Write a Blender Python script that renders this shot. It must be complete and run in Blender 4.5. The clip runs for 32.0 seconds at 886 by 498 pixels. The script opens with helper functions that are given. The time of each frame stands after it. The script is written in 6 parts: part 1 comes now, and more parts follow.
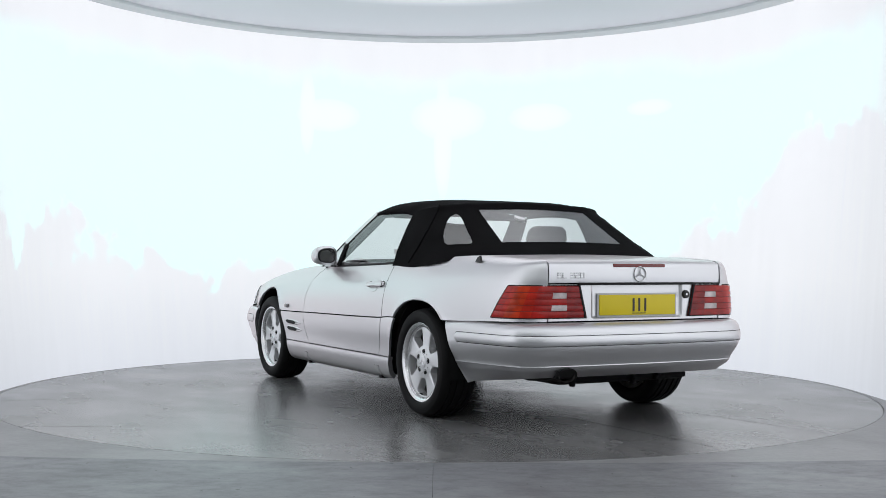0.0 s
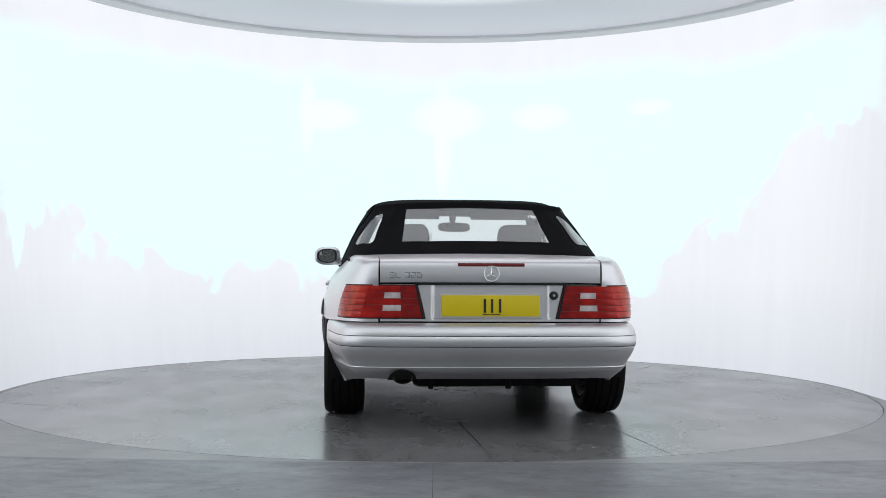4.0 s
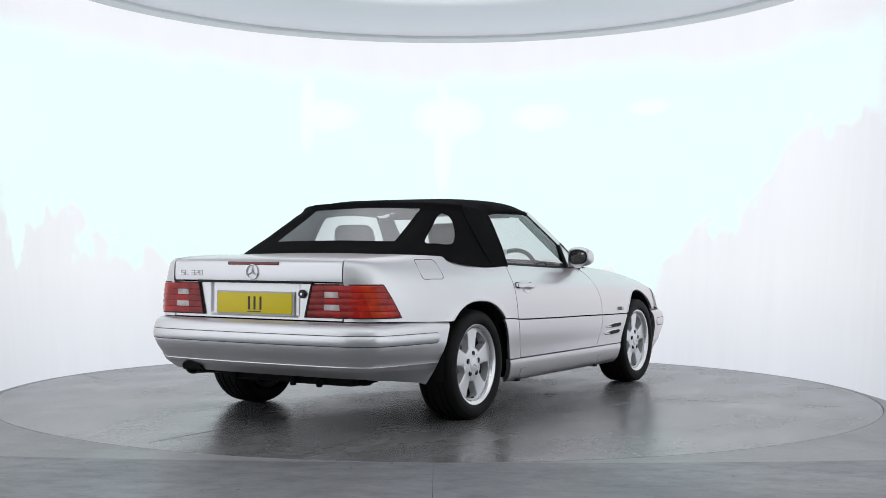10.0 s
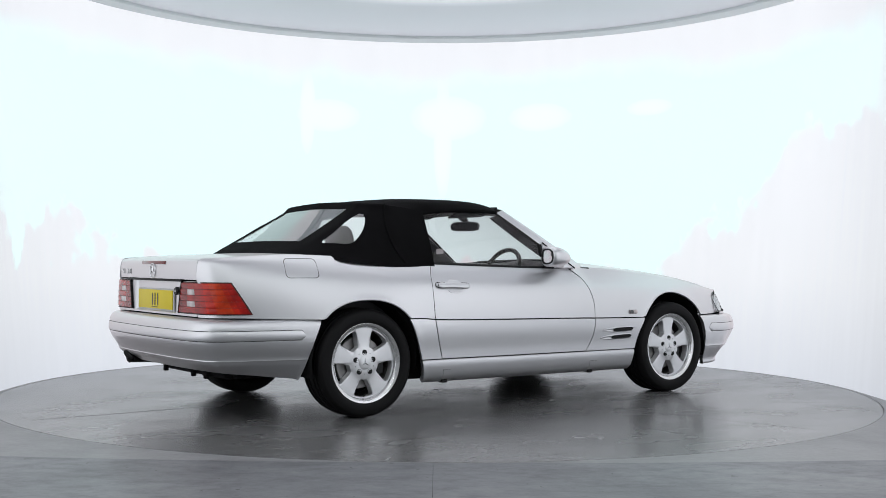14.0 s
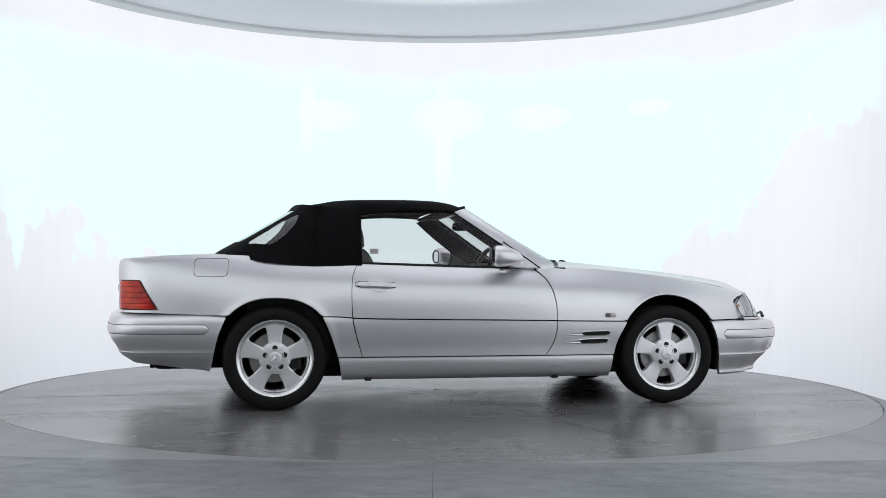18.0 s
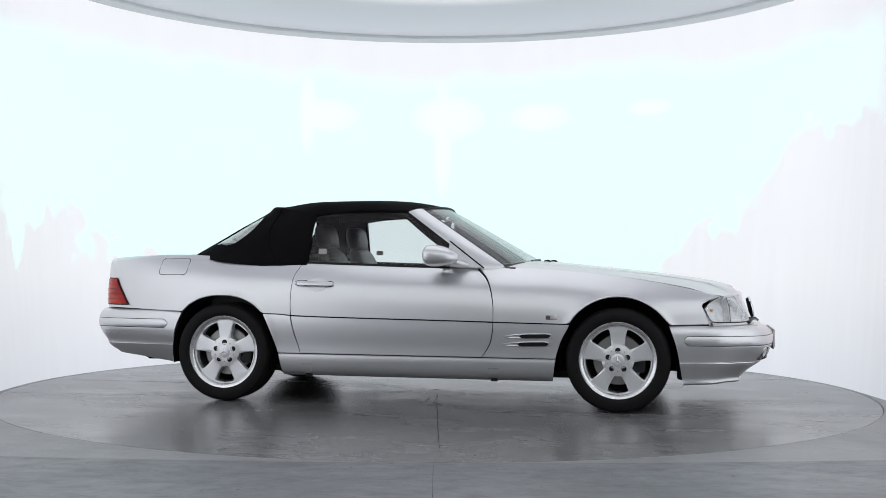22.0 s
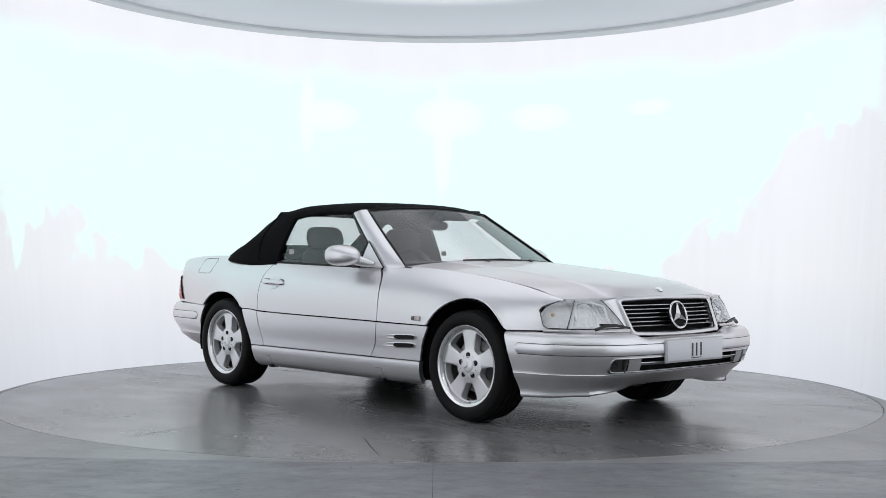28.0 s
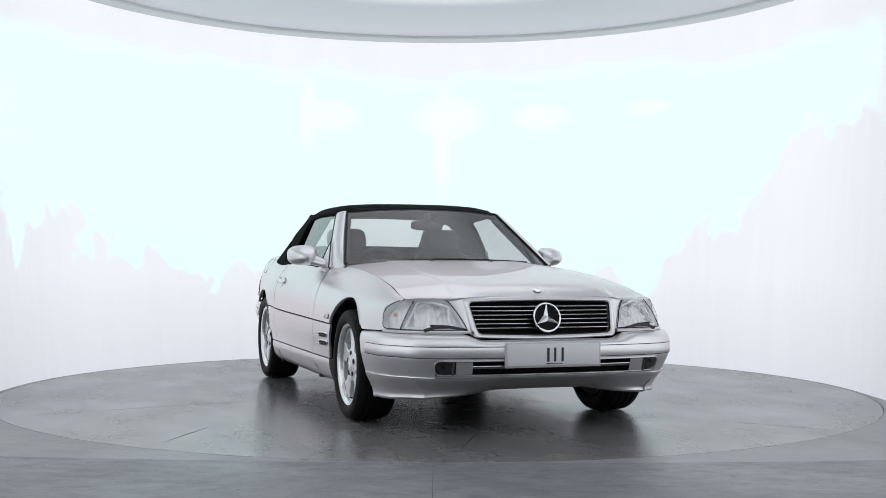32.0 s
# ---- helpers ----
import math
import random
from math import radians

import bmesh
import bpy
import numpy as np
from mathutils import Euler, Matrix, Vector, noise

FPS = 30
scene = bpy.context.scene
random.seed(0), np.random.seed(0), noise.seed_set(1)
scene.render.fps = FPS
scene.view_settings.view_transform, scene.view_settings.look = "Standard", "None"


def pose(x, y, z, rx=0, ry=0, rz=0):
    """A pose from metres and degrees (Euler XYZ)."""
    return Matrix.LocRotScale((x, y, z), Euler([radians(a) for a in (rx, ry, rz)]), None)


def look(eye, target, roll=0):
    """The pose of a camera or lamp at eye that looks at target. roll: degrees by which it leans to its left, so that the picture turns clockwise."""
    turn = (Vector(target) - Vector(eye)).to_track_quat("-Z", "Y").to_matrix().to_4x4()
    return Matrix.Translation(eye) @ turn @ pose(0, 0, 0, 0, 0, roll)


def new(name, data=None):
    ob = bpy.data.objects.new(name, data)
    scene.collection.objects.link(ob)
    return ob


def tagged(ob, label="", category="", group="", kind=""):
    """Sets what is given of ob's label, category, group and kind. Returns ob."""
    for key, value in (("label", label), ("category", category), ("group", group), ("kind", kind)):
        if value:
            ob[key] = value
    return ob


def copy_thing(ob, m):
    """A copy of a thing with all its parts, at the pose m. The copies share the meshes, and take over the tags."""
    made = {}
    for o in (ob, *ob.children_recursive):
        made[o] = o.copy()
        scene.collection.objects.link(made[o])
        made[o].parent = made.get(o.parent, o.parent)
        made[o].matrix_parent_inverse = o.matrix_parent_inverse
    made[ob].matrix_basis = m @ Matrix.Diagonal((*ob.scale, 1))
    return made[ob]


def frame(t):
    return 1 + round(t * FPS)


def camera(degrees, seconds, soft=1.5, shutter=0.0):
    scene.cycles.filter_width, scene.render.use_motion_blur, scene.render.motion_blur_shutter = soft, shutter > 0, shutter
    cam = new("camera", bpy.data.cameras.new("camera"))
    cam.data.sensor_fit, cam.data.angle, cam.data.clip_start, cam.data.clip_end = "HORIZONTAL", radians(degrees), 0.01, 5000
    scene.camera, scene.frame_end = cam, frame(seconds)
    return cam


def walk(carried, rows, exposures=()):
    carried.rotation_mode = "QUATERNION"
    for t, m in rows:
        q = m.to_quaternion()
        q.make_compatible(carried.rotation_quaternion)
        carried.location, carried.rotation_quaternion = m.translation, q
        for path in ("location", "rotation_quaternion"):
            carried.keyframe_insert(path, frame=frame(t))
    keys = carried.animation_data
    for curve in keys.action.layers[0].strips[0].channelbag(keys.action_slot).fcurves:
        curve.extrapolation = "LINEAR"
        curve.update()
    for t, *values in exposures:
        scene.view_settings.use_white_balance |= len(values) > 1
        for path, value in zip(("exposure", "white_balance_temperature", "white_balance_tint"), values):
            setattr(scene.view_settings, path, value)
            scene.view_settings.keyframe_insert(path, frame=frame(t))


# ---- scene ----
# Camera: stands still in front of the turntable.
cam = camera(42.02, 32.0, soft=0.7)
EYE = Vector((0.0, -8.160, 0.9067))
YAW, PITCH, ROLL = -0.0052, 0.0106, 0.3323
AHEAD = Vector((-math.sin(YAW) * math.cos(PITCH), math.cos(YAW) * math.cos(PITCH), math.sin(PITCH)))
STAND = look(EYE, EYE + AHEAD, ROLL)
walk(cam, [(0.0, STAND), (32.0, STAND)])

# World: a dim, even room light outside the photo booth.
world = bpy.data.worlds.new("world")
scene.world = world
world.use_nodes = True
world.node_tree.nodes["Background"].inputs[0].default_value = (0.72, 0.76, 0.85, 1)
world.node_tree.nodes["Background"].inputs[1].default_value = 0.35
scene.view_settings.exposure = 0.0


# ---------------------------------------------------------------- helpers
def empty(name, parent=None):
    ob = new(name)
    ob.empty_display_size = 0.2
    ob.parent = parent
    return ob


def smooth(me, angle=35):
    me.shade_smooth()
    me.set_sharp_from_angle(angle=radians(angle))


def part(name, bm, material, parent=None, label="", angle=35):
    me = bpy.data.meshes.new(name)
    bmesh.ops.recalc_face_normals(bm, faces=bm.faces) if angle >= 0 else None
    bm.to_mesh(me)
    bm.free()
    for m in material if isinstance(material, (list, tuple)) else [material]:
        me.materials.append(m)
    if angle:
        smooth(me, abs(angle))
    ob = new(name, me)
    ob.parent = parent
    if label:
        ob["label"] = label
    return ob


def pchip(pairs):
    """Smooth curve through (x, value) pairs that never overshoots."""
    xs = np.array([p[0] for p in pairs], float)
    ys = np.array([p[1] for p in pairs], float)
    hs, ds = np.diff(xs), np.diff(ys) / np.diff(xs)
    m = np.zeros(len(xs))
    m[0], m[-1] = ds[0], ds[-1]
    for i in range(1, len(xs) - 1):
        if ds[i - 1] * ds[i] > 0:
            w1, w2 = 2 * hs[i] + hs[i - 1], hs[i] + 2 * hs[i - 1]
            m[i] = (w1 + w2) / (w1 / ds[i - 1] + w2 / ds[i])

    def value(x):
        x = min(max(x, xs[0]), xs[-1])
        i = min(int(np.searchsorted(xs, x, side="right")) - 1, len(xs) - 2)
        i = max(i, 0)
        t = (x - xs[i]) / hs[i]
        return float((1 + 2 * t) * (1 - t) ** 2 * ys[i] + t * (1 - t) ** 2 * hs[i] * m[i]
                     + t * t * (3 - 2 * t) * ys[i + 1] + t * t * (t - 1) * hs[i] * m[i + 1])
    return value


def spline(points, n, closed=False):
    """n points along a Catmull-Rom curve through points, evenly by length."""
    P = [Vector(p) for p in points]
    k = len(P)
    out = []
    for i in range(k if closed else k - 1):
        if closed:
            a, b, c, d = P[i - 1], P[i], P[(i + 1) % k], P[(i + 2) % k]
        else:
            b, c = P[i], P[i + 1]
            a = P[i - 1] if i else b * 2 - c
            d = P[i + 2] if i + 2 < k else c * 2 - b
        for s in range(16):
            t = s / 16
            out.append(0.5 * ((2 * b) + (c - a) * t + (2 * a - 5 * b + 4 * c - d) * t * t + (3 * b - a - 3 * c + d) * t ** 3))
    out.append(P[0].copy() if closed else P[-1].copy())
    L = [0.0]
    for p, q in zip(out, out[1:]):
        L.append(L[-1] + (q - p).length)
    res, j = [], 0
    total = n if closed else n - 1
    for i in range(n):
        s = L[-1] * i / total
        while j < len(L) - 2 and L[j + 1] < s:
            j += 1
        t = (s - L[j]) / max(L[j + 1] - L[j], 1e-9)
        res.append(out[j].lerp(out[j + 1], t))
    return res


def grid_faces(bm, rows, close_u=False, close_v=False, skip=None):
    """Faces over rows of points; returns the vertices."""
    vs = [[bm.verts.new(p) for p in row] for row in rows]
    n, m = len(vs), len(vs[0])
    for i in range(n if close_u else n - 1):
        for j in range(m if close_v else m - 1):
            if skip and skip(i, j):
                continue
            q = [vs[i][j], vs[(i + 1) % n][j], vs[(i + 1) % n][(j + 1) % m], vs[i][(j + 1) % m]]
            if len(set(q)) == 4:
                bm.faces.new(q)
    return vs


def box(bm, lo, hi, bevel=0.0, segments=2, m=None):
    r = bmesh.ops.create_cube(bm, size=1)
    vs = r["verts"]
    for v in vs:
        v.co = Vector([(lo[k] + hi[k]) / 2 + v.co[k] * (hi[k] - lo[k]) for k in range(3)])
    if bevel:
        es = list({e for v in vs for e in v.link_edges})
        r = bmesh.ops.bevel(bm, geom=es, offset=bevel, segments=segments, profile=0.5, affect="EDGES")
        vs = list({v for f in r["faces"] for v in f.verts} | {v for v in vs if v.is_valid})
    if m:
        for v in vs:
            v.co = m @ v.co
    return bm


def lathe(bm, profile, n=48, axis="y", centre=(0, 0, 0), close=False):
    """Turns a profile of (radius, height) about an axis."""
    rows = []
    for i in range(n):
        a = 2 * math.pi * i / n
        row = []
        for r, s in profile:
            c, d = r * math.cos(a), r * math.sin(a)
            p = {"x": (s, c, d), "y": (c, s, d), "z": (c, d, s)}[axis]
            row.append(Vector(p) + Vector(centre))
        rows.append(row)
    grid_faces(bm, rows, close_u=True, close_v=close)
    return bm


def tube(bm, path, r, n=10, flat=1.0, up=(0, 0, 1), caps=True):
    """A tube along a path; flat squeezes it along the up side; r may be a list."""
    P = [Vector(p) for p in path]
    rows = []
    for i, p in enumerate(P):
        d = (P[min(i + 1, len(P) - 1)] - P[max(i - 1, 0)]).normalized()
        s = d.cross(Vector(up))
        s = s.normalized() if s.length > 1e-6 else Vector((1, 0, 0))
        w = s.cross(d).normalized()
        ri = r[i] if isinstance(r, (list, tuple)) else r
        rows.append([p + s * ri * math.cos(2 * math.pi * k / n) + w * ri * flat * math.sin(2 * math.pi * k / n) for k in range(n)])
    vs = grid_faces(bm, rows, close_v=True)
    if caps:
        bm.faces.new(vs[0][::-1])
        bm.faces.new(vs[-1])
    return bm


# ---------------------------------------------------------------- materials
def material(name, base=(0.5, 0.5, 0.5), rough=0.5, metal=0.0, **more):
    m = bpy.data.materials.new(name)
    m.use_nodes = True
    b = m.node_tree.nodes["Principled BSDF"]
    b.inputs["Base Color"].default_value = (*base, 1)
    b.inputs["Roughness"].default_value = rough
    b.inputs["Metallic"].default_value = metal
    for k, v in more.items():
        b.inputs[k.replace("_", " ")].default_value = v
    return m


def node(m, kind, **settings):
    n = m.node_tree.nodes.new(kind)
    for k, v in settings.items():
        n.inputs[k.replace("_", " ")].default_value = v
    return n


def wire(m, a, b):
    m.node_tree.links.new(a, b)


def ramp(m, source, stops):
    r = m.node_tree.nodes.new("ShaderNodeValToRGB")
    e = r.color_ramp.elements
    while len(e) < len(stops):
        e.new(0.5)
    for k, (pos, col) in zip(e, stops):
        k.position = pos
        k.color = (*col, 1) if len(col) == 3 else col
    wire(m, source, r.inputs[0])
    return r.outputs[0]


def mixed(m, factor, a, b, blend="MIX"):
    n = m.node_tree.nodes.new("ShaderNodeMix")
    n.data_type, n.blend_type = "RGBA", blend
    for sock, v in ((n.inputs[0], factor), (n.inputs[6], a), (n.inputs[7], b)):
        if hasattr(v, "is_linked"):
            wire(m, v, sock)
        else:
            sock.default_value = v if isinstance(v, float) else (*v, 1)
    return n.outputs[2]


def coords(m, scale=(1, 1, 1), out="Object"):
    c = m.node_tree.nodes.new("ShaderNodeTexCoord")
    p = m.node_tree.nodes.new("ShaderNodeMapping")
    p.inputs["Scale"].default_value = scale
    wire(m, c.outputs[out], p.inputs[0])
    return p.outputs[0]


def noisy(m, vector, scale, detail=4.0, rough=0.55):
    n = node(m, "ShaderNodeTexNoise", Scale=scale, Detail=detail, Roughness=rough)
    wire(m, vector, n.inputs["Vector"])
    return n.outputs[0]


def bump(m, height, strength, distance=0.01, sock="Normal"):
    n = node(m, "ShaderNodeBump", Strength=strength, Distance=distance)
    wire(m, height, n.inputs["Height"])
    wire(m, n.outputs[0], m.node_tree.nodes["Principled BSDF"].inputs[sock])


def calc(m, op, a, b=None, c=None):
    n = m.node_tree.nodes.new("ShaderNodeMath")
    n.operation = op
    for sock, v in zip(n.inputs, (a, b, c)):
        if v is None:
            continue
        if hasattr(v, "is_linked"):
            wire(m, v, sock)
        else:
            sock.default_value = v
    return n.outputs[0]


def span(m, value, lo, hi, to_lo=0.0, to_hi=1.0):
    n = m.node_tree.nodes.new("ShaderNodeMapRange")
    wire(m, value, n.inputs["Value"])
    for k, v in (("From Min", lo), ("From Max", hi), ("To Min", to_lo), ("To Max", to_hi)):
        n.inputs[k].default_value = v
    return n.outputs[0]


def concrete(name, light, dark, rough, drawn=4.5, soiled_shaded=False, scuffed=False):
    """Power-floated, sealed concrete: softly clouded grey, drawn-out smears, worn sheen."""
    m = material(name, light, rough)
    b = m.node_tree.nodes["Principled BSDF"]
    v = coords(m)
    big = noisy(m, v, 0.9, 3, 0.5)
    col = mixed(m, ramp(m, big, [(0.28, (0, 0, 0)), (0.72, (1, 1, 1))]), dark, light)
    smear = noisy(m, coords(m, (0.8, drawn, 1)), 2.2, 4 if drawn < 2 else 3, 0.55)
    col = mixed(m, ramp(m, smear, [(0.54, (0, 0, 0)), (0.74, (0.45, 0.45, 0.45))]), col, tuple(c * 1.22 for c in light))
    col = mixed(m, ramp(m, smear, [(0.28, (0.5, 0.5, 0.5)), (0.46, (0, 0, 0))]), col, tuple(c * 0.72 for c in dark))
    grain = noisy(m, v, 6, 2, 0.5)
    col = mixed(m, 0.25, col, ramp(m, grain, [(0.3, (0.85, 0.85, 0.85)), (0.6, (1, 1, 1))]), "MULTIPLY")
    # fine cement mottling, pale laitance patches and small dark chips
    fine = noisy(m, v, 34, 6, 0.65)
    col = mixed(m, 0.8, col, ramp(m, fine, [(0.32, (0.86, 0.86, 0.86)), (0.52, (1, 1, 1)), (0.72, (1.12, 1.12, 1.12))]), "MULTIPLY")
    patch = ramp(m, noisy(m, coords(m, (1, 1.5, 1)), 3.1, 8, 0.68), [(0.50, (0, 0, 0)), (0.76, (0.45, 0.45, 0.45))])
    col = mixed(m, patch, col, tuple(c * 1.30 for c in light))
    chips = ramp(m, noisy(m, v, 11, 3, 0.5), [(0.70, (0, 0, 0)), (0.76, (0.5, 0.5, 0.5))])
    col = mixed(m, chips, col, tuple(c * 0.5 for c in dark))
    if scuffed:
        # unsealed: trodden dark scuffs, pale dust and pits
        rub = noisy(m, coords(m, (1, 1.6, 1)), 5.5, 9, 0.7)
        col = mixed(m, 1.0, col, ramp(m, rub, [(0.36, (0.66, 0.66, 0.67)), (0.5, (1, 1, 1)), (0.64, (1.2, 1.2, 1.19))]), "MULTIPLY")
        pits = ramp(m, noisy(m, coords(m, (1, 0.5, 1)), 17, 3, 0.6), [(0.68, (0, 0, 0)), (0.71, (0.85, 0.85, 0.85))])
        col = mixed(m, pits, col, tuple(c * 0.3 for c in dark))
        bump(m, noisy(m, v, 30, 5, 0.6), 0.12, 0.004)
    if soiled_shaded:
        # tyre dirt and worn sealer where cars stand, plus the car's shade painted in
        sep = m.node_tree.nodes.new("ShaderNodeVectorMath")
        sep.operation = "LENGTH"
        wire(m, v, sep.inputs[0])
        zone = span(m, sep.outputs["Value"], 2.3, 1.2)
        dirt_shade = ramp(m, noisy(m, coords(m, (1.2, 3.2, 1)), 2.4, 2, 0.5), [(0.38, (0.12, 0.12, 0.12)), (0.62, (0.62, 0.62, 0.62))])
        col = mixed(m, mixed(m, zone, (0.0, 0.0, 0.0), dirt_shade), col, tuple(c * 0.55 for c in dark))
    wire(m, col, b.inputs["Base Color"])
    r = ramp(m, noisy(m, coords(m, (1, 0.5 + drawn * 0.4, 1)), 1.4, 3, 0.5), [(0.3, (rough * 0.85,) * 3), (0.72, (rough * 1.25,) * 3)])
    wire(m, r, b.inputs["Roughness"])
    return m


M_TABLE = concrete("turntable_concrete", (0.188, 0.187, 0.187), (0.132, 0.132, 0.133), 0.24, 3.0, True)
M_SLAB = concrete("slab_concrete", (0.265, 0.265, 0.272), (0.20, 0.20, 0.208), 0.38, 1.0)
M_FRONT = concrete("front_slab_concrete", (0.188, 0.193, 0.206), (0.130, 0.135, 0.146), 0.40, 1.2, scuffed=True)
M_GAP = material("dark_joint", (0.02, 0.02, 0.022), 0.8)


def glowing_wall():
    """White stretched fabric, daylight tubes behind; its uneven glow is painted into the emission."""
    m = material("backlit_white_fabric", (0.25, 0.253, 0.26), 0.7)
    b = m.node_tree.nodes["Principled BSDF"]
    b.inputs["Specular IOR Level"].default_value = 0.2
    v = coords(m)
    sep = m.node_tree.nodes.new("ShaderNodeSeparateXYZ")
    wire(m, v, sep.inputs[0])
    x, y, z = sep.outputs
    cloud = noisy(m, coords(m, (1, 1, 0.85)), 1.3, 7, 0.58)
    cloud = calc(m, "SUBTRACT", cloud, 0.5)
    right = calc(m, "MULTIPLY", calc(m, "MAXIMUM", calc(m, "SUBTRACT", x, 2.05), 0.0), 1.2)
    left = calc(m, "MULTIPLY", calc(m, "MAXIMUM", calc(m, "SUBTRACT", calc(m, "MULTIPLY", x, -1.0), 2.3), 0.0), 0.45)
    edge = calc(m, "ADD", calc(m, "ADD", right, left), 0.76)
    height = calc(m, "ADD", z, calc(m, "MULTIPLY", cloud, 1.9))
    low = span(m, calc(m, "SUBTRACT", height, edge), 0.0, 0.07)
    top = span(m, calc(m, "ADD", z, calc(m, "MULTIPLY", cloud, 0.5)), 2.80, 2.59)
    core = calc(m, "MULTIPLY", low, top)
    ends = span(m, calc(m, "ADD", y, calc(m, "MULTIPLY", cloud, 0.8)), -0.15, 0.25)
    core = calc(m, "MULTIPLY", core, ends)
    # brighter spots painted into the glow where the tubes stand
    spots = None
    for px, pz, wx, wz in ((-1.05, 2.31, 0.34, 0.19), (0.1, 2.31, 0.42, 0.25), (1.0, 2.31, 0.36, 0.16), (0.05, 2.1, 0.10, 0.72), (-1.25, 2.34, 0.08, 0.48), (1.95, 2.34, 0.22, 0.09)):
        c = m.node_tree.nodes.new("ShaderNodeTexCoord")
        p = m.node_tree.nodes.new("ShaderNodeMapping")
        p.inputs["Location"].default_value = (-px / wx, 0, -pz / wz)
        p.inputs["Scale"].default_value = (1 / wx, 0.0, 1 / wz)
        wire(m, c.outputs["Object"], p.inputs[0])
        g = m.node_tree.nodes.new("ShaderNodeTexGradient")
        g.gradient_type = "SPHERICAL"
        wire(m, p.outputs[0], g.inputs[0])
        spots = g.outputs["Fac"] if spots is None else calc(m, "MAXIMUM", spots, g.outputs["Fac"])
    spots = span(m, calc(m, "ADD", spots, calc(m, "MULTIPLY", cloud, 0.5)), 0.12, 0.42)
    # upright folds of the fabric, stronger at the two ends, shaded into the emission
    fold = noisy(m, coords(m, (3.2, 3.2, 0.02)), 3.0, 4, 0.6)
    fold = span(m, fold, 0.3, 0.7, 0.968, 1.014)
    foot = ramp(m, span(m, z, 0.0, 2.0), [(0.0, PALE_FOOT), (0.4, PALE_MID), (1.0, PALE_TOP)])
    # past y -1, out of view, extra glow is added for the flanks
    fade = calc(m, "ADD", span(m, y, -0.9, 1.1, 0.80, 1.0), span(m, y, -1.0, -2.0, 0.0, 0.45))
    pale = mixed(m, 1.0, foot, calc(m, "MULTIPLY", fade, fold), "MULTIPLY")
    col = mixed(m, core, pale, GLARE_CYAN)
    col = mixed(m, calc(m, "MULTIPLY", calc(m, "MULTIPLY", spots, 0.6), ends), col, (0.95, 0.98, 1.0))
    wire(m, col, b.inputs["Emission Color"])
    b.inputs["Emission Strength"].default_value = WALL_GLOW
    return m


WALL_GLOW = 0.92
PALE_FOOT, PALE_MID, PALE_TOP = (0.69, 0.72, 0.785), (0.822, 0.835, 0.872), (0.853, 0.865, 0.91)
# overexposure tint of the glare, painted in; the fabric itself glows white
GLARE_CYAN = (0.772, 1.0, 1.005)
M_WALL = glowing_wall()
# surfaces behind the camera: unseen, glowing only to fill the car's near side
BACK_GLOW = 0.15
M_FILLWALL = material("white_fill_glow_wall", (0.3, 0.305, 0.31), 0.7, Emission_Color=(0.92, 0.97, 1.0, 1), Emission_Strength=BACK_GLOW)
M_FILLTOP = material("white_fill_glow_ceiling", (0.4, 0.405, 0.41), 0.7, Emission_Color=(0.93, 0.97, 1.0, 1), Emission_Strength=0.75)
M_WHITE = material("white_paint", (0.8, 0.81, 0.84), 0.55)
# unseen middle of the ceiling glows, added to brighten the car's upper faces
M_CANOPY = material("canopy_white", (0.84, 0.80, 0.85), 0.6, Emission_Color=(0.95, 0.975, 1.0, 1))
_r = M_CANOPY.node_tree.nodes.new("ShaderNodeVectorMath")
_r.operation = "LENGTH"
wire(M_CANOPY, coords(M_CANOPY, (1, 1, 0)), _r.inputs[0])
wire(M_CANOPY, span(M_CANOPY, _r.outputs["Value"], 2.0, 1.4, 0.0, 0.75), M_CANOPY.node_tree.nodes["Principled BSDF"].inputs["Emission Strength"])
M_RIM = material("canopy_rim_white", (0.72, 0.735, 0.75), 0.5)

# ---------------------------------------------------------------- the photo booth
R_TABLE, R_WALL, R_TOP, H_TOP = 2.955, 2.984, 3.223, 3.0606
SHIFT = -0.04


def wall_plan(r, n=72):
    """Half round at the back, straight towards the camera."""
    pts = [(r, -5.2 + 5.2 * i / 10) for i in range(10)]
    pts += [(r * math.cos(a), r * math.sin(a)) for a in [math.pi * i / n for i in range(n + 1)]]
    pts += [(-r, -5.2 * i / 10) for i in range(1, 11)]
    return pts


def booth_wall():
    bm = bmesh.new()
    lo, hi = wall_plan(R_WALL), wall_plan(R_TOP)
    rows = []
    for k in range(13):
        t = k / 12
        rows.append([(a[0] + (b[0] - a[0]) * t + SHIFT * t, a[1] + (b[1] - a[1]) * t, -0.02 + (H_TOP + 0.03) * t) for a, b in zip(lo, hi)])
    inner = grid_faces(bm, rows)
    outer = [[(p[0] * 1.0 + 0.05 * math.copysign(1, p[0]) * min(1, abs(p[0])), p[1] + (0.05 if p[1] > 0 else 0), p[2]) for p in row] for row in rows]
    back = grid_faces(bm, outer)
    for a, b in ((inner[0], back[0]), (inner[-1], back[-1])):
        for i in range(len(a) - 1):
            bm.faces.new([a[i], a[i + 1], b[i + 1], b[i]])
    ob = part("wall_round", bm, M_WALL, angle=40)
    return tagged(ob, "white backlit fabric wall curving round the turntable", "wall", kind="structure")


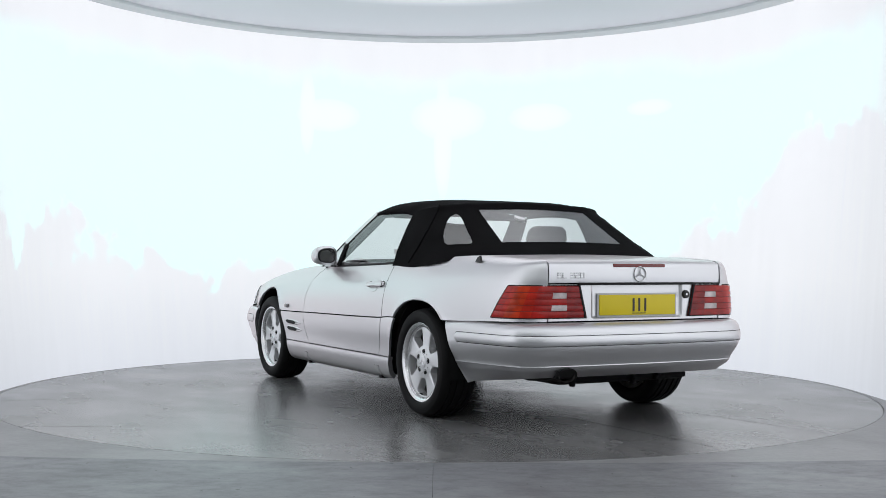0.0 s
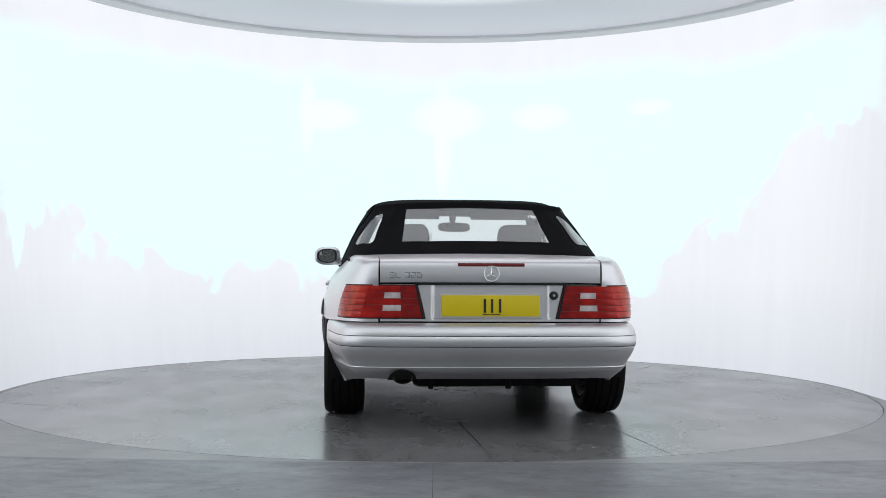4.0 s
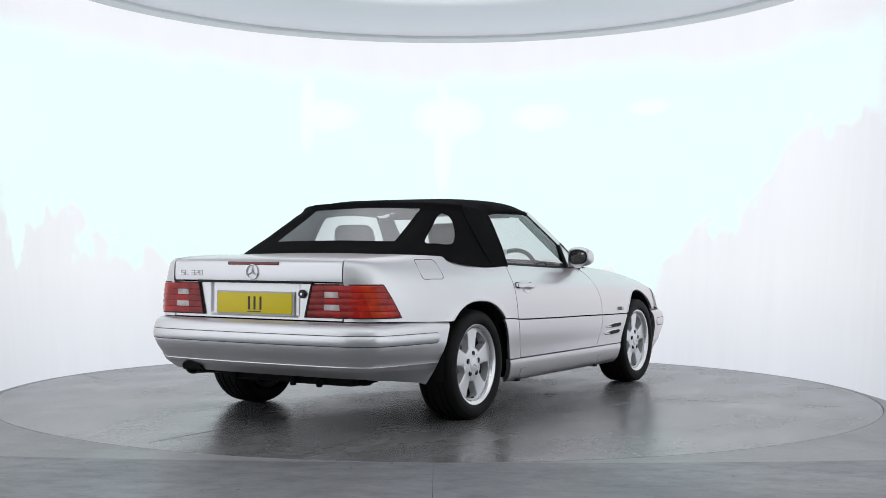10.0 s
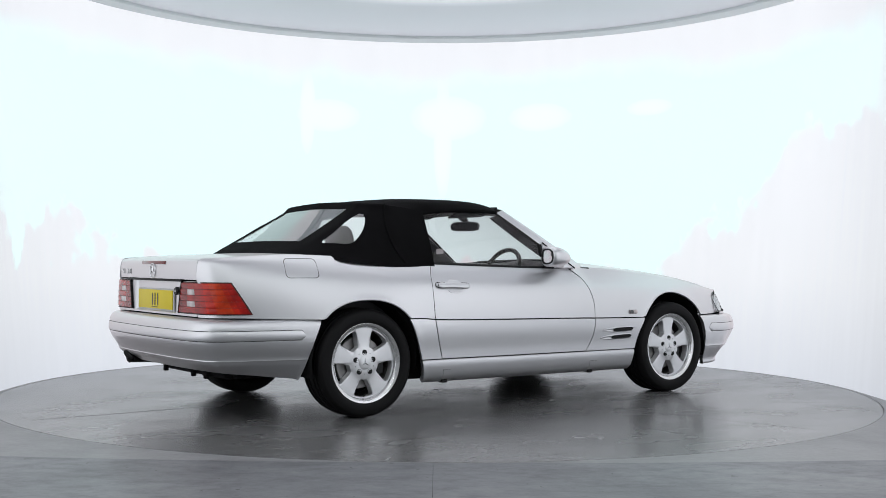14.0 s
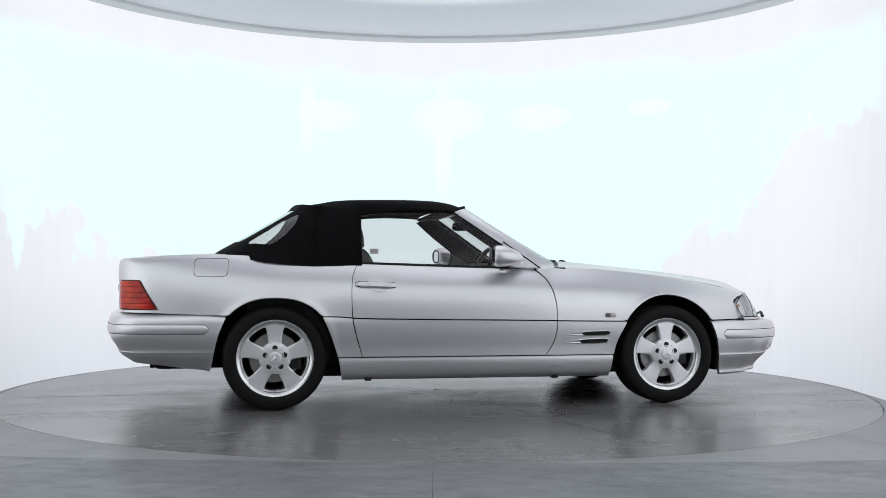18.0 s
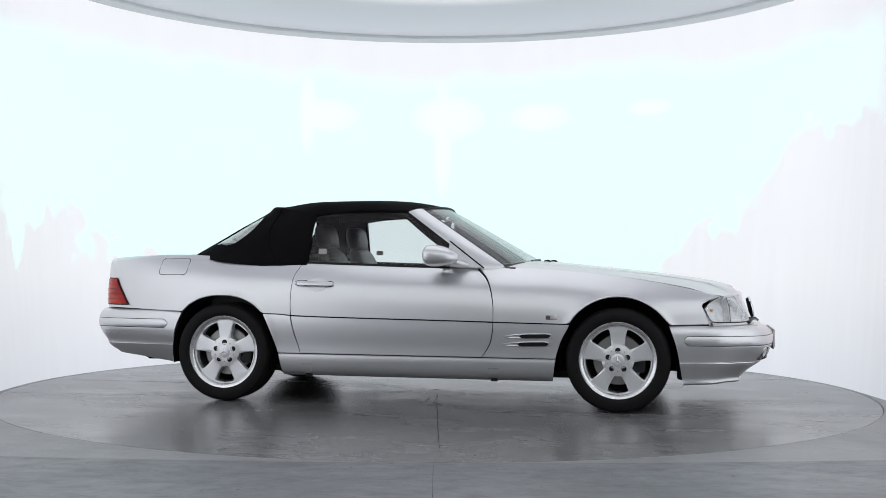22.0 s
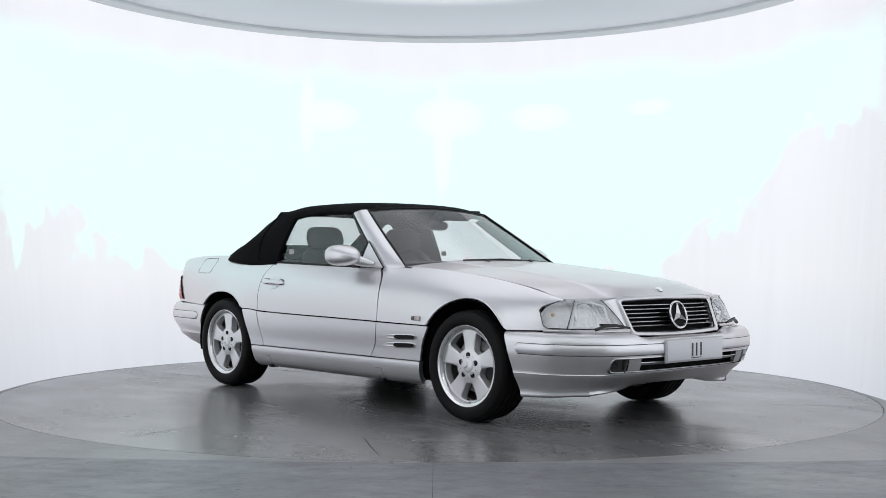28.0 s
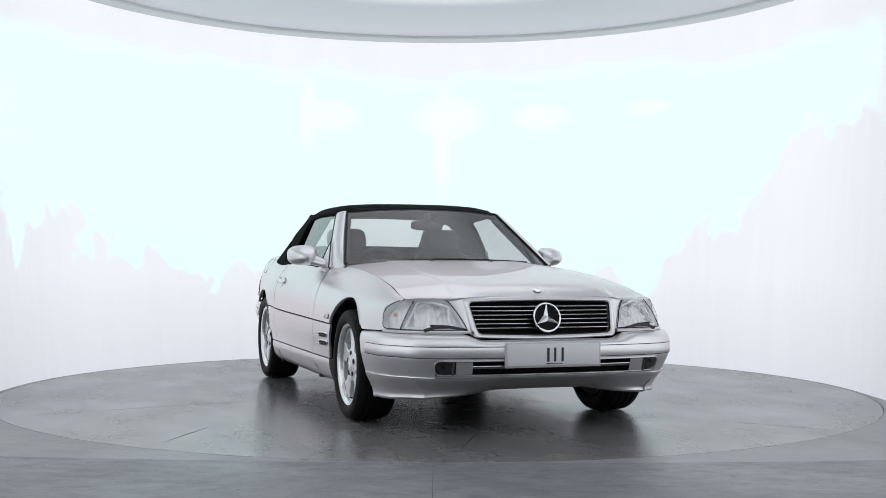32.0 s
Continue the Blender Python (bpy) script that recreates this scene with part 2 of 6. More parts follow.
def booth_floor():
    bm = bmesh.new()
    n = 96
    ring = [(R_TABLE + 0.0035) * Vector((math.cos(2 * math.pi * i / n), math.sin(2 * math.pi * i / n), 0)) for i in range(n)]
    outer = []
    for v in ring:
        d = v.normalized()
        ky = (4.2 if d.y > 0 else 2.964) / max(abs(d.y), 1e-6)
        kx = 4.2 / max(abs(d.x), 1e-6)
        outer.append(d * min(kx, ky))
    a = [bm.verts.new((v.x, v.y, 0.0)) for v in ring]
    b = [bm.verts.new((v.x, v.y, 0.0)) for v in outer]
    c = [bm.verts.new((v.x, v.y, -0.08)) for v in ring]
    for i in range(n):
        j = (i + 1) % n
        bm.faces.new([a[i], b[i], b[j], a[j]])
        bm.faces.new([a[j], c[j], c[i], a[i]])
    ob = part("floor_round_table", bm, M_SLAB, angle=30)
    tagged(ob, "smooth grey concrete floor round the turntable", "floor", kind="structure")
    # front slabs: their rear edge bows very slightly round the turntable
    for x0, x1 in ((-4.2, -0.0122), (-0.0108, 4.2)):
        bm = bmesh.new()
        rows = []
        for k in range(25):
            x = x0 + (x1 - x0) * k / 24
            e = -2.9655 + 0.03 * min(abs(x), 2.6) ** 2
            rows.append([(x, -9.5, -0.08), (x, -9.5, 0.0012), (x, e - 0.0015, 0.0012), (x, e, -0.0002), (x, e, -0.08 if abs(x) < 0.05 else -0.0006)])
        grid_faces(bm, rows)
        tagged(part("floor_front", bm, M_FRONT, angle=30), "darker grey concrete floor slab in front of the turntable", "floor", kind="structure")
    bm = bmesh.new()
    box(bm, (-6, -11, -0.2), (6, 6, -0.082))
    tagged(part("ground", bm, M_GAP, angle=0), "dark ground under the floor slabs", "ground", kind="structure")


def canopy():
    n = 120
    bm = bmesh.new()
    # the rim: a rounded band that hangs below the panel
    prof = [(0.0, 0.02), (0.0, 0.004), (-0.006, 0.0), (-0.118, 0.018), (-0.126, 0.026), (-0.126, 0.05)]
    rows = []
    for i in range(n):
        a = 2 * math.pi * i / n
        rows.append([((R_TOP - 0.005 + r) * math.cos(a) + SHIFT, (R_TOP - 0.005 + r) * math.sin(a), H_TOP + z) for r, z in prof])
    grid_faces(bm, rows, close_u=True)
    rim = part("ceiling_rim", bm, M_RIM, angle=25)
    tagged(rim, "off-white rounded rim round the ceiling disc", "ceiling rim", kind="structure")
    bm = bmesh.new()
    rows = []
    for r in (R_TOP - 0.13, 2.6, 1.8, 0.9, 0.02):
        rows.append([(r * math.cos(2 * math.pi * i / n) + SHIFT, r * math.sin(2 * math.pi * i / n), H_TOP + 0.04 + 0.14 * (1 - r / R_TOP)) for i in range(n)])
    grid_faces(bm, rows, close_v=True)
    tagged(part("ceiling", bm, M_CANOPY, angle=40), "pale white disc-shaped ceiling over the turntable, added fill glow in its unseen middle", "ceiling", kind="structure")


def room():
    """Plain studio room behind the camera, closing the place; its glow is added fill."""
    for name, lo, hi in (("wall_south", (-4.2, -9.6, 0), (4.2, -9.5, 3.3)), ("wall_west", (-4.3, -9.6, 0), (-4.2, -5.2, 3.3)), ("wall_east", (4.2, -9.6, 0), (4.3, -5.2, 3.3)),
                         ("wall_return_west", (-4.2, -5.26, 0), (-2.99, -5.2, 3.3)), ("wall_return_east", (2.99, -5.26, 0), (4.2, -5.2, 3.3))):
        bm = bmesh.new()
        box(bm, lo, hi)
        tagged(part(name, bm, M_FILLWALL, angle=0), "plain white wall out of view with added fill glow", "wall", kind="structure")
    bm = bmesh.new()
    box(bm, (-4.3, -9.6, 3.3), (4.3, -2.6, 3.4))
    tagged(part("ceiling_room", bm, M_FILLTOP, angle=0), "plain white ceiling out of view with added fill glow", "ceiling", kind="structure")


def ceiling_lamp():
    """Short flat strip lamp under the room's ceiling."""
    bm = bmesh.new()
    box(bm, (-0.17, -0.045, 3.272), (0.17, 0.045, 3.30), 0.006, 2)
    lamp = part("ceiling_lamp", bm, M_WHITE)
    tagged(lamp, "slim white strip lamp, lit, under the studio ceiling", "ceiling lamp", "strip lamps under the studio ceiling")
    bm = bmesh.new()
    box(bm, (-0.155, -0.03, 3.266), (0.155, 0.03, 3.2715), 0.002, 1)
    part("diffuser", bm, M_TUBE, lamp, "glowing white diffuser")
    return lamp


M_TUBE = material("lit_diffuser", (0.8, 0.8, 0.8), 0.5, Emission_Color=(1.0, 0.98, 0.96, 1), Emission_Strength=11.0)
booth_wall()
booth_floor()
canopy()
room()
STRIP = ceiling_lamp()
STRIP.matrix_basis = pose(0.35, -5.05, 0)
for lx, ly in ((0.85, -5.0), (0.90, -6.3), (1.35, -6.25), (0.75, -7.8), (2.2, -7.1), (-1.3, -6.4), (-2.3, -7.2)):
    copy_thing(STRIP, pose(lx, ly, 0))


def turntable():
    """Round concrete deck with saw cuts, cracks and paint scars; it carries the car round."""
    ob = tagged(empty("turntable"), "round grey concrete turntable deck flush with the floor", "turntable")
    n = 128
    bm = bmesh.new()
    rows = []
    for r, z in ((R_TABLE, -0.06), (R_TABLE, -0.004), (R_TABLE - 0.004, 0.0), (2.2, 0.0), (1.2, 0.0), (0.5, 0.0), (0.02, 0.0)):
        rows.append([(r * math.cos(2 * math.pi * i / n), r * math.sin(2 * math.pi * i / n), z) for i in range(n)])
    grid_faces(bm, rows, close_v=True)
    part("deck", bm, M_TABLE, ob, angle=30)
    cuts = [((-1.60, 0.0), (-2.78, -0.04)), ((-1.54, -0.763), (-2.71, -0.887)), ((0.16, -0.75), (0.59, -2.69)), ((1.37, -1.756), (1.836, -2.042)),
            ((2.00, -0.46), (2.42, -0.70)), ((2.30, -1.00), (2.70, -1.10)), ((1.95, 1.02), (2.46, 1.42)), ((-0.82, 2.38), (-0.60, 2.84)), ((0.49, 2.20), (0.62, 2.84))]
    for (x0, y0), (x1, y1) in [[(1.017 * x, 1.017 * y) for x, y in c] for c in cuts]:
        bm = bmesh.new()
        d = Vector((x1 - x0, y1 - y0, 0)).normalized()
        n = Vector((-d.y, d.x, 0))
        rows = []
        for k in range(9):
            t = k / 8
            w = (0.0045 if x0 < -1.6 and y0 > -0.1 else 0.0021) * (0.25 + 0.75 * math.sin(math.pi * min(1, t * 0.8 + 0.1)))
            c = Vector((x0 + (x1 - x0) * t, y0 + (y1 - y0) * t, 0.0012)) + n * 0.002 * math.sin(7 * t + x0)
            rows.append([c - n * w, c + n * w])
        grid_faces(bm, rows)
        part("saw_cut", bm, M_GAP, ob, "thin dark saw cut in the concrete")
    rnd = random.Random(5)
    for k in range(16):
        a = 2 * math.pi * k / 16 + rnd.uniform(-0.2, 0.2)
        p = Vector((0.05, -0.25, 0.0012)) + Vector((math.cos(a), math.sin(a), 0)) * rnd.uniform(0.05, 0.3)
        bm = bmesh.new()
        rows = []
        for i in range(7):
            w = 0.0018 * (1 - i / 7.5)
            d = Vector((math.cos(a), math.sin(a), 0))
            rows.append([p - d.cross(Vector((0, 0, 1))) * w, p + d.cross(Vector((0, 0, 1))) * w])
            a += rnd.uniform(-0.35, 0.35)
            p = p + d * rnd.uniform(0.06, 0.13)
        grid_faces(bm, rows)
        part("crack", bm, M_GAP, ob, "fine dark crack in the concrete")
    return ob


TABLE = turntable()

# ---------------------------------------------------------------- car materials
def silver_paint():
    """Silver metallic lacquer with fine flake under a clear coat."""
    m = material("silver_metallic_paint", (0.69, 0.69, 0.695), 0.39, 0.94, Coat_Weight=0.45, Coat_Roughness=0.02, Specular_Tint=(0.94, 0.79, 0.78, 1.0))
    v = coords(m)
    flake = noisy(m, v, 900, 1, 0.5)
    bump(m, flake, 0.05, 0.0006)
    col = mixed(m, ramp(m, noisy(m, v, 1.3, 2, 0.5), [(0.3, (0, 0, 0)), (0.7, (1, 1, 1))]), (0.725, 0.735, 0.755), (0.745, 0.755, 0.772))
    wire(m, col, m.node_tree.nodes["Principled BSDF"].inputs["Base Color"])
    return m


def fabric(name, base):
    m = material(name, base, 0.95, 0.0, Specular_IOR_Level=0.08)
    v = coords(m)
    w = node(m, "ShaderNodeTexNoise", Scale=600.0, Detail=2.0)
    wire(m, v, w.inputs["Vector"])
    slack = noisy(m, v, 5.0, 3, 0.5)
    col = mixed(m, ramp(m, slack, [(0.3, (0, 0, 0)), (0.7, (1, 1, 1))]), tuple(c * 0.75 for c in base), tuple(c * 1.25 for c in base))
    wire(m, col, m.node_tree.nodes["Principled BSDF"].inputs["Base Color"])
    bump(m, w.outputs[0], 0.25, 0.002)
    return m


def pane(name, tint, gloss=1.0, slope=5.0):
    """Thin window glass or film: clear, tinted, with a mirror sheen that grows at grazing angles."""
    m = bpy.data.materials.new(name)
    m.use_nodes = True
    nt = m.node_tree
    nt.nodes.remove(nt.nodes["Principled BSDF"])
    clear = nt.nodes.new("ShaderNodeBsdfTransparent")
    clear.inputs[0].default_value = (*tint, 1)
    shine = nt.nodes.new("ShaderNodeBsdfGlossy")
    shine.inputs["Roughness"].default_value = 0.01
    edge = nt.nodes.new("ShaderNodeLayerWeight")
    edge.inputs[0].default_value = 0.5
    mix = nt.nodes.new("ShaderNodeMixShader")
    wire(m, calc(m, "MULTIPLY_ADD", calc(m, "POWER", edge.outputs["Facing"], slope), 0.9 * gloss, 0.05 * gloss), mix.inputs[0])
    wire(m, clear.outputs[0], mix.inputs[1])
    wire(m, shine.outputs[0], mix.inputs[2])
    wire(m, mix.outputs[0], nt.nodes["Material Output"].inputs[0])
    return m


def rubber():
    m = material("tyre_rubber", (0.008, 0.008, 0.0085), 0.62, 0.0, Specular_IOR_Level=0.16)
    bump(m, noisy(m, coords(m), 120, 4, 0.6), 0.15, 0.002)
    return m


def lens_plastic(name, base, rough=0.12):
    """Ribbed coloured lamp plastic."""
    m = material(name, base, rough, 0.0, Coat_Weight=0.25, Coat_Roughness=0.03, Specular_IOR_Level=0.3)
    v = coords(m)
    n = noisy(m, v, 14, 3, 0.5)
    col = mixed(m, ramp(m, n, [(0.35, (0, 0, 0)), (0.65, (1, 1, 1))]), tuple(c * 0.7 for c in base), tuple(min(1, c * 1.25) for c in base))
    wire(m, col, m.node_tree.nodes["Principled BSDF"].inputs["Base Color"])
    w = node(m, "ShaderNodeTexWave", Scale=55.0)
    w.bands_direction = "Y"
    wire(m, v, w.inputs["Vector"])
    bump(m, w.outputs["Fac"], 0.12, 0.002)
    return m


M_PAINT = silver_paint()
M_CLOTH = fabric("black_roof_cloth", (0.0055, 0.0053, 0.006))
M_LINING = fabric("dark_grey_headlining", (0.03, 0.03, 0.031))
M_GLASS = pane("window_glass", (0.90, 0.86, 0.87), 0.95, 3.4)
M_SCREEN = pane("windscreen_glass", (0.905, 0.865, 0.87), 0.85, 3.3)
M_FILM = pane("clear_plastic_window", (0.90, 0.865, 0.865), 1.05, 2.6)
M_BLACK = material("black_plastic", (0.01, 0.01, 0.0105), 0.42)
M_SEAL = material("black_rubber_seal", (0.007, 0.007, 0.0075), 0.6, 0.0, Specular_IOR_Level=0.3)
M_UNDER = material("underbody_black", (0.007, 0.007, 0.0075), 0.8, 0.0, Specular_IOR_Level=0.2)
M_TYRE = rubber()
M_ALLOY = material("silver_wheel_lacquer", (0.80, 0.81, 0.825), 0.32, 0.55, Coat_Weight=0.6, Coat_Roughness=0.06)
M_LIP = material("polished_rim_lip", (0.75, 0.755, 0.76), 0.18, 0.95)
M_STEEL = material("brake_disc_steel", (0.30, 0.295, 0.29), 0.4, 0.85)
M_SOOT = material("sooty_steel", (0.02, 0.0195, 0.019), 0.5, 0.5)
M_CHROME = material("chrome", (0.82, 0.83, 0.84), 0.06, 1.0)
# chrome darkened in colour so the lettering stands out on the lid
M_LETTER = material("darkened_chrome", (0.55, 0.555, 0.56), 0.16, 1.0)
M_BRIGHT = material("satin_bright_trim", (0.7, 0.71, 0.72), 0.2, 0.9)
M_SMOKED = material("smoked_plastic", (0.09, 0.092, 0.095), 0.25)
M_RED = lens_plastic("red_lamp_lens", (0.42, 0.014, 0.010))
M_LAMPRED = material("lamp_backing_red", (0.16, 0.008, 0.006), 0.4)
M_RED_DARK = lens_plastic("deep_red_lamp_lens", (0.27, 0.011, 0.011))
M_ORANGE = lens_plastic("orange_lamp_lens", (0.56, 0.044, 0.011))
M_AMBERRED = lens_plastic("orange_red_lamp_lens", (0.53, 0.022, 0.009))
M_CLEARLENS = lens_plastic("clear_reverse_lens", (0.60, 0.54, 0.54))
M_YELLOW = material("yellow_plate", (0.72, 0.57, 0.005), 0.45)
M_PLATEWHITE = material("white_plate", (0.68, 0.69, 0.72), 0.35)
M_INK = material("plate_black", (0.02, 0.02, 0.025), 0.4)
M_LEATHER = material("dark_grey_leather", (0.024, 0.024, 0.023), 0.42)
M_DASH = material("dark_dashboard", (0.035, 0.035, 0.036), 0.55)
M_STICKER = material("pale_sticker", (0.55, 0.55, 0.54), 0.5)
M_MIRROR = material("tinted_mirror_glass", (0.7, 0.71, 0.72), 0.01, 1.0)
M_BRAKE = material("unlit_brake_lens", (0.16, 0.008, 0.008), 0.2, 0.0, Coat_Weight=0.6)
bump(M_LEATHER, noisy(M_LEATHER, coords(M_LEATHER), 160, 3, 0.6), 0.2, 0.002)

CAR = tagged(empty("car"), "silver two-seat convertible with closed black fabric roof on the turntable", "car")

# ---------------------------------------------------------------- body surface
# Half plan of the waist line from the tail round to the nose:
# x, y, waist height, shoulder height, inset at the shoulder, how tight the shoulder is.
PLAN = [
    (-2.196, 0.00, 0.588, 0.914, 0.030, 1.0),
    (-2.193, 0.30, 0.588, 0.914, 0.030, 1.0),
    (-2.183, 0.555, 0.588, 0.914, 0.028, 1.0),
    (-2.160, 0.684, 0.588, 0.915, 0.062, 0.60),
    (-2.073, 0.766, 0.588, 0.921, 0.098, 0.38),
    (-1.930, 0.807, 0.585, 0.931, 0.115, 0.28),
    (-1.650, 0.852, 0.576, 0.940, 0.145, 0.12),
    (-1.257, 0.886, 0.571, 0.925, 0.140, 0.0),
    (-0.900, 0.900, 0.568, 0.900, 0.128, 0.0),
    (-0.735, 0.904, 0.557, 0.889, 0.120, 0.0),
    (-0.300, 0.907, 0.549, 0.876, 0.130, 0.0),
    (0.050, 0.908, 0.545, 0.867, 0.133, 0.0),
    (0.400, 0.906, 0.540, 0.864, 0.143, 0.0),
    (0.550, 0.904, 0.537, 0.872, 0.188, 0.0),
    (0.900, 0.896, 0.533, 0.855, 0.183, 0.0),
    (1.257, 0.884, 0.534, 0.820, 0.172, 0.0),
    (1.550, 0.861, 0.535, 0.777, 0.146, 0.1),
    (1.750, 0.822, 0.538, 0.738, 0.100, 0.2),
    (1.900, 0.766, 0.540, 0.702, 0.044, 0.4),
]


def dense_plan():
    C = np.array(PLAN)
    out = []
    for i in range(len(C) - 1):
        a, b = C[i], C[i + 1]
        p = C[i - 1] if i else np.array((C[0][0], -C[1][1], *C[1][2:]))
        q = C[i + 2] if i + 2 < len(C) else 2 * b - a
        for s in range(24):
            t = s / 24
            out.append(0.5 * (2 * a + (b - p) * t + (2 * p - 5 * a + 4 * b - q) * t * t + (3 * a - p - 3 * b + q) * t ** 3))
    out.append(C[-1])
    return np.array(out)


PATH = dense_plan()
PATH_S = np.concatenate([[0], np.cumsum(np.hypot(*np.diff(PATH[:, :2], axis=0).T))])
PATH_T = np.gradient(PATH[:, :2], PATH_S, axis=0)
PATH_T /= np.hypot(*PATH_T.T)[:, None]
PATH_N = np.stack([-PATH_T[:, 1], PATH_T[:, 0]], -1)     # outward on the +y half
SOFT = pchip([(0, 0), (0.15, 0.015), (0.3, 0.05), (0.5, 0.16), (0.65, 0.30), (0.8, 0.55), (0.9, 0.76), (1, 1)])
TIGHT = pchip([(0, 0), (0.5, 0.05), (0.8, 0.12), (0.9, 0.22), (0.95, 0.40), (0.98, 0.68), (1, 1)])
ARCHES = ((-1.260, 0.357, 0.356, 2.3), (1.262, 0.357, 0.374, 2.05))   # centre x, half length, height over 0.327, squareness


def s_of_x(x):
    return float(np.interp(x, PATH[:, 0], PATH_S))


def s_of_tail(y):
    """Along the tail, by its distance from the middle."""
    return float(np.interp(y, PATH[:120, 1], PATH_S[:120]))


def along(s):
    return [float(np.interp(s, PATH_S, PATH[:, k])) for k in range(6)]


def outward(s):
    n = Vector((float(np.interp(s, PATH_S, PATH_N[:, 0])), float(np.interp(s, PATH_S, PATH_N[:, 1])), 0))
    return n.normalized()


def flare(x, z):
    """Lip and swelling of the wings round the wheel openings."""
    f = 0.0
    for cx, rx, rz, k in ARCHES:
        e = (abs((x - cx) / rx) ** k + abs((z - 0.327) / rz) ** k) ** (1 / k) - 1
        d = abs(e) * 0.36
        f += 0.008 * math.exp(-(d / 0.022) ** 2) + 0.010 * math.exp(-(d / 0.10) ** 2)
    return f


def arch_z(x, gap=0.0):
    """Upper edge of the wheel openings; 0 away from them."""
    for cx, rx, rz, k in ARCHES:
        e = abs((x - cx) / (rx + gap))
        if e < 1:
            return 0.327 + (rz + gap) * (1 - e ** k) ** (1 / k)
    return 0.0


def body(s, v, out=0.0):
    """A point of the upper body: s along the plan, v from the waist (0) to the shoulder (1)."""
    x, y, zw, zt, dt, k = along(s)
    z = zw + (zt - zw) * v
    d = dt * (k * TIGHT(min(max(v, 0), 1)) + (1 - k) * SOFT(min(max(v, 0), 1))) + 0.005
    n = outward(s)
    d -= flare(x, z) * (1 - min(max(v, 0), 1)) ** 0.5 + out
    return Vector((x, y, z)) - n * d


def v_of(s, z):
    _, _, zw, zt, _, _ = along(s)
    return (z - zw) / (zt - zw)


def on_side(x, z, out=0.0):
    """A point of the flank at a station and height, for fittings."""
    s = s_of_x(x)
    v = v_of(s, z)
    if v >= 0:
        p = body(s, v, out)
    else:
        p = skirt(s, z, out)
    return p


LOWER = pchip([(0.17, 0.085), (0.19, 0.058), (0.21, 0.040), (0.24, 0.030), (0.295, 0.020), (0.312, 0.022), (0.321, 0.0195), (0.34, 0.0185), (0.37, 0.0165), (0.41, 0.011), (0.46, 0.004), (0.50, 0.0008), (0.54, 0.0), (0.56, 0.004)])


def skirt(s, z, out=0.0):
    """The lower body: door mouldings and sills."""
    x, y, zw, *_ = along(s)
    return Vector((x, y, z)) - outward(s) * (LOWER(z) - flare(x, z) * 0.55 - out)


DOOR_REAR = pchip([(0.19, -0.71), (0.315, -0.731), (0.463, -0.774), (0.566, -0.795), (0.67, -0.799), (0.773, -0.793), (0.842, -0.766), (0.888, -0.728)])
DOOR_FRONT = pchip([(0.19, 0.40), (0.311, 0.427), (0.353, 0.455), (0.429, 0.49), (0.538, 0.504), (0.604, 0.504), (0.709, 0.489), (0.796, 0.454), (0.866, 0.385)])


def sheet(name, rows, mat, parent, side=1, depth=0.014, label="", angle=30):
    """One pressed panel: a skin with its edges folded in, so that gaps between panels have depth. side -1 mirrors it."""
    P = np.array([[(p[0], p[1], p[2]) for p in row] for row in rows])
    du, dv = np.gradient(P, axis=0), np.gradient(P, axis=1)
    N = np.cross(du, dv)
    size = np.linalg.norm(N, axis=2)
    N[size < 1e-9] = (0, 0, 1)
    N /= np.maximum(np.linalg.norm(N, axis=2), 1e-9)[..., None]
    if (N * (P - np.array((0, 0, 0.45)))).sum() < 0:
        N = -N
    N[size < 1e-9] = (0, 0, 1)
    n, m = P.shape[:2]
    bm = bmesh.new()
    flip = np.array((1, side, 1))
    vs = grid_faces(bm, [[tuple(p * flip) for p in row] for row in P])
    loop = [(i, 0) for i in range(n)] + [(n - 1, j) for j in range(1, m)] + [(i, m - 1) for i in range(n - 2, -1, -1)] + [(0, j) for j in range(m - 2, 0, -1)]
    inner = [bm.verts.new(tuple((P[i, j] - N[i, j] * depth) * flip)) for i, j in loop]
    for k in range(len(loop)):
        l = (k + 1) % len(loop)
        bm.faces.new([vs[loop[k][0]][loop[k][1]], vs[loop[l][0]][loop[l][1]], inner[l], inner[k]])
    bm.normal_update()
    test = sum(f.normal.dot(f.calc_center_median() - Vector((0, 0, 0.45))) for f in list(bm.faces)[:(n - 1) * (m - 1)])
    bmesh.ops.recalc_face_normals(bm, faces=bm.faces)
    bm.normal_update()
    test = sum(f.normal.dot(f.calc_center_median() - Vector((0, 0, 0.45))) for f in bm.faces)
    if test < 0:
        bmesh.ops.reverse_faces(bm, faces=bm.faces)
    return part(name, bm, mat, parent, label, angle=-angle)


def spread(n, ends=0.0):
    """n steps from 0 to 1, closer at both ends by a share."""
    out = []
    for i in range(n):
        t = i / (n - 1)
        out.append(t * (1 - ends) + ends * (0.5 - 0.5 * math.cos(math.pi * t)))
    return out


GAP = 0.0022
LID_TOP = pchip([(-2.19, 0.906), (-2.18, 0.911), (-2.16, 0.9165), (-2.12, 0.922), (-2.0, 0.931), (-1.85, 0.940), (-1.7, 0.947), (-1.6, 0.951)])
CAR_PARTS = {}


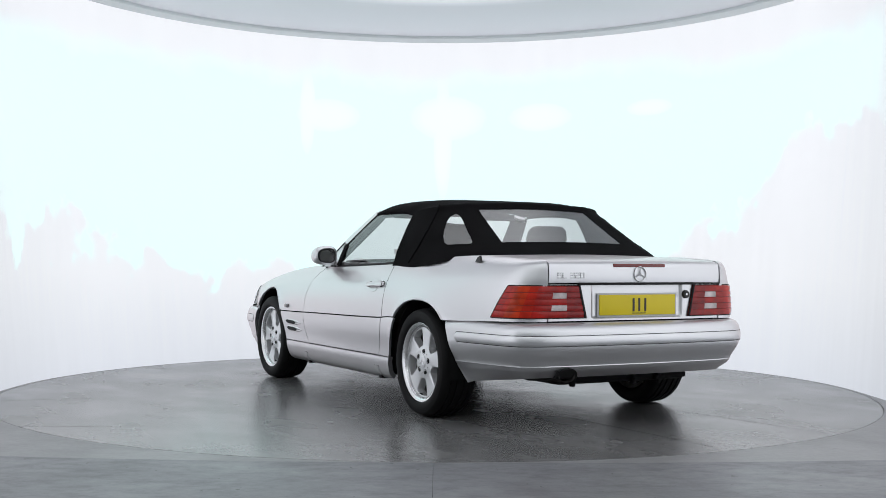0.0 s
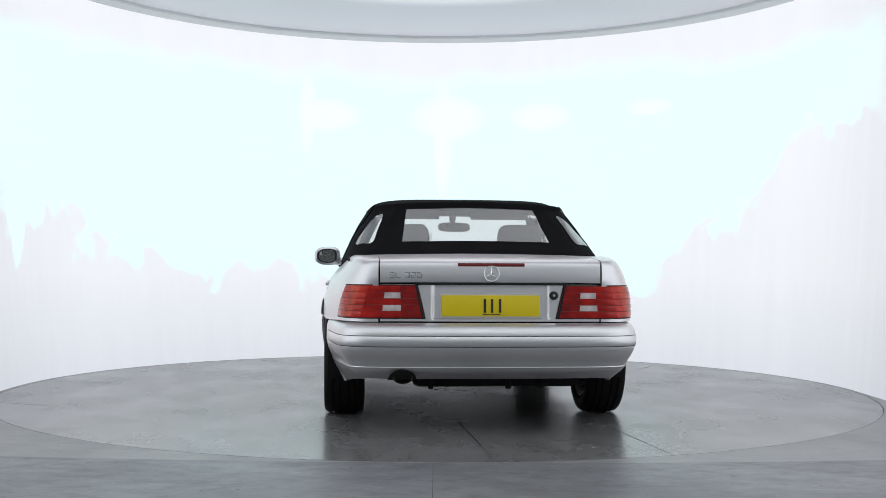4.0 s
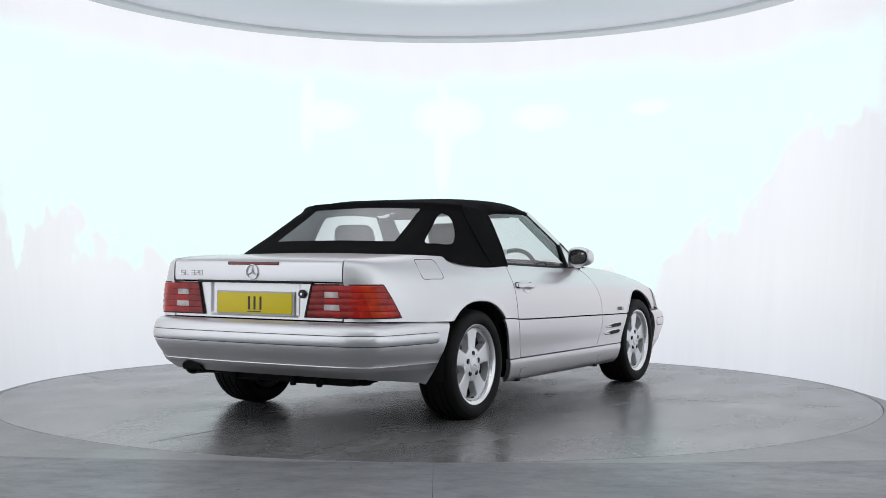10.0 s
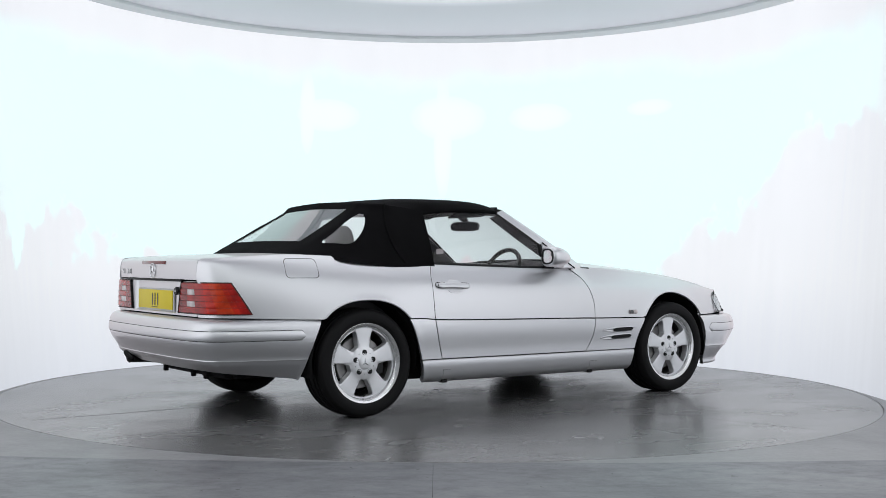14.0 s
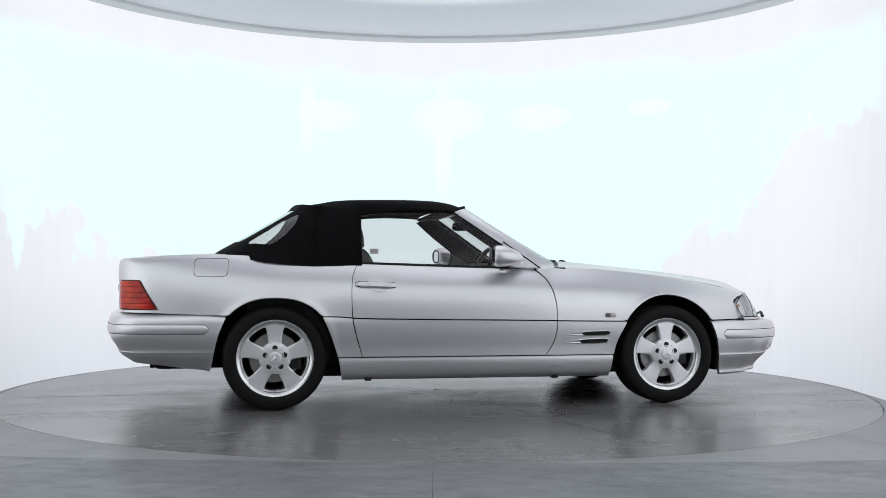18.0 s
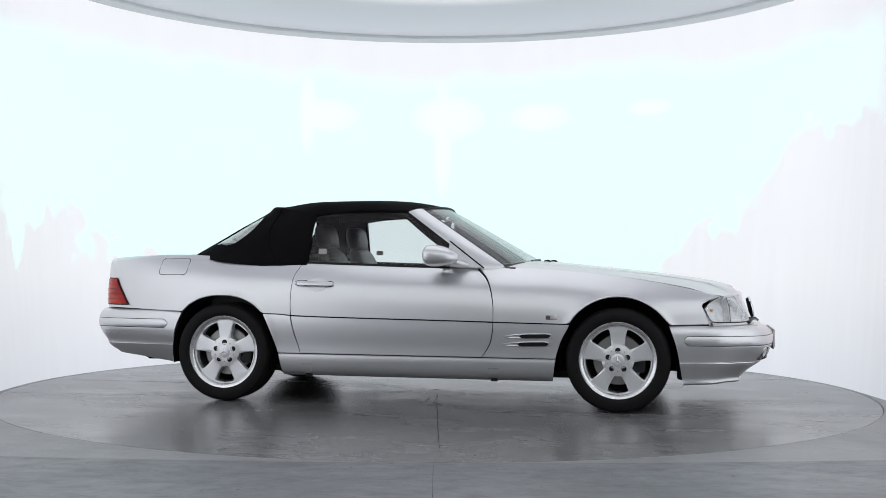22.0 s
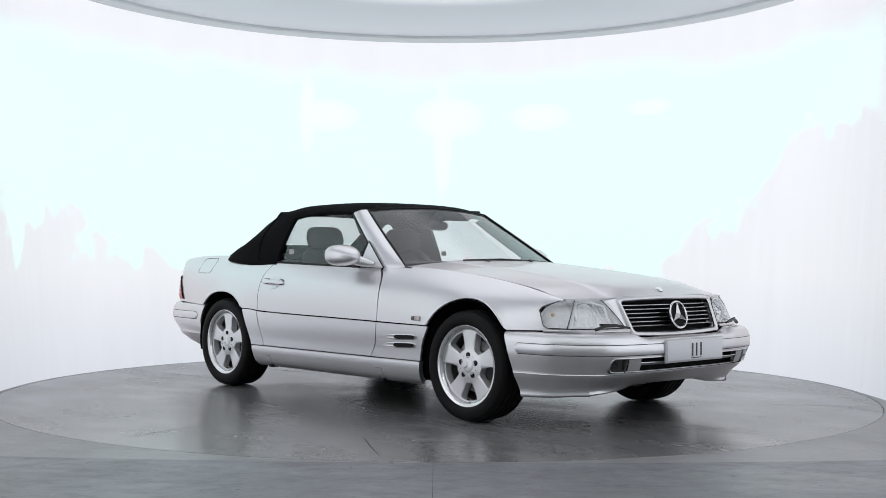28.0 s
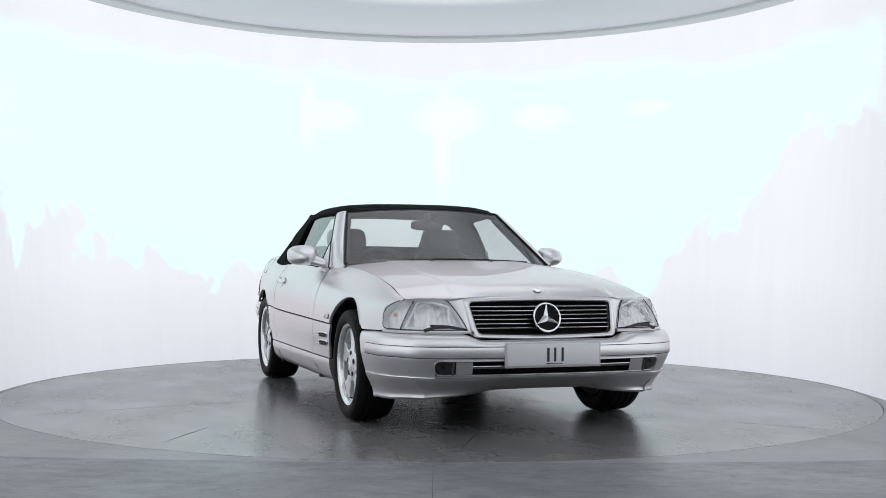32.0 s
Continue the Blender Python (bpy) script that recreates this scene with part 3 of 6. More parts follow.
def side_panels(sd):
    """Wings, door skins, sill and lower mouldings of one flank; sd is 1 for the left, -1 for the right."""
    # rear wing, from the boot lid round the corner to the door
    s0 = s_of_tail(0.590)
    cols = [s0 + (s_of_x(-1.62) - s0) * t for t in spread(30)] + [s_of_x(-1.62 + 0.82 * t) for t in spread(64, 0.15)[1:]]
    rows = []
    last = cols[-1]
    bs = [0, 0.02, 0.045, 0.08, 0.13, 0.2, 0.28, 0.37, 0.46, 0.55, 0.64, 0.72, 0.79, 0.85, 0.9, 0.94, 0.97, 1.0]
    for ci, s in enumerate(cols):
        col = []
        for b in bs:
            v = b
            # the door edge is curved: slide the last columns to it
            x_end = DOOR_REAR(along(last)[2] + 0.33 * v) - GAP
            s_end = s_of_x(x_end)
            k = max(0.0, (s - s_of_x(-1.05)) / (last - s_of_x(-1.05)))
            ss = s + (s_end - last) * k
            x = along(ss)[0]
            lo = max(0.004, v_of(ss, arch_z(x)))
            vv = lo + (1 - lo) * v
            # flush with the boot lid beside it
            lift = 0.0165 * min(1.0, max(0.0, (vv - 0.575) / 0.05)) * max(0.0, 1 - (s - s0) / 0.16) ** 1.5
            col.append(body(ss, vv, lift))
        e = col[-1]
        x = e.x
        if x < -1.45:
            k = min(1.0, max(0.0, (-1.45 - x) / 0.15))
            ty = (e.y - 0.03) * (1 - k) + min(e.y, 0.586) * k
            q = min(1.0, (s - s0) / (s_of_x(-1.60) - s0))
            tx = max(e.x + 0.004, -2.150 + 0.55 * q) * k + x * (1 - k)
            tz = e.z + (LID_TOP(tx) - 0.0024 - 0.008 * max(0.0, (tx + 2.2) / 0.6) - e.z) * k
            for t in (0.15, 0.4, 0.7, 1.0):
                col.append(Vector((e.x + (tx - e.x) * t, e.y + (ty - e.y) * t, e.z + (tz - e.z) * math.sin(math.pi / 2 * t))))
        else:
            for t in (0.15, 0.4, 0.7, 1.0):
                col.append(Vector((e.x, e.y - 0.03 * t, e.z + 0.002 * t)))
        rows.append(col)
    sheet("rear_wing", rows, M_PAINT, CAR, sd)
    # door: upper skin
    rows = []
    for t in spread(40, 0.2):
        col = []
        for v in [0.006] + [i / 20 for i in range(1, 21)]:
            z = 0.545 + 0.325 * v
            xa, xb = DOOR_REAR(z) + GAP, DOOR_FRONT(z) - GAP
            col.append(body(s_of_x(xa + (xb - xa) * t), v))
        rows.append(col)
    door = sheet("door", rows, M_PAINT, CAR, sd)
    # dark line drawn along the rear joint, where the gap hardly shows
    bm = bmesh.new()
    path = []
    for i in range(15):
        z = 0.55 + 0.315 * i / 14
        p = body(s_of_x(DOOR_REAR(z)), (z - 0.545) / 0.325, -0.0012)
        path.append((p.x, p.y * sd, p.z))
    tube(bm, path, 0.0022, 6)
    part("door_seal", bm, M_SEAL, door, "dark line along the door's rear joint")
    # door: lower moulding
    rows = []
    for t in spread(30, 0.2):
        col = []
        for i in range(13):
            q = i / 12
            z0 = 0.3215
            z = z0 + (0.545 - z0) * q
            xa, xb = DOOR_REAR(z) + GAP, DOOR_FRONT(z) - GAP
            x = xa + (xb - xa) * t
            zz = z0 + (along(s_of_x(x))[2] - 0.006 - z0) * q
            col.append(skirt(s_of_x(x), zz))
        rows.append(col)
    sheet("door_moulding", rows, M_PAINT, door, sd)
    # moulding between rear wheel and door, and between door and front wheel
    for name, left, right in (("rear_moulding", pchip([(0.19, -0.856), (0.311, -0.878), (0.428, -0.917), (0.549, -0.970), (0.57, -0.981)]), lambda z: DOOR_REAR(z) - GAP),
                              ("front_moulding", lambda z: DOOR_FRONT(z) + GAP, pchip([(0.19, 0.868), (0.289, 0.880), (0.43, 0.912), (0.532, 0.958), (0.55, 0.967)]))):
        rows = []
        for t in spread(16, 0.2):
            col = []
            for i in range(13):
                q = i / 12
                z = 0.3205 + (0.56 - 0.3205) * q
                x = left(z) + (right(z) - left(z)) * t
                zz = 0.3205 + (along(s_of_x(x))[2] - 0.006 - 0.3205) * q
                col.append(skirt(s_of_x(x), zz))
            rows.append(col)
        CAR_PARTS[name, sd] = sheet(name, rows, M_PAINT, CAR, sd)
    # sill
    rows = []
    for t in spread(40, 0.2):
        col = []
        for z in (0.178, 0.183, 0.19, 0.2, 0.215, 0.24, 0.27, 0.295, 0.304, 0.311, 0.3145):
            x = -0.856 - 0.020 * (z - 0.19) / 0.12 + (0.868 + 0.034 * (z - 0.19) / 0.12 + 0.856) * t
            col.append(skirt(s_of_x(x), z, 0.003))
        rows.append(col)
    sill = sheet("sill", rows, M_PAINT, CAR, sd, depth=0.03)
    for x in (-0.69, 0.505):
        rows = [[skirt(s_of_x(x - 0.028 + 0.056 * i / 5), 0.192 + 0.06 * j / 5, 0.006) for j in range(6)] for i in range(6)]
        sheet("jacking_cover", rows, M_PAINT, sill, sd, 0.006)
        loop = [skirt(s_of_x(x + 0.0285 * a), 0.222 + 0.0305 * b, 0.0035) for a, b in ((-1, -1), (-1, 1), (1, 1), (1, -1), (-1, -1))]
        bm = bmesh.new()
        tube(bm, [(p.x, p.y * sd, p.z) for p in loop], 0.0016, 6, up=(0, 1, 0.1))
        part("cover_joint", bm, M_SEAL, sill)
        bm = bmesh.new()
        y0, y1 = sorted((0.80 * sd, 0.855 * sd))
        box(bm, (x - 0.020, y0, 0.170), (x + 0.020, y1, 0.19), 0.006, 2)
        part("jacking_lug", bm, M_SEAL, sill, "black rubber jacking lug")
    # front wing
    s1 = s_of_x(0.5)
    HL = pchip([(0.535, 1.815), (0.55, 1.810), (0.60, 1.782), (0.631, 1.760), (0.667, 1.809), (0.70, 1.882), (0.72, 1.890)])
    rows = []
    for t in spread(84, 0.1):
        col = []
        for b in bs:
            z = 0.537 + (0.86 - 0.537) * b
            xa = DOOR_FRONT(min(z, 0.862)) + GAP
            zr = 0.54 + (0.705 - 0.54) * b
            xb = HL(zr) - 0.004
            x = xa + (xb - xa) * t
            ss = s_of_x(x)
            lo = max(0.005, v_of(ss, arch_z(x)))
            col.append(body(ss, lo + (1 - lo) * b))
        rows.append(col)
    sheet("front_wing", rows, M_PAINT, CAR, sd)
    # rolled edges of the wheel openings
    for cx, rx, rz, k in ARCHES:
        path = []
        for i in range(61):
            x = cx - rx + 2 * rx * i / 60
            z = arch_z(x)
            if z > along(s_of_x(x))[2] + 0.004:
                p = body(s_of_x(x), v_of(s_of_x(x), z), -0.001)
                path.append((p.x, p.y * sd, p.z))
        bm = bmesh.new()
        tube(bm, path, 0.0055, 8)
        part("arch_lip", bm, M_PAINT, CAR, "rolled silver edge of the wheel arch")


for sd in (1, -1):
    side_panels(sd)


# ---------------------------------------------------------------- boot lid, bonnet, tail panel
def seam_edge(x):
    """Half width and height of the bonnet's side edge."""
    p = body(s_of_x(x), 1.0)
    return p.y, p.z


def bonnet():
    rows = []
    centre = pchip([(0.5, 0.925), (0.62, 0.917), (0.78, 0.908), (1.045, 0.883), (1.45, 0.843), (1.75, 0.804), (1.88, 0.780), (1.95, 0.752), (1.985, 0.722)])
    cross = pchip([(0, 1.0), (0.3, 0.97), (0.5, 0.90), (0.60, 0.835), (0.632, 0.80), (0.648, 0.73), (0.664, 0.67), (0.69, 0.63), (0.8, 0.45), (0.92, 0.2), (1, 0)])
    front = pchip([(0, 1.988), (0.40, 1.982), (0.46, 1.968), (0.53, 1.940), (0.62, 1.912), (0.70, 1.880)])
    rear = pchip([(0, 0.69), (0.35, 0.665), (0.6, 0.60), (0.72, 0.555)])
    n = 44
    for i in range(n + 1):
        a = i / n
        a = a * 0.8 + 0.2 * (0.5 - 0.5 * math.cos(math.pi * a))
        row = []
        fs = sorted({round(j / 18, 4) for j in range(19)} | {0.60, 0.62, 0.632, 0.640, 0.648, 0.656, 0.664, 0.676, 0.69})
        for f in [-v for v in fs[:0:-1]] + fs:
            y0 = abs(f) * 0.7
            x = rear(y0) + (front(y0) - rear(y0)) * a
            ye, ze = seam_edge(min(x, 1.895))
            ye -= 0.003
            zc = centre(x)
            z = ze + (zc - ze) * cross(abs(f))
            # the leading edge dips to the tops of the lamps
            dip = max(0.0, (a - 0.84) / 0.16) ** 1.7 * min(1.0, max(0.0, (ye * abs(f) - 0.36) / 0.12))
            z += (min(z, 0.711) - z) * dip
            row.append((x, ye * f, z))
        rows.append(row)
    return sheet("bonnet", rows, M_PAINT, CAR, 1, 0.02)


BONNET = bonnet()


def boot_lid():
    prof = [(-2.199, 0.797), (-2.202, 0.81), (-2.203, 0.84), (-2.2015, 0.87), (-2.1995, 0.888), (-2.1965, 0.898), (-2.190, 0.906), (-2.180, 0.911), (-2.16, 0.9165), (-2.12, 0.922), (-2.0, 0.931), (-1.85, 0.940), (-1.7, 0.947), (-1.6, 0.951)]
    rows = []
    for j in range(-24, 25):
        y = 0.582 * j / 24
        f = abs(j / 24)
        bow = 0.018 * f ** 2.2
        row = []
        for x, z in prof:
            k = max(0.0, (x + 2.2) / 0.6)
            row.append((x + bow * (1 - min(1, k * 1.5)), y, z - 0.008 * f ** 2 * (0.3 + k)))
        rows.append(row)
    return sheet("boot_lid", rows, M_PAINT, CAR, 1, 0.02)


LID = boot_lid()


def tonneau():
    """Body strip between the boot lid and the roof."""
    rows = []
    for j in range(-20, 21):
        f = j / 20
        rows.append([(-1.596 + 0.02 * i, f * 0.62, 0.951 - 0.008 * f * f * 1.3 + 0.0005 * i) for i in range(5)])
    sheet("tonneau_strip", rows, M_PAINT, CAR, 1, 0.02)


tonneau()


def tail_panel():
    rows = []
    top = 0.786
    ys = sorted({round(0.58 * j / 30, 4) for j in range(31)} | {round(0.285 + 0.006 * k, 4) for k in range(12)})
    for y in [-v for v in ys[:0:-1]] + ys:
        s = s_of_tail(abs(y))
        row = []
        for z in (0.592, 0.597, 0.602, 0.606, 0.61, 0.614, 0.64, 0.68, 0.72, 0.76, 0.775, top):
            p = body(s, v_of(s, z))
            # the plate's shallow recess
            inn = 0.014 * (0.5 - 0.5 * math.cos(math.pi * min(1, max(0, (0.318 - abs(y)) / 0.025)))) * min(1, max(0, (z - 0.602) / 0.012))
            row.append((p.x + inn, y, z))
        rows.append(row)
    return sheet("tail_panel", rows, M_PAINT, CAR, 1, 0.02)


TAIL = tail_panel()


# ---------------------------------------------------------------- bumpers
class Bar:
    """A bumper's plan line, half, with its outward normals."""

    def __init__(self, points):
        pts = [Vector((points[0][0], -points[1][1], 0))] + [Vector((*p, 0)) for p in points]
        self.p = spline(pts, 260)
        self.p = [p for p in self.p if p.y >= 0]
        self.p[0].y = 0.0
        L = [0.0]
        for a, b in zip(self.p, self.p[1:]):
            L.append(L[-1] + (b - a).length)
        self.L = L
        self.total = L[-1]

    def at(self, s):
        x = float(np.interp(s, self.L, [p.x for p in self.p]))
        y = float(np.interp(s, self.L, [p.y for p in self.p]))
        a, b = max(0, s - 0.01), min(self.total, s + 0.01)
        t = Vector((float(np.interp(b, self.L, [p.x for p in self.p])) - float(np.interp(a, self.L, [p.x for p in self.p])),
                    float(np.interp(b, self.L, [p.y for p in self.p])) - float(np.interp(a, self.L, [p.y for p in self.p])), 0)).normalized()
        n = Vector((-t.y, t.x, 0))
        if n.dot(Vector((x, y * 0.6, 0))) < 0:
            n = -n
        if s < 0.02:
            n = Vector((math.copysign(1, x), 0, 0))
        return Vector((x, y, 0)), n

    def s_at_y(self, y):
        return float(np.interp(y, [p.y for p in self.p], self.L))

    def s_at_x(self, x):
        xs = [abs(p.x) for p in self.p]
        return float(np.interp(-abs(x), [-v for v in xs], self.L))


REAR_BAR = Bar([(-2.272, 0), (-2.265, 0.3), (-2.246, 0.560), (-2.214, 0.695), (-2.132, 0.782), (-1.955, 0.820), (-1.75, 0.847), (-1.52, 0.866)])
FRONT_BAR = Bar([(2.198, 0), (2.194, 0.28), (2.172, 0.48), (2.128, 0.645), (2.060, 0.742), (1.995, 0.780), (1.86, 0.855), (1.66, 0.878), (1.53, 0.885)])
REAR_SECTION = pchip([(0.235, -0.140), (0.26, -0.120), (0.287, -0.098), (0.335, -0.066), (0.345, -0.0630), (0.350, -0.0565), (0.355, -0.0570), (0.375, -0.048), (0.41, -0.024),
                      (0.44, -0.008), (0.462, 0.0), (0.525, 0.0), (0.548, -0.006), (0.566, -0.018), (0.578, -0.036), (0.584, -0.06)])
FRONT_SECTION = pchip([(0.165, -0.182), (0.17, -0.166), (0.177, -0.158), (0.195, -0.161), (0.22, -0.146), (0.26, -0.104), (0.296, -0.064), (0.301, -0.062), (0.306, -0.055), (0.311, -0.057), (0.335, -0.044), (0.375, -0.019),
                       (0.405, -0.003), (0.415, 0.0), (0.475, 0.0), (0.495, -0.006), (0.515, -0.02), (0.526, -0.04), (0.531, -0.075)])


def corner_share(bar, s):
    """How far the skin has turned towards the flank, 0 to 1."""
    if bar is REAR_BAR:
        return max(0.0, min(1.0, (abs(s) - bar.s_at_y(0.70)) / 0.55)) ** 1.3
    return max(0.0, min(1.0, (abs(s) - bar.s_at_y(0.62)) / 0.5)) ** 1.2


def tuck(bar, z):
    """How much of the section's lean is lost round the corner."""
    if bar is FRONT_BAR:
        return 0.62 if z < 0.40 else 0.45
    return 0.45 - 0.20 * max(0.0, min(1.0, (0.40 - z) / 0.1))


def bumper(name, bar, section, levels, edge, bottom, hole=None, label=""):
    """The whole painted bumper skin from one wheel opening round to the other."""
    half = []
    fold = 0.316 if hole else 0.342
    n = 60
    for i in range(n + 1):
        half.append(bar.total * i / n)
    ss = [-s for s in half[:0:-1]] + half
    if hole:
        h = bar.s_at_y(hole[0])
        ss = sorted(set([s for s in ss if abs(abs(s) - h) > 0.012] + [h, -h]))
    bm = bmesh.new()
    rows = []
    for s in ss:
        row = []
        side = corner_share(bar, s)
        end = abs(s) / bar.total
        for z in levels:
            zb = bottom(abs(s) / bar.total)
            zz = z if z > fold else zb + (z - levels[0]) * (fold - zb) / (fold - levels[0])
            if hole and z > 0.475:
                k = min(1.0, max(0.0, (abs(s) - 0.38) / 0.12))
                zz = 0.475 + (z - 0.475) * (0.45 + 0.55 * k * k * (3 - 2 * k))
            o = section(z)
            o = o * (1 - tuck(bar, z) * side)
            if name == "front_bumper" and z < 0.22:
                # the rolled lip dies out towards the middle
                w = max(0.0, min(1.0, (end - 0.20) / 0.30))
                w = w * w * (3 - 2 * w)
                o = (-0.142 - (0.22 - z) * 1.3) * (1 - w) * (1 - 0.62 * side) + o * w
            p, nn = bar.at(abs(s))
            q = p + nn * o
            # the end follows the wheel opening
            k = max(0.0, (end - 0.86) / 0.14)
            ex = edge(zz)
            q.x += (ex - bar.p[-1].x) * k ** 1.5
            row.append((q.x, math.copysign(q.y, s) if s else q.y, zz))
        rows.append(row)
    skip = None
    if hole:
        lo, hi = min(range(len(levels)), key=lambda k: abs(levels[k] - hole[1])), min(range(len(levels)), key=lambda k: abs(levels[k] - hole[2]))
        skip = lambda i, j: lo <= j < hi and abs((ss[i] + ss[i + 1]) / 2) < h
    vs = grid_faces(bm, rows, skip=skip)
    # folded edges
    rim = [e for e in bm.edges if e.is_boundary]
    r = bmesh.ops.extrude_edge_only(bm, edges=rim)
    for v in r["geom"]:
        if isinstance(v, bmesh.types.BMVert):
            at_wheel = abs(v.co.x) < 1.72
            inner = Vector((v.co.x - (0 if at_wheel else math.copysign(0.03, v.co.x)), v.co.y * (0.962 if at_wheel else 0.975), v.co.z + (0.004 if v.co.z < 0.25 else 0)))
            v.co = inner
    return part(name, bm, M_PAINT, CAR, label, angle=28)


RB_EDGE = pchip([(0.2, -1.66), (0.255, -1.643), (0.358, -1.621), (0.461, -1.594), (0.564, -1.552), (0.60, -1.54)])
FB_EDGE = pchip([(0.16, 1.650), (0.197, 1.642), (0.395, 1.605), (0.536, 1.557), (0.56, 1.547)])
REAR_LEVELS = [0.235, 0.24, 0.26, 0.287, 0.31, 0.33, 0.342, 0.347, 0.351, 0.356, 0.375, 0.39, 0.41, 0.425, 0.44, 0.462, 0.48, 0.505, 0.525, 0.537, 0.548, 0.56, 0.57, 0.578, 0.583, 0.584]
FRONT_LEVELS = [0.165, 0.168, 0.172, 0.177, 0.184, 0.192, 0.203, 0.22, 0.25, 0.28, 0.295, 0.301, 0.306, 0.311, 0.323, 0.345, 0.375, 0.400, 0.415, 0.43, 0.45, 0.475, 0.488, 0.50, 0.512, 0.52, 0.526, 0.53, 0.531]
REAR_BUMPER = bumper("rear_bumper", REAR_BAR, REAR_SECTION, REAR_LEVELS, RB_EDGE, pchip([(0, 0.286), (0.4, 0.286), (0.55, 0.284), (0.7, 0.268), (0.85, 0.245), (1, 0.228)]))
FRONT_BUMPER = bumper("front_bumper", FRONT_BAR, FRONT_SECTION, FRONT_LEVELS, FB_EDGE, pchip([(0, 0.232), (0.2, 0.229), (0.28, 0.215), (0.36, 0.201), (0.44, 0.194), (0.52, 0.191), (0.8, 0.178), (1, 0.172)]), hole=(0.645, 0.323, 0.400))


def skin_point(bar, section, s, z, out=0.0):
    """A point on a bumper's skin; s is negative on the right side."""
    side = corner_share(bar, s)
    o = section(z)
    o = o * (1 - tuck(bar, z) * side)
    p, nn = bar.at(abs(s))
    q = p + nn * (o + out)
    return Vector((q.x, math.copysign(q.y, s) if s else q.y, z))


def rub_strip(bar, parent, z0, z1, x_end, out):
    """Painted impact strip set flush in the bumper with a fine joint all round."""
    se = bar.s_at_x(x_end)
    n = 120
    rows = []
    mid = (z0 + z1) / 2
    top, low = [], []
    for i in range(n + 1):
        s = -se + 2 * se * (0.5 - 0.5 * math.cos(math.pi * i / n)) if i in (0, n) else -se + 2 * se * i / n
        p, nn = bar.at(abs(s))
        k = max(0.0, (abs(s) - se + 0.022) / 0.022)
        hh = (z1 - z0) / 2 * (max(0.0, 1 - k ** 2.6)) ** 0.385
        hh = max(hh, (z1 - z0) * 0.12)
        row = []
        for t, o in ((-1, 0.0), (-0.97, 0.0025), (-0.88, 0.0045), (0, 0.0058), (0.88, 0.0045), (0.97, 0.0025), (1, 0.0)):
            q = p + nn * (o + out)
            row.append((q.x, math.copysign(q.y, s), mid + hh * t))
        rows.append(row)
        q = p + nn * (out + 0.0004)
        top.append((q.x, math.copysign(q.y, s), mid + hh + 0.001))
        low.append((q.x, math.copysign(q.y, s), mid - hh - 0.001))
    bm = bmesh.new()
    grid_faces(bm, rows)
    part("impact_strip", bm, M_PAINT, parent, angle=50)
    loop = top + low[::-1]
    bm = bmesh.new()
    tube(bm, loop + loop[:1], 0.0016, 5, caps=False)
    part("strip_joint", bm, M_SEAL, parent, "thin dark joint round the strip")


rub_strip(REAR_BAR, REAR_BUMPER, 0.464, 0.518, -1.652, 0.0)
rub_strip(FRONT_BAR, FRONT_BUMPER, 0.414, 0.470, 1.648, 0.0)


# ---------------------------------------------------------------- inner shell
def dark_box(name, lo, hi, bevel=0.02, mat=None, parent=None, label=""):
    bm = bmesh.new()
    box(bm, lo, hi, bevel, 2)
    return part(name, bm, mat or M_UNDER, parent or CAR, label)


def shell():
    """Dark inner structure: floor pan, engine bay, boot tub, wheel housings."""
    dark_box("floor_pan", (-1.05, -0.78, 0.195), (0.98, 0.78, 0.25))
    for sd in (1, -1):
        dark_box("inner_sill", (-0.80, min(0.76 * sd, 0.845 * sd), 0.2), (0.84, max(0.76 * sd, 0.845 * sd), 0.53), 0.01)
    dark_box("engine_bay", (0.62, -0.60, 0.24), (1.84, 0.60, 0.66))
    dark_box("boot_tub", (-2.13, -0.60, 0.30), (-1.60, 0.60, 0.86))
    dark_box("rear_axle_cover", (-1.66, -0.56, 0.235), (-0.95, 0.56, 0.45))
    dark_box("silencer", (-1.99, -0.52, 0.226), (-1.70, 0.40, 0.345), 0.04)
    for y0 in (0.60, -0.79):
        dark_box("splash_guard", (1.605, y0, 0.20), (1.66, y0 + 0.19, 0.50), 0.02)
    for y in (-0.30, -0.12, 0.30):
        dark_box("exhaust_hanger", (-2.01, y - 0.015, 0.217), (-1.98, y + 0.015, 0.28), 0.008)
    dark_box("front_undertray", (1.5, -0.58, 0.235), (1.88, 0.58, 0.28))
    for x, y in ((-1.93, -0.12), (-1.98, -0.3), (-1.9, -0.52)):
        dark_box("exhaust_hanger", (x - 0.03, y - 0.04, 0.232), (x + 0.03, y + 0.03, 0.262), 0.008)
    for cx in (-1.2575, 1.2575):
        for sd in (1, -1):
            bm = bmesh.new()
            rows = []
            for i in range(25):
                a = math.pi * (-0.08 + 1.16 * i / 24)
                r = 0.352
                rows.append([(cx + r * math.cos(a), sd * yy, 0.33 + (r + 0.005) * math.sin(a)) for yy in (0.858, 0.80, 0.70, 0.59)])
            vs = grid_faces(bm, rows)
            bm.faces.new([v[3] for v in vs])
            part("wheel_housing", bm, M_UNDER, CAR)


shell()


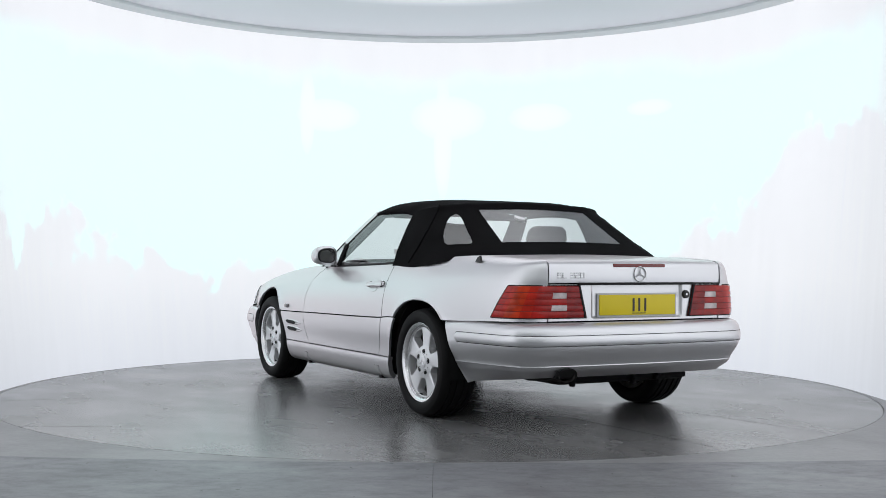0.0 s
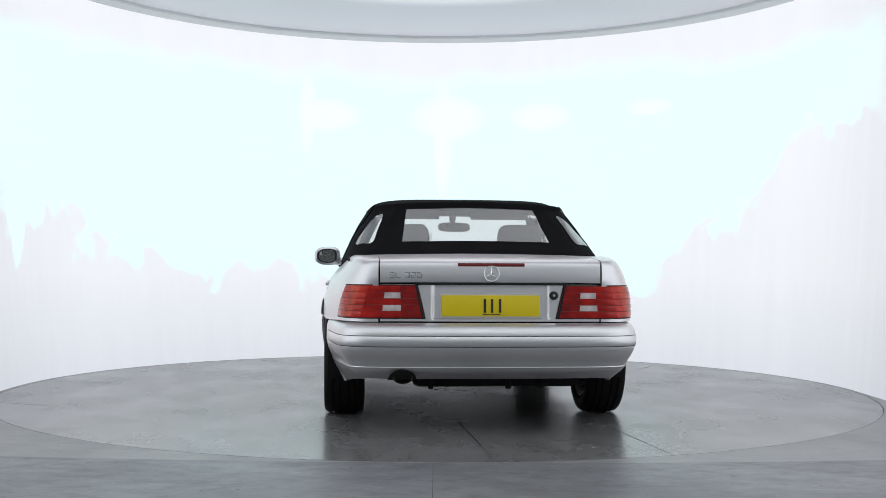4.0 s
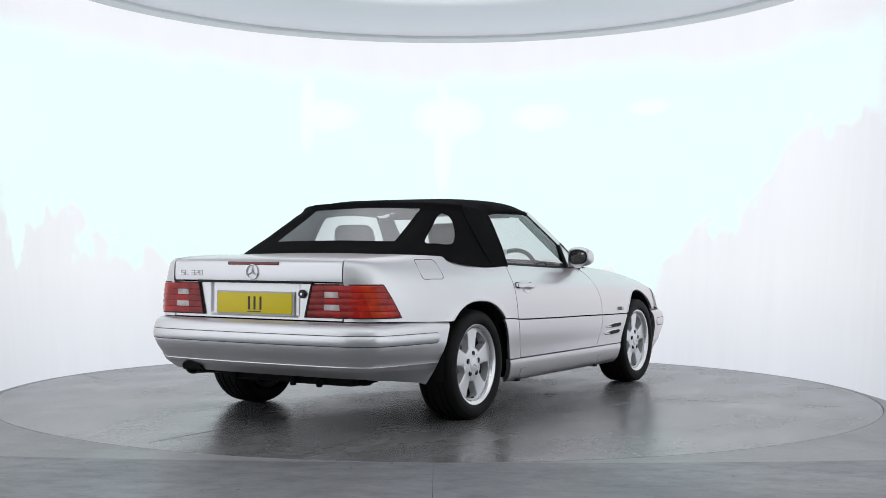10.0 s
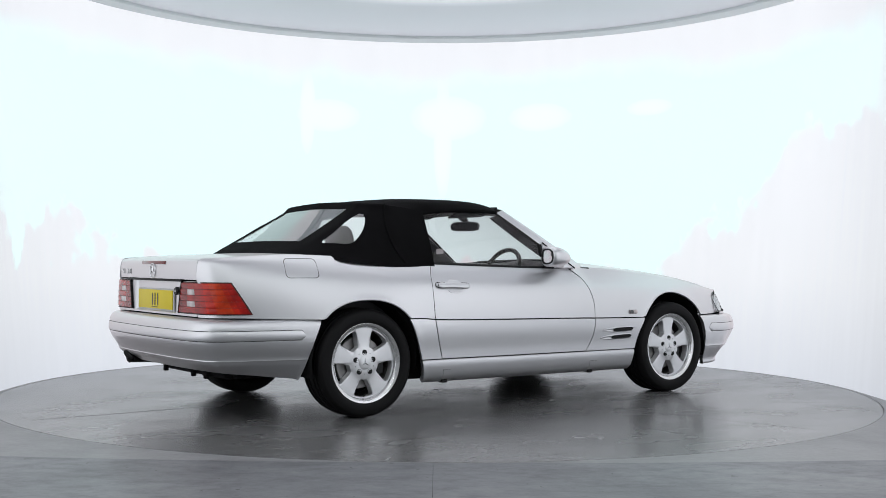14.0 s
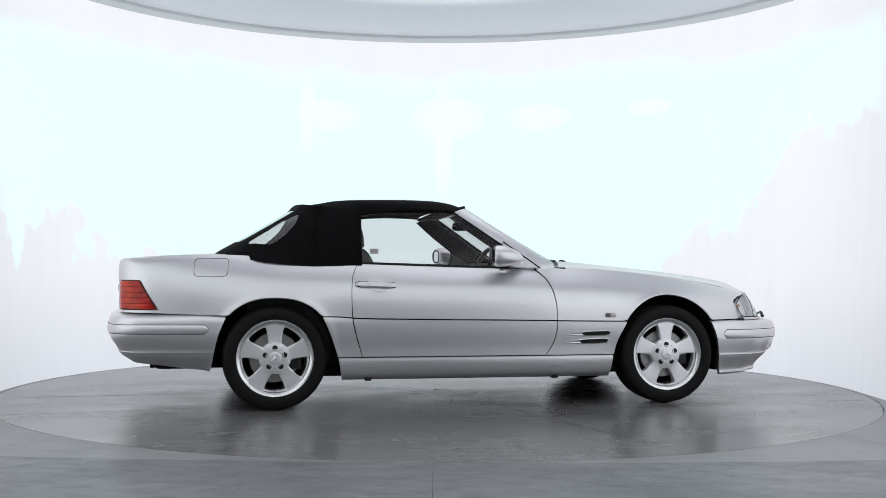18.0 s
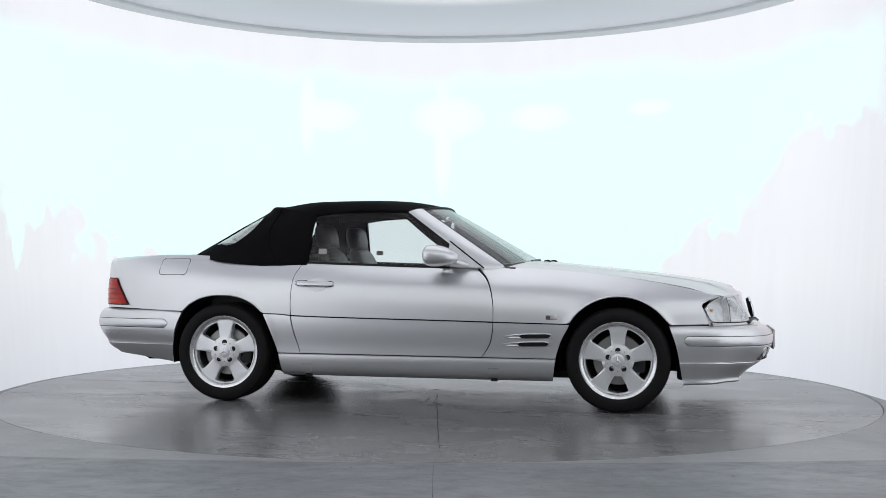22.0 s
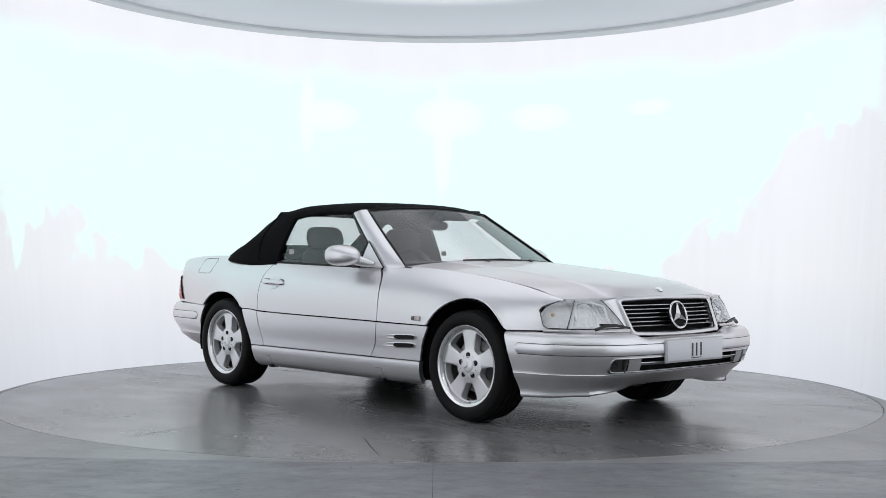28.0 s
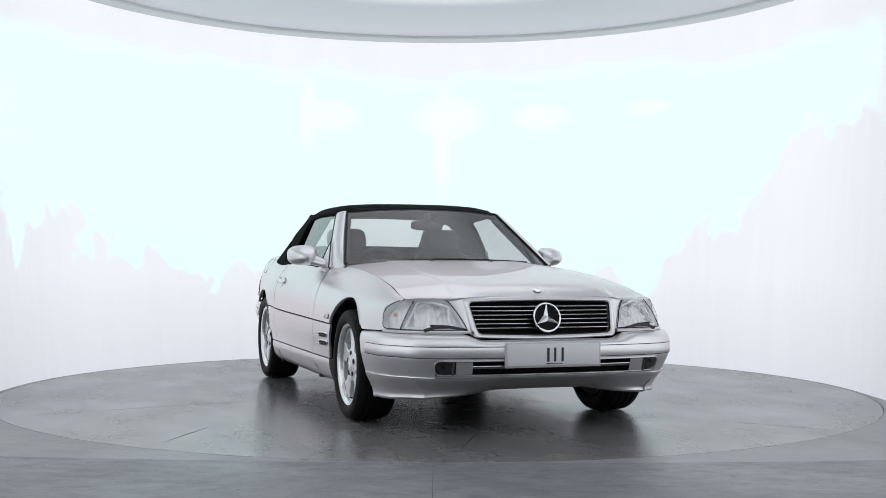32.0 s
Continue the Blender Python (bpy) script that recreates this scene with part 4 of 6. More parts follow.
# ---------------------------------------------------------------- wheels
def tyre_mesh():
    half = [(0.3155, 0.0), (0.3155, 0.018), (0.309, 0.020), (0.309, 0.029), (0.3155, 0.031), (0.315, 0.056), (0.308, 0.058), (0.308, 0.067), (0.3143, 0.069),
            (0.312, 0.088), (0.306, 0.102), (0.296, 0.1115), (0.28, 0.1165), (0.262, 0.1175), (0.248, 0.1145), (0.243, 0.1125), (0.238, 0.1095), (0.228, 0.099), (0.224, 0.088)]
    prof = half[::-1] + [(r, -y) for r, y in half[1:]]
    bm = bmesh.new()
    lathe(bm, prof, 72)
    return bm


def star_mesh(r, depth, width):
    """Plain three-armed star in the xz plane, facing +y."""
    bm = bmesh.new()
    for k in range(3):
        a = radians(90 + 120 * k)
        d, n = Vector((math.cos(a), 0, math.sin(a))), Vector((-math.sin(a), 0, math.cos(a)))
        base = [-n * width, n * width]
        b1 = Vector((math.cos(a - radians(60)), 0, math.sin(a - radians(60)))) * width * 1.1
        b2 = Vector((math.cos(a + radians(60)), 0, math.sin(a + radians(60)))) * width * 1.1
        tip, top = bm.verts.new(d * r), bm.verts.new((0, depth, 0))
        l, rr = bm.verts.new(b1), bm.verts.new(b2)
        tl, z = bm.verts.new(d * r + Vector((0, depth * 0.4, 0))), None
        bm.faces.new([top, l, tl])
        bm.faces.new([top, tl, rr])
        bm.faces.new([l, tip, tl])
        bm.faces.new([tl, tip, rr])
    return bm


def wheel():
    tyre = part("wheel", tyre_mesh(), M_TYRE, CAR, "black low-profile tyre on a five-spoke silver alloy rim", angle=25)
    radii = [0.03, 0.05, 0.066, 0.082, 0.090, 0.096, 0.104, 0.125, 0.15, 0.17, 0.188, 0.196, 0.2005, 0.2045]
    hole = pchip([(0.03, 13), (0.090, 13), (0.096, 11.0), (0.104, 14.2), (0.125, 16.6), (0.17, 19.2), (0.188, 19.2), (0.196, 17.2), (0.2045, 17)])
    face = pchip([(0.03, 0.084), (0.05, 0.084), (0.075, 0.080), (0.11, 0.074), (0.15, 0.0735), (0.19, 0.0745), (0.204, 0.074)])
    bm = bmesh.new()
    cols = []
    for k in range(5):
        for c in (-36, -30, -24, -20.5, -1.0, -0.5, 0.0, 0.5, 1.0, 20.5, 24, 30):
            cols.append((126 + 72 * k, c))
    rows = []
    for centre, c in cols:
        row = []
        for r in radii:
            h = hole(r)
            a = radians(centre + (c * h if abs(c) <= 1 else c))
            y = face(r)
            if abs(c) == 1.0 and 0.090 <= r <= 0.2005:
                y -= 0.0035
            if abs(c) >= 24 and 0.1 < r < 0.19:
                y += 0.0006 * min(1, (abs(c) - 19) / 15)
            row.append((r * math.cos(a), y, r * math.sin(a)))
        rows.append(row)
    inside = lambda i, j: 4 <= (i % 12) < 8 and 5 <= j < 11
    grid_faces(bm, rows, close_u=True, skip=inside)
    edges = [e for e in bm.edges if e.is_boundary and 0.093 < math.hypot(*((e.verts[0].co + e.verts[1].co) / 2).xz) < 0.2]
    r = bmesh.ops.extrude_edge_only(bm, edges=edges)
    for v in r["geom"]:
        if isinstance(v, bmesh.types.BMVert):
            v.co.y -= 0.045
    part("rim", bm, M_ALLOY, tyre, angle=16)
    bm = bmesh.new()
    lathe(bm, [(0.2035, 0.074), (0.2045, 0.080), (0.2075, 0.090), (0.214, 0.0965), (0.224, 0.1015), (0.2305, 0.1035), (0.235, 0.1015), (0.237, 0.095), (0.235, 0.088)], 96)
    part("rim_lip", bm, M_LIP, tyre, "polished outer rim edge")
    bm = bmesh.new()
    lathe(bm, [(0.204, 0.07), (0.198, 0.03), (0.193, -0.09), (0.222, -0.105)], 48)
    part("rim_barrel", bm, M_STEEL, tyre)
    bm = bmesh.new()
    lathe(bm, [(0.02, 0.02), (0.150, 0.02), (0.154, 0.015), (0.154, -0.004), (0.02, -0.004)], 48)
    part("brake_disc", bm, M_STEEL, tyre, "grey steel brake disc")
    bm = bmesh.new()
    box(bm, (-0.165, -0.03, -0.075), (-0.085, 0.035, 0.075), 0.015, 2)
    part("brake_caliper", bm, M_BLACK, tyre)
    bm = bmesh.new()
    lathe(bm, [(0.0005, -0.06), (0.19, -0.06), (0.19, -0.065), (0.0005, -0.065)], 32)
    part("backing_plate", bm, M_UNDER, tyre)
    bm = bmesh.new()
    lathe(bm, [(0.0005, 0.0905), (0.02, 0.0903), (0.034, 0.0885), (0.0385, 0.0862), (0.0395, 0.080)], 36)
    cap = part("centre_cap", bm, M_ALLOY, tyre)
    bm = star_mesh(0.031, 0.0042, 0.005)
    bmesh.ops.translate(bm, verts=bm.verts, vec=(0, 0.0900, 0))
    part("cap_emblem", bm, M_CHROME, tyre, "small raised chrome emblem")
    for k in range(5):
        a = radians(90 + 72 * k)
        c = (0.061 * math.cos(a), 0, 0.061 * math.sin(a))
        # black dish on the rim face, in place of a shaded bolt hole
        bm = bmesh.new()
        lathe(bm, [(0.0162, 0.080), (0.0160, 0.0840), (0.0146, 0.0846), (0.0132, 0.0836), (0.0126, 0.0829), (0.0003, 0.0829)], 20, centre=c)
        part("bolt_recess", bm, M_SEAL, tyre, "dark dish for the shade in a wheel bolt's recess")
        bm = bmesh.new()
        lathe(bm, [(0.0088, 0.0828), (0.0086, 0.0850), (0.0072, 0.0858), (0.0050, 0.0858), (0.0046, 0.0838), (0.0003, 0.0838)], 6, centre=c)
        part("wheel_bolt", bm, M_BLACK, tyre, "dark steel wheel bolt")
    for k in range(5):
        a = radians(126 + 72 * k)
        bm = bmesh.new()
        lathe(bm, [(0.0045, 0.0835), (0.003, 0.0838), (0.0003, 0.0836)], 10, centre=(0.062 * math.cos(a), -0.0015, 0.062 * math.sin(a)))
        part("rim_dimple", bm, M_BLACK, tyre)
    bm = bmesh.new()
    tube(bm, [(0.0, 0.068, -0.195), (0.0, 0.088, -0.187)], 0.0045, 8)
    part("valve", bm, M_BLACK, tyre)
    return tyre


def copy_part(ob, m):
    """Another of the same part on the car, with its own sub-parts."""
    twin = ob.copy()
    scene.collection.objects.link(twin)
    twin.matrix_basis = m
    for c in ob.children:
        k = c.copy()
        scene.collection.objects.link(k)
        k.parent = twin
    return twin


FIRST = wheel()
Y_WHEEL = 0.768
FIRST.matrix_basis = pose(1.2575, -Y_WHEEL, 0.3155, 0, 0, 180)
copy_part(FIRST, pose(-1.2575, -Y_WHEEL + 0.004, 0.3155, 0, 0, 180))
copy_part(FIRST, pose(1.2575, Y_WHEEL, 0.3155, 0, 14, 0))
copy_part(FIRST, pose(-1.2575, Y_WHEEL - 0.004, 0.3155, 0, -8, 0))


# ---------------------------------------------------------------- fabric roof
FOOT = [(-0.735, 0.788, 0.884), (-1.00, 0.784, 0.900), (-1.22, 0.772, 0.917), (-1.37, 0.737, 0.937), (-1.50, 0.635, 0.960), (-1.553, 0.445, 0.970), (-1.566, 0.0, 0.975)]
HEAD = [(-0.722, 0.634, 1.210), (-0.80, 0.622, 1.230), (-0.905, 0.595, 1.244), (-0.99, 0.548, 1.251), (-1.033, 0.472, 1.257), (-1.052, 0.385, 1.263), (-1.062, 0.0, 1.274)]


def loop_at(points, u):
    """A smooth line through the points by their number."""
    P = [Vector(p) for p in points]
    last = P[-2].copy()
    last.y = -last.y
    i = min(int(u), len(P) - 2)
    t = u - i
    b, c = P[i], P[i + 1]
    a = P[i - 1] if i else b * 2 - c
    d = P[i + 2] if i + 2 < len(P) else last
    return 0.5 * ((2 * b) + (c - a) * t + (2 * a - 5 * b + 4 * c - d) * t * t + (3 * b - a - 3 * c + d) * t ** 3)


def hood(u, w, out=0.0):
    f, h = loop_at(FOOT, u), loop_at(HEAD, u)
    p = f.lerp(h, w)
    n = Vector((-0.45 - 0.25 * min(u, 4) / 4, max(0.0, 1 - u / 5.5), 0.55)).normalized()
    bulge = 0.016 * math.sin(math.pi * w) * max(0.0, 1 - u / 4.6)
    sag = -0.004 * math.sin(math.pi * w) * (1 if u > 4.6 else 0)
    # seam welts and slack of the cloth
    ripple = 0.0025 * math.sin(9 * w + 2.2 * u) * math.sin(math.pi * w) if u < 4.4 else 0
    roll = 0.014 * math.exp(-((w - 0.97) / 0.05) ** 2) if u > 2.2 else 0.0
    return p + n * (bulge + sag + ripple + roll + out)


ROOF_MID = pchip([(-1.062, 1.270), (-0.98, 1.283), (-0.75, 1.306), (-0.44, 1.317), (-0.2, 1.312), (-0.08, 1.299), (-0.01, 1.284), (0.035, 1.266)])
ROOF_RISE = pchip([(0, 0), (0.06, 0.30), (0.14, 0.56), (0.25, 0.76), (0.45, 0.91), (0.7, 0.98), (1, 1)])


def roof(a, b):
    """Roof cloth: a from the rear edge to the screen, b from the side rail to the middle."""
    rear = loop_at(HEAD, 6 * b)
    fx = 0.035 - 0.135 * (1 - b) ** 2.2
    y = (0.604 + 0.03 * math.sin(math.pi * min(1, (1 - a) * 1.1)) * 0.6) * (1 - b)
    y = rear.y * (1 - a) ** 2 + y * (1 - (1 - a) ** 2)
    x = rear.x + (fx - rear.x) * a
    mid = ROOF_MID(-1.062 + (0.035 + 1.062) * a)
    rail = 1.216 + 0.022 * math.sin(math.pi * a * 0.85) + 0.008 * a
    z = rail + (mid - rail) * ROOF_RISE(b)
    k = max(0.0, 1 - a / 0.22) ** 2
    bows = 0.004 * math.sin(math.pi * min(1, max(0, (a - 0.32) / 0.36))) * b
    return Vector((x, y, (z - bows) * (1 - k) + rear.z * k))


QUARTER = [(3.98, 0.190), (3.5, 0.195), (3.00, 0.205), (2.77, 0.27), (2.73, 0.42), (2.84, 0.58), (3.10, 0.72), (3.42, 0.80), (3.68, 0.795), (3.82, 0.69), (3.91, 0.46)]
U0, U1, W0, W1 = 2.5, 4.4, 0.1, 0.88


def quarter_outline(n):
    pts = spline([(p[0], p[1] * 2.2, 0) for p in QUARTER], n, closed=True)
    return [(p.x, p.y / 2.2) for p in pts]


def soft_top():
    us = [2.5 * i / 8 for i in range(8)] + [2.5 + 1.9 * i / 10 for i in range(10)] + [4.4 + 0.6 * i / 4 for i in range(4)] + [5 + i / 8 for i in range(9)]
    ws = [-0.09, 0.0, 0.03, 0.1] + [0.1 + 0.78 * i / 10 for i in range(1, 10)] + [0.88, 0.92, 0.95, 0.975, 1.0]
    # the rear window spans rows 0.178..0.88
    bm = bmesh.new()
    for sd in (1, -1):
        rows = [[(p.x, p.y * sd, p.z) for p in (hood(u, w) for w in ws)] for u in us]
        skip = lambda i, j: (U0 - 1e-6 <= us[i] < U1 - 1e-6 and W0 - 1e-6 <= ws[j] < W1 - 1e-6) or (us[i] >= 5 - 1e-6 and 0.17 < ws[j] < W1 - 1e-6)
        grid_faces(bm, rows, skip=skip)
        # cloth round the quarter window
        cu, cw = 3.45, 0.45
        rect = [(U0 + 0.19 * i, W0) for i in range(10)] + [(U1, W0 + 0.078 * i) for i in range(10)] + [(U1 - 0.19 * i, W1) for i in range(10)] + [(U0, W1 - 0.078 * i) for i in range(10)]
        line = quarter_outline(160)
        inner = []
        for u, w in rect:
            ang = math.atan2((w - cw) * 2.2, u - cu)
            inner.append(min(line, key=lambda q: abs((math.atan2((q[1] - cw) * 2.2, q[0] - cu) - ang + math.pi) % (2 * math.pi) - math.pi)))
        rings = []
        for t in (0, 0.25, 0.5, 0.75, 0.93, 1.0):
            ring = []
            for (u, w), (iu, iw) in zip(rect, inner):
                p = hood(u + (iu - u) * t, w + (iw - w) * t, 0.002 if t == 0.93 else 0)
                ring.append((p.x, p.y * sd, p.z))
            rings.append(ring)
        grid_faces(bm, rings, close_v=True)
        # roof half
        bb = [0, 0.02, 0.05, 0.09, 0.14, 0.2, 0.28, 0.38, 0.5, 0.62, 0.75, 0.88, 1.0]
        aa = [i / 36 for i in range(37)]
        rows = [[(p.x, p.y * sd, p.z) for p in (roof(a, b) for b in bb)] for a in aa]
        grid_faces(bm, rows)
        # folded lower edge along the door glass
        rows = [[(p.x, (p.y - dy) * sd, p.z - dz) for dy, dz in ((0, 0), (-0.003, 0.010), (0.004, 0.020), (0.02, 0.018))] for p in (roof(a, 0) for a in aa)]
        grid_faces(bm, rows)
        rows = [[(p.x + dx, (p.y - dy) * sd, p.z) for dx, dy in ((0, 0), (0.010, 0.0), (0.016, 0.012), (0.012, 0.03))] for p in (hood(0, w) for w in ws)]
        grid_faces(bm, rows)
    bmesh.ops.remove_doubles(bm, verts=bm.verts, dist=0.0012)
    top = part("soft_top", bm, M_CLOTH, CAR, "black fabric convertible roof, closed", angle=38)
    # lining
    bm = bmesh.new()
    for sd in (1, -1):
        rows = [[(p.x, p.y * 0.975 * sd, p.z - 0.018) for p in (roof(0.02 + 0.93 * i / 20, 0.04 + 0.96 * j / 10) for j in range(11))] for i in range(21)]
        grid_faces(bm, rows)
    part("headlining", bm, M_LINING, top, angle=40)
    # windows in the cloth
    ulist = [5 + i / 10 for i in range(11)]
    wl = [0.178 + (0.88 - 0.178) * i / 10 for i in range(11)]
    bm = bmesh.new()
    rows = [[hood(u, w, -0.002) for w in wl] for u in ulist]
    rows += [[Vector((p.x, -p.y, p.z)) for p in row] for row in rows[-2::-1]]
    grid_faces(bm, rows)
    win = part("rear_window", bm, M_FILM, top, "clear flexible plastic rear window", angle=40)
    win.visible_shadow = False
    for sd in (1, -1):
        line = quarter_outline(48)
        bm = bmesh.new()
        cu, cw = 3.45, 0.45
        rings = [[hood(cu + (u - cu) * t, cw + (w - cw) * t, -0.002) for u, w in line] for t in (1.02, 0.66, 0.33, 0.02)]
        vs = grid_faces(bm, [[(p.x, p.y * sd, p.z) for p in ring] for ring in rings], close_v=True)
        bm.faces.new(vs[-1])
        q = part("quarter_window", bm, M_FILM, top, "clear flexible plastic side window", angle=40)
        q.visible_shadow = False
        # stitched seam of the cloth from rail to belt
        bm = bmesh.new()
        path = [hood(0.75 + 1.75 * (1 - w) ** 0 * w, w, 0.003) for w in [i / 16 for i in range(17)]]
        tube(bm, [(p.x, p.y * sd, p.z) for p in path], 0.004, 6)
        part("cloth_seam", bm, M_CLOTH, top)
    return top


TOP = soft_top()


# ---------------------------------------------------------------- screen, pillars, door glass
def pillar_lines(t):
    front = Vector((0.532, 0.712, 0.890)).lerp(Vector((-0.018, 0.556, 1.247)), t)
    rear = Vector((0.408, 0.768, 0.862)).lerp(Vector((-0.100, 0.603, 1.224)), t)
    lift = 0.001 * math.sin(math.pi * t)
    return front + Vector((lift * 0.7, 0.008 * math.sin(math.pi * t), lift)), rear + Vector((lift * 0.6, 0.008 * math.sin(math.pi * t), lift))


def screen_point(f, t):
    """f from -1 (right) to 1 (left), t from the cowl to the roof."""
    a = Vector((0.675 - 0.145 * abs(f) ** 2.2, 0.712 * f, 0.922 - 0.034 * f * f))
    b = Vector((0.045 - 0.063 * abs(f) ** 2.2, 0.556 * f, 1.276 - 0.03 * f * f))
    lift = 0.001 * math.sin(math.pi * t)
    return a.lerp(b, t) + Vector((lift * 0.7, 0, lift))


def glasshouse():
    bm = bmesh.new()
    rows = [[screen_point(-1 + i / 14, t / 12) - Vector((0.006, 0, 0.006)) for t in range(13)] for i in range(29)]
    grid_faces(bm, rows)
    ws = part("windscreen", bm, M_SCREEN, CAR, "lightly tinted laminated windscreen", angle=60)
    ws.visible_shadow = False
    bm = bmesh.new()
    tube(bm, [screen_point(-0.95 + 1.90 * i / 20, 0.965) - Vector((0.026, 0, 0.016)) for i in range(21)], 0.020, 10)
    part("header_rail", bm, M_BLACK, CAR, "black windscreen header rail")
    # black line round the screen
    bm = bmesh.new()
    edge = [screen_point(-0.985, t / 14) for t in range(15)] + [screen_point(-0.985 + 1.97 * i / 20, 1.0) for i in range(1, 20)] + [screen_point(0.985, 1 - t / 14) for t in range(15)]
    tube(bm, [p - Vector((0.003, 0, 0.003)) for p in edge], 0.007, 6)
    part("screen_seal", bm, M_SEAL, CAR)
    for sd in (1, -1):
        rows = []
        for i in range(-2, 21):
            t = i / 20
            f, r = pillar_lines(t)
            d = (r - f)
            n = Vector((0.35, 0.8, 0.5)).normalized()
            sink = n * 0.016 * max(0, -i)
            f, r = f - sink, r - sink
            g = min(1.0, 0.3 + 2.6 * max(t, 0.0)) * (1 - 0.35 * max(0.0, t))
            ring = [f - n * 0.012, f, f + d * 0.12 + n * 0.010 * g, f + d * 0.35 + n * 0.019 * g, f + d * 0.65 + n * 0.018 * g, f + d * 0.9 + n * 0.008 * g, r, r - n * 0.02, f + d * 0.5 - n * 0.035]
            rows.append([(p.x, p.y * sd, p.z) for p in ring])
        bm = bmesh.new()
        vs = grid_faces(bm, rows, close_v=True)
        bm.faces.new(vs[0][::-1])
        bm.faces.new(vs[-1])
        part("windscreen_pillar", bm, M_PAINT, CAR, "silver windscreen pillar", angle=40)
        # dark trim on the pillar's inner side
        rows = []
        for i in range(19):
            f, r = pillar_lines(0.06 + 0.90 * i / 18)
            w = 0.052 + 0.02 * math.sin(math.pi * i / 18)
            ring = [f + Vector((-0.012, -0.022, -0.012)), r + Vector((-0.004, -0.020, -0.006)), r + Vector((-w, -0.034, -0.018)), r + Vector((-w + 0.004, -0.052, -0.018)), f + Vector((-0.03, -0.05, -0.02))]
            rows.append([(p.x, p.y * sd, p.z) for p in ring])
        bm = bmesh.new()
        vs = grid_faces(bm, rows, close_v=True)
        bm.faces.new(vs[0][::-1])
        bm.faces.new(vs[-1])
        part("pillar_trim", bm, M_LINING, CAR, "dark grey inner pillar trim", angle=40)
        # door glass
        bm = bmesh.new()
        rows = []
        for i in range(13):
            t = i / 12
            row = []
            for j in range(25):
                q = j / 24
                xr = 0.395 + (-0.105 - 0.395) * t
                x = -0.722 + (xr + 0.722) * q
                zb = along(s_of_x(x))[3] - 0.006
                zt = 1.212 + 0.010 * math.sin(math.pi * q)
                yb, yt = 0.764, 0.620 - 0.012 * q
                row.append((x, (yb + (yt - yb) * (0.75 * t + 0.25 * t * t)) * sd, zb + (zt - zb) * t))
            rows.append(row)
        grid_faces(bm, rows)
        g = part("door_window", bm, M_GLASS, CAR, "clear wound-up door window", angle=60)
        g.visible_shadow = False
        # rubber along the belt, pillar and rear edge
        path = []
        for i in range(26):
            x = -0.728 + (0.405 + 0.728) * i / 25
            p = body(s_of_x(x), 1.0)
            path.append((x, (p.y - 0.006) * sd, p.z + 0.003))
        bm = bmesh.new()
        tube(bm, path, 0.0095, 8)
        part("belt_seal", bm, M_SEAL, CAR, "black rubber seal along the door top")
        bm = bmesh.new()
        path = []
        for i in range(13):
            _, r = pillar_lines(i / 12)
            path.append(((r.x - 0.006), (r.y - 0.004) * sd, r.z - 0.006))
        tube(bm, path, 0.010, 8)
        part("pillar_seal", bm, M_SEAL, CAR)
        # sail panel that carries the mirror
        tri = [Vector((0.175, 0.772, 0.870)), Vector((0.425, 0.772, 0.862)), Vector((0.196, 0.703, 1.030))]
        bm = bmesh.new()
        n = Vector((0.15, 0.9, 0.35)).normalized()
        a = [bm.verts.new(((p + n * 0.010).x, (p + n * 0.010).y * sd, (p + n * 0.010).z)) for p in tri]
        b = [bm.verts.new(((p - n * 0.010).x, (p - n * 0.010).y * sd, (p - n * 0.010).z)) for p in tri]
        bm.faces.new(a)
        bm.faces.new(b[::-1])
        for k in range(3):
            bm.faces.new([a[k], b[k], b[(k + 1) % 3], a[(k + 1) % 3]])
        bmesh.ops.bevel(bm, geom=list(bm.edges), offset=0.004, segments=2, affect="EDGES")
        part("mirror_sail", bm, M_PAINT, CAR)
        bm = bmesh.new()
        tube(bm, [((a + n * 0.011).x, (a + n * 0.011).y * sd, (a + n * 0.011).z) for a in (tri[1].lerp(tri[2], k / 8) for k in range(9))], 0.0045, 6)
        part("sail_gap", bm, M_SEAL, CAR, "dark joint between mirror panel and pillar")
        bm = bmesh.new()
        tube(bm, [(0.172, 0.775 * sd, 0.872), (0.178, 0.742 * sd, 0.945), (0.180, 0.706 * sd, 1.018)], 0.013, 8)
        part("sail_seal", bm, M_SEAL, CAR)
        mirror(sd)


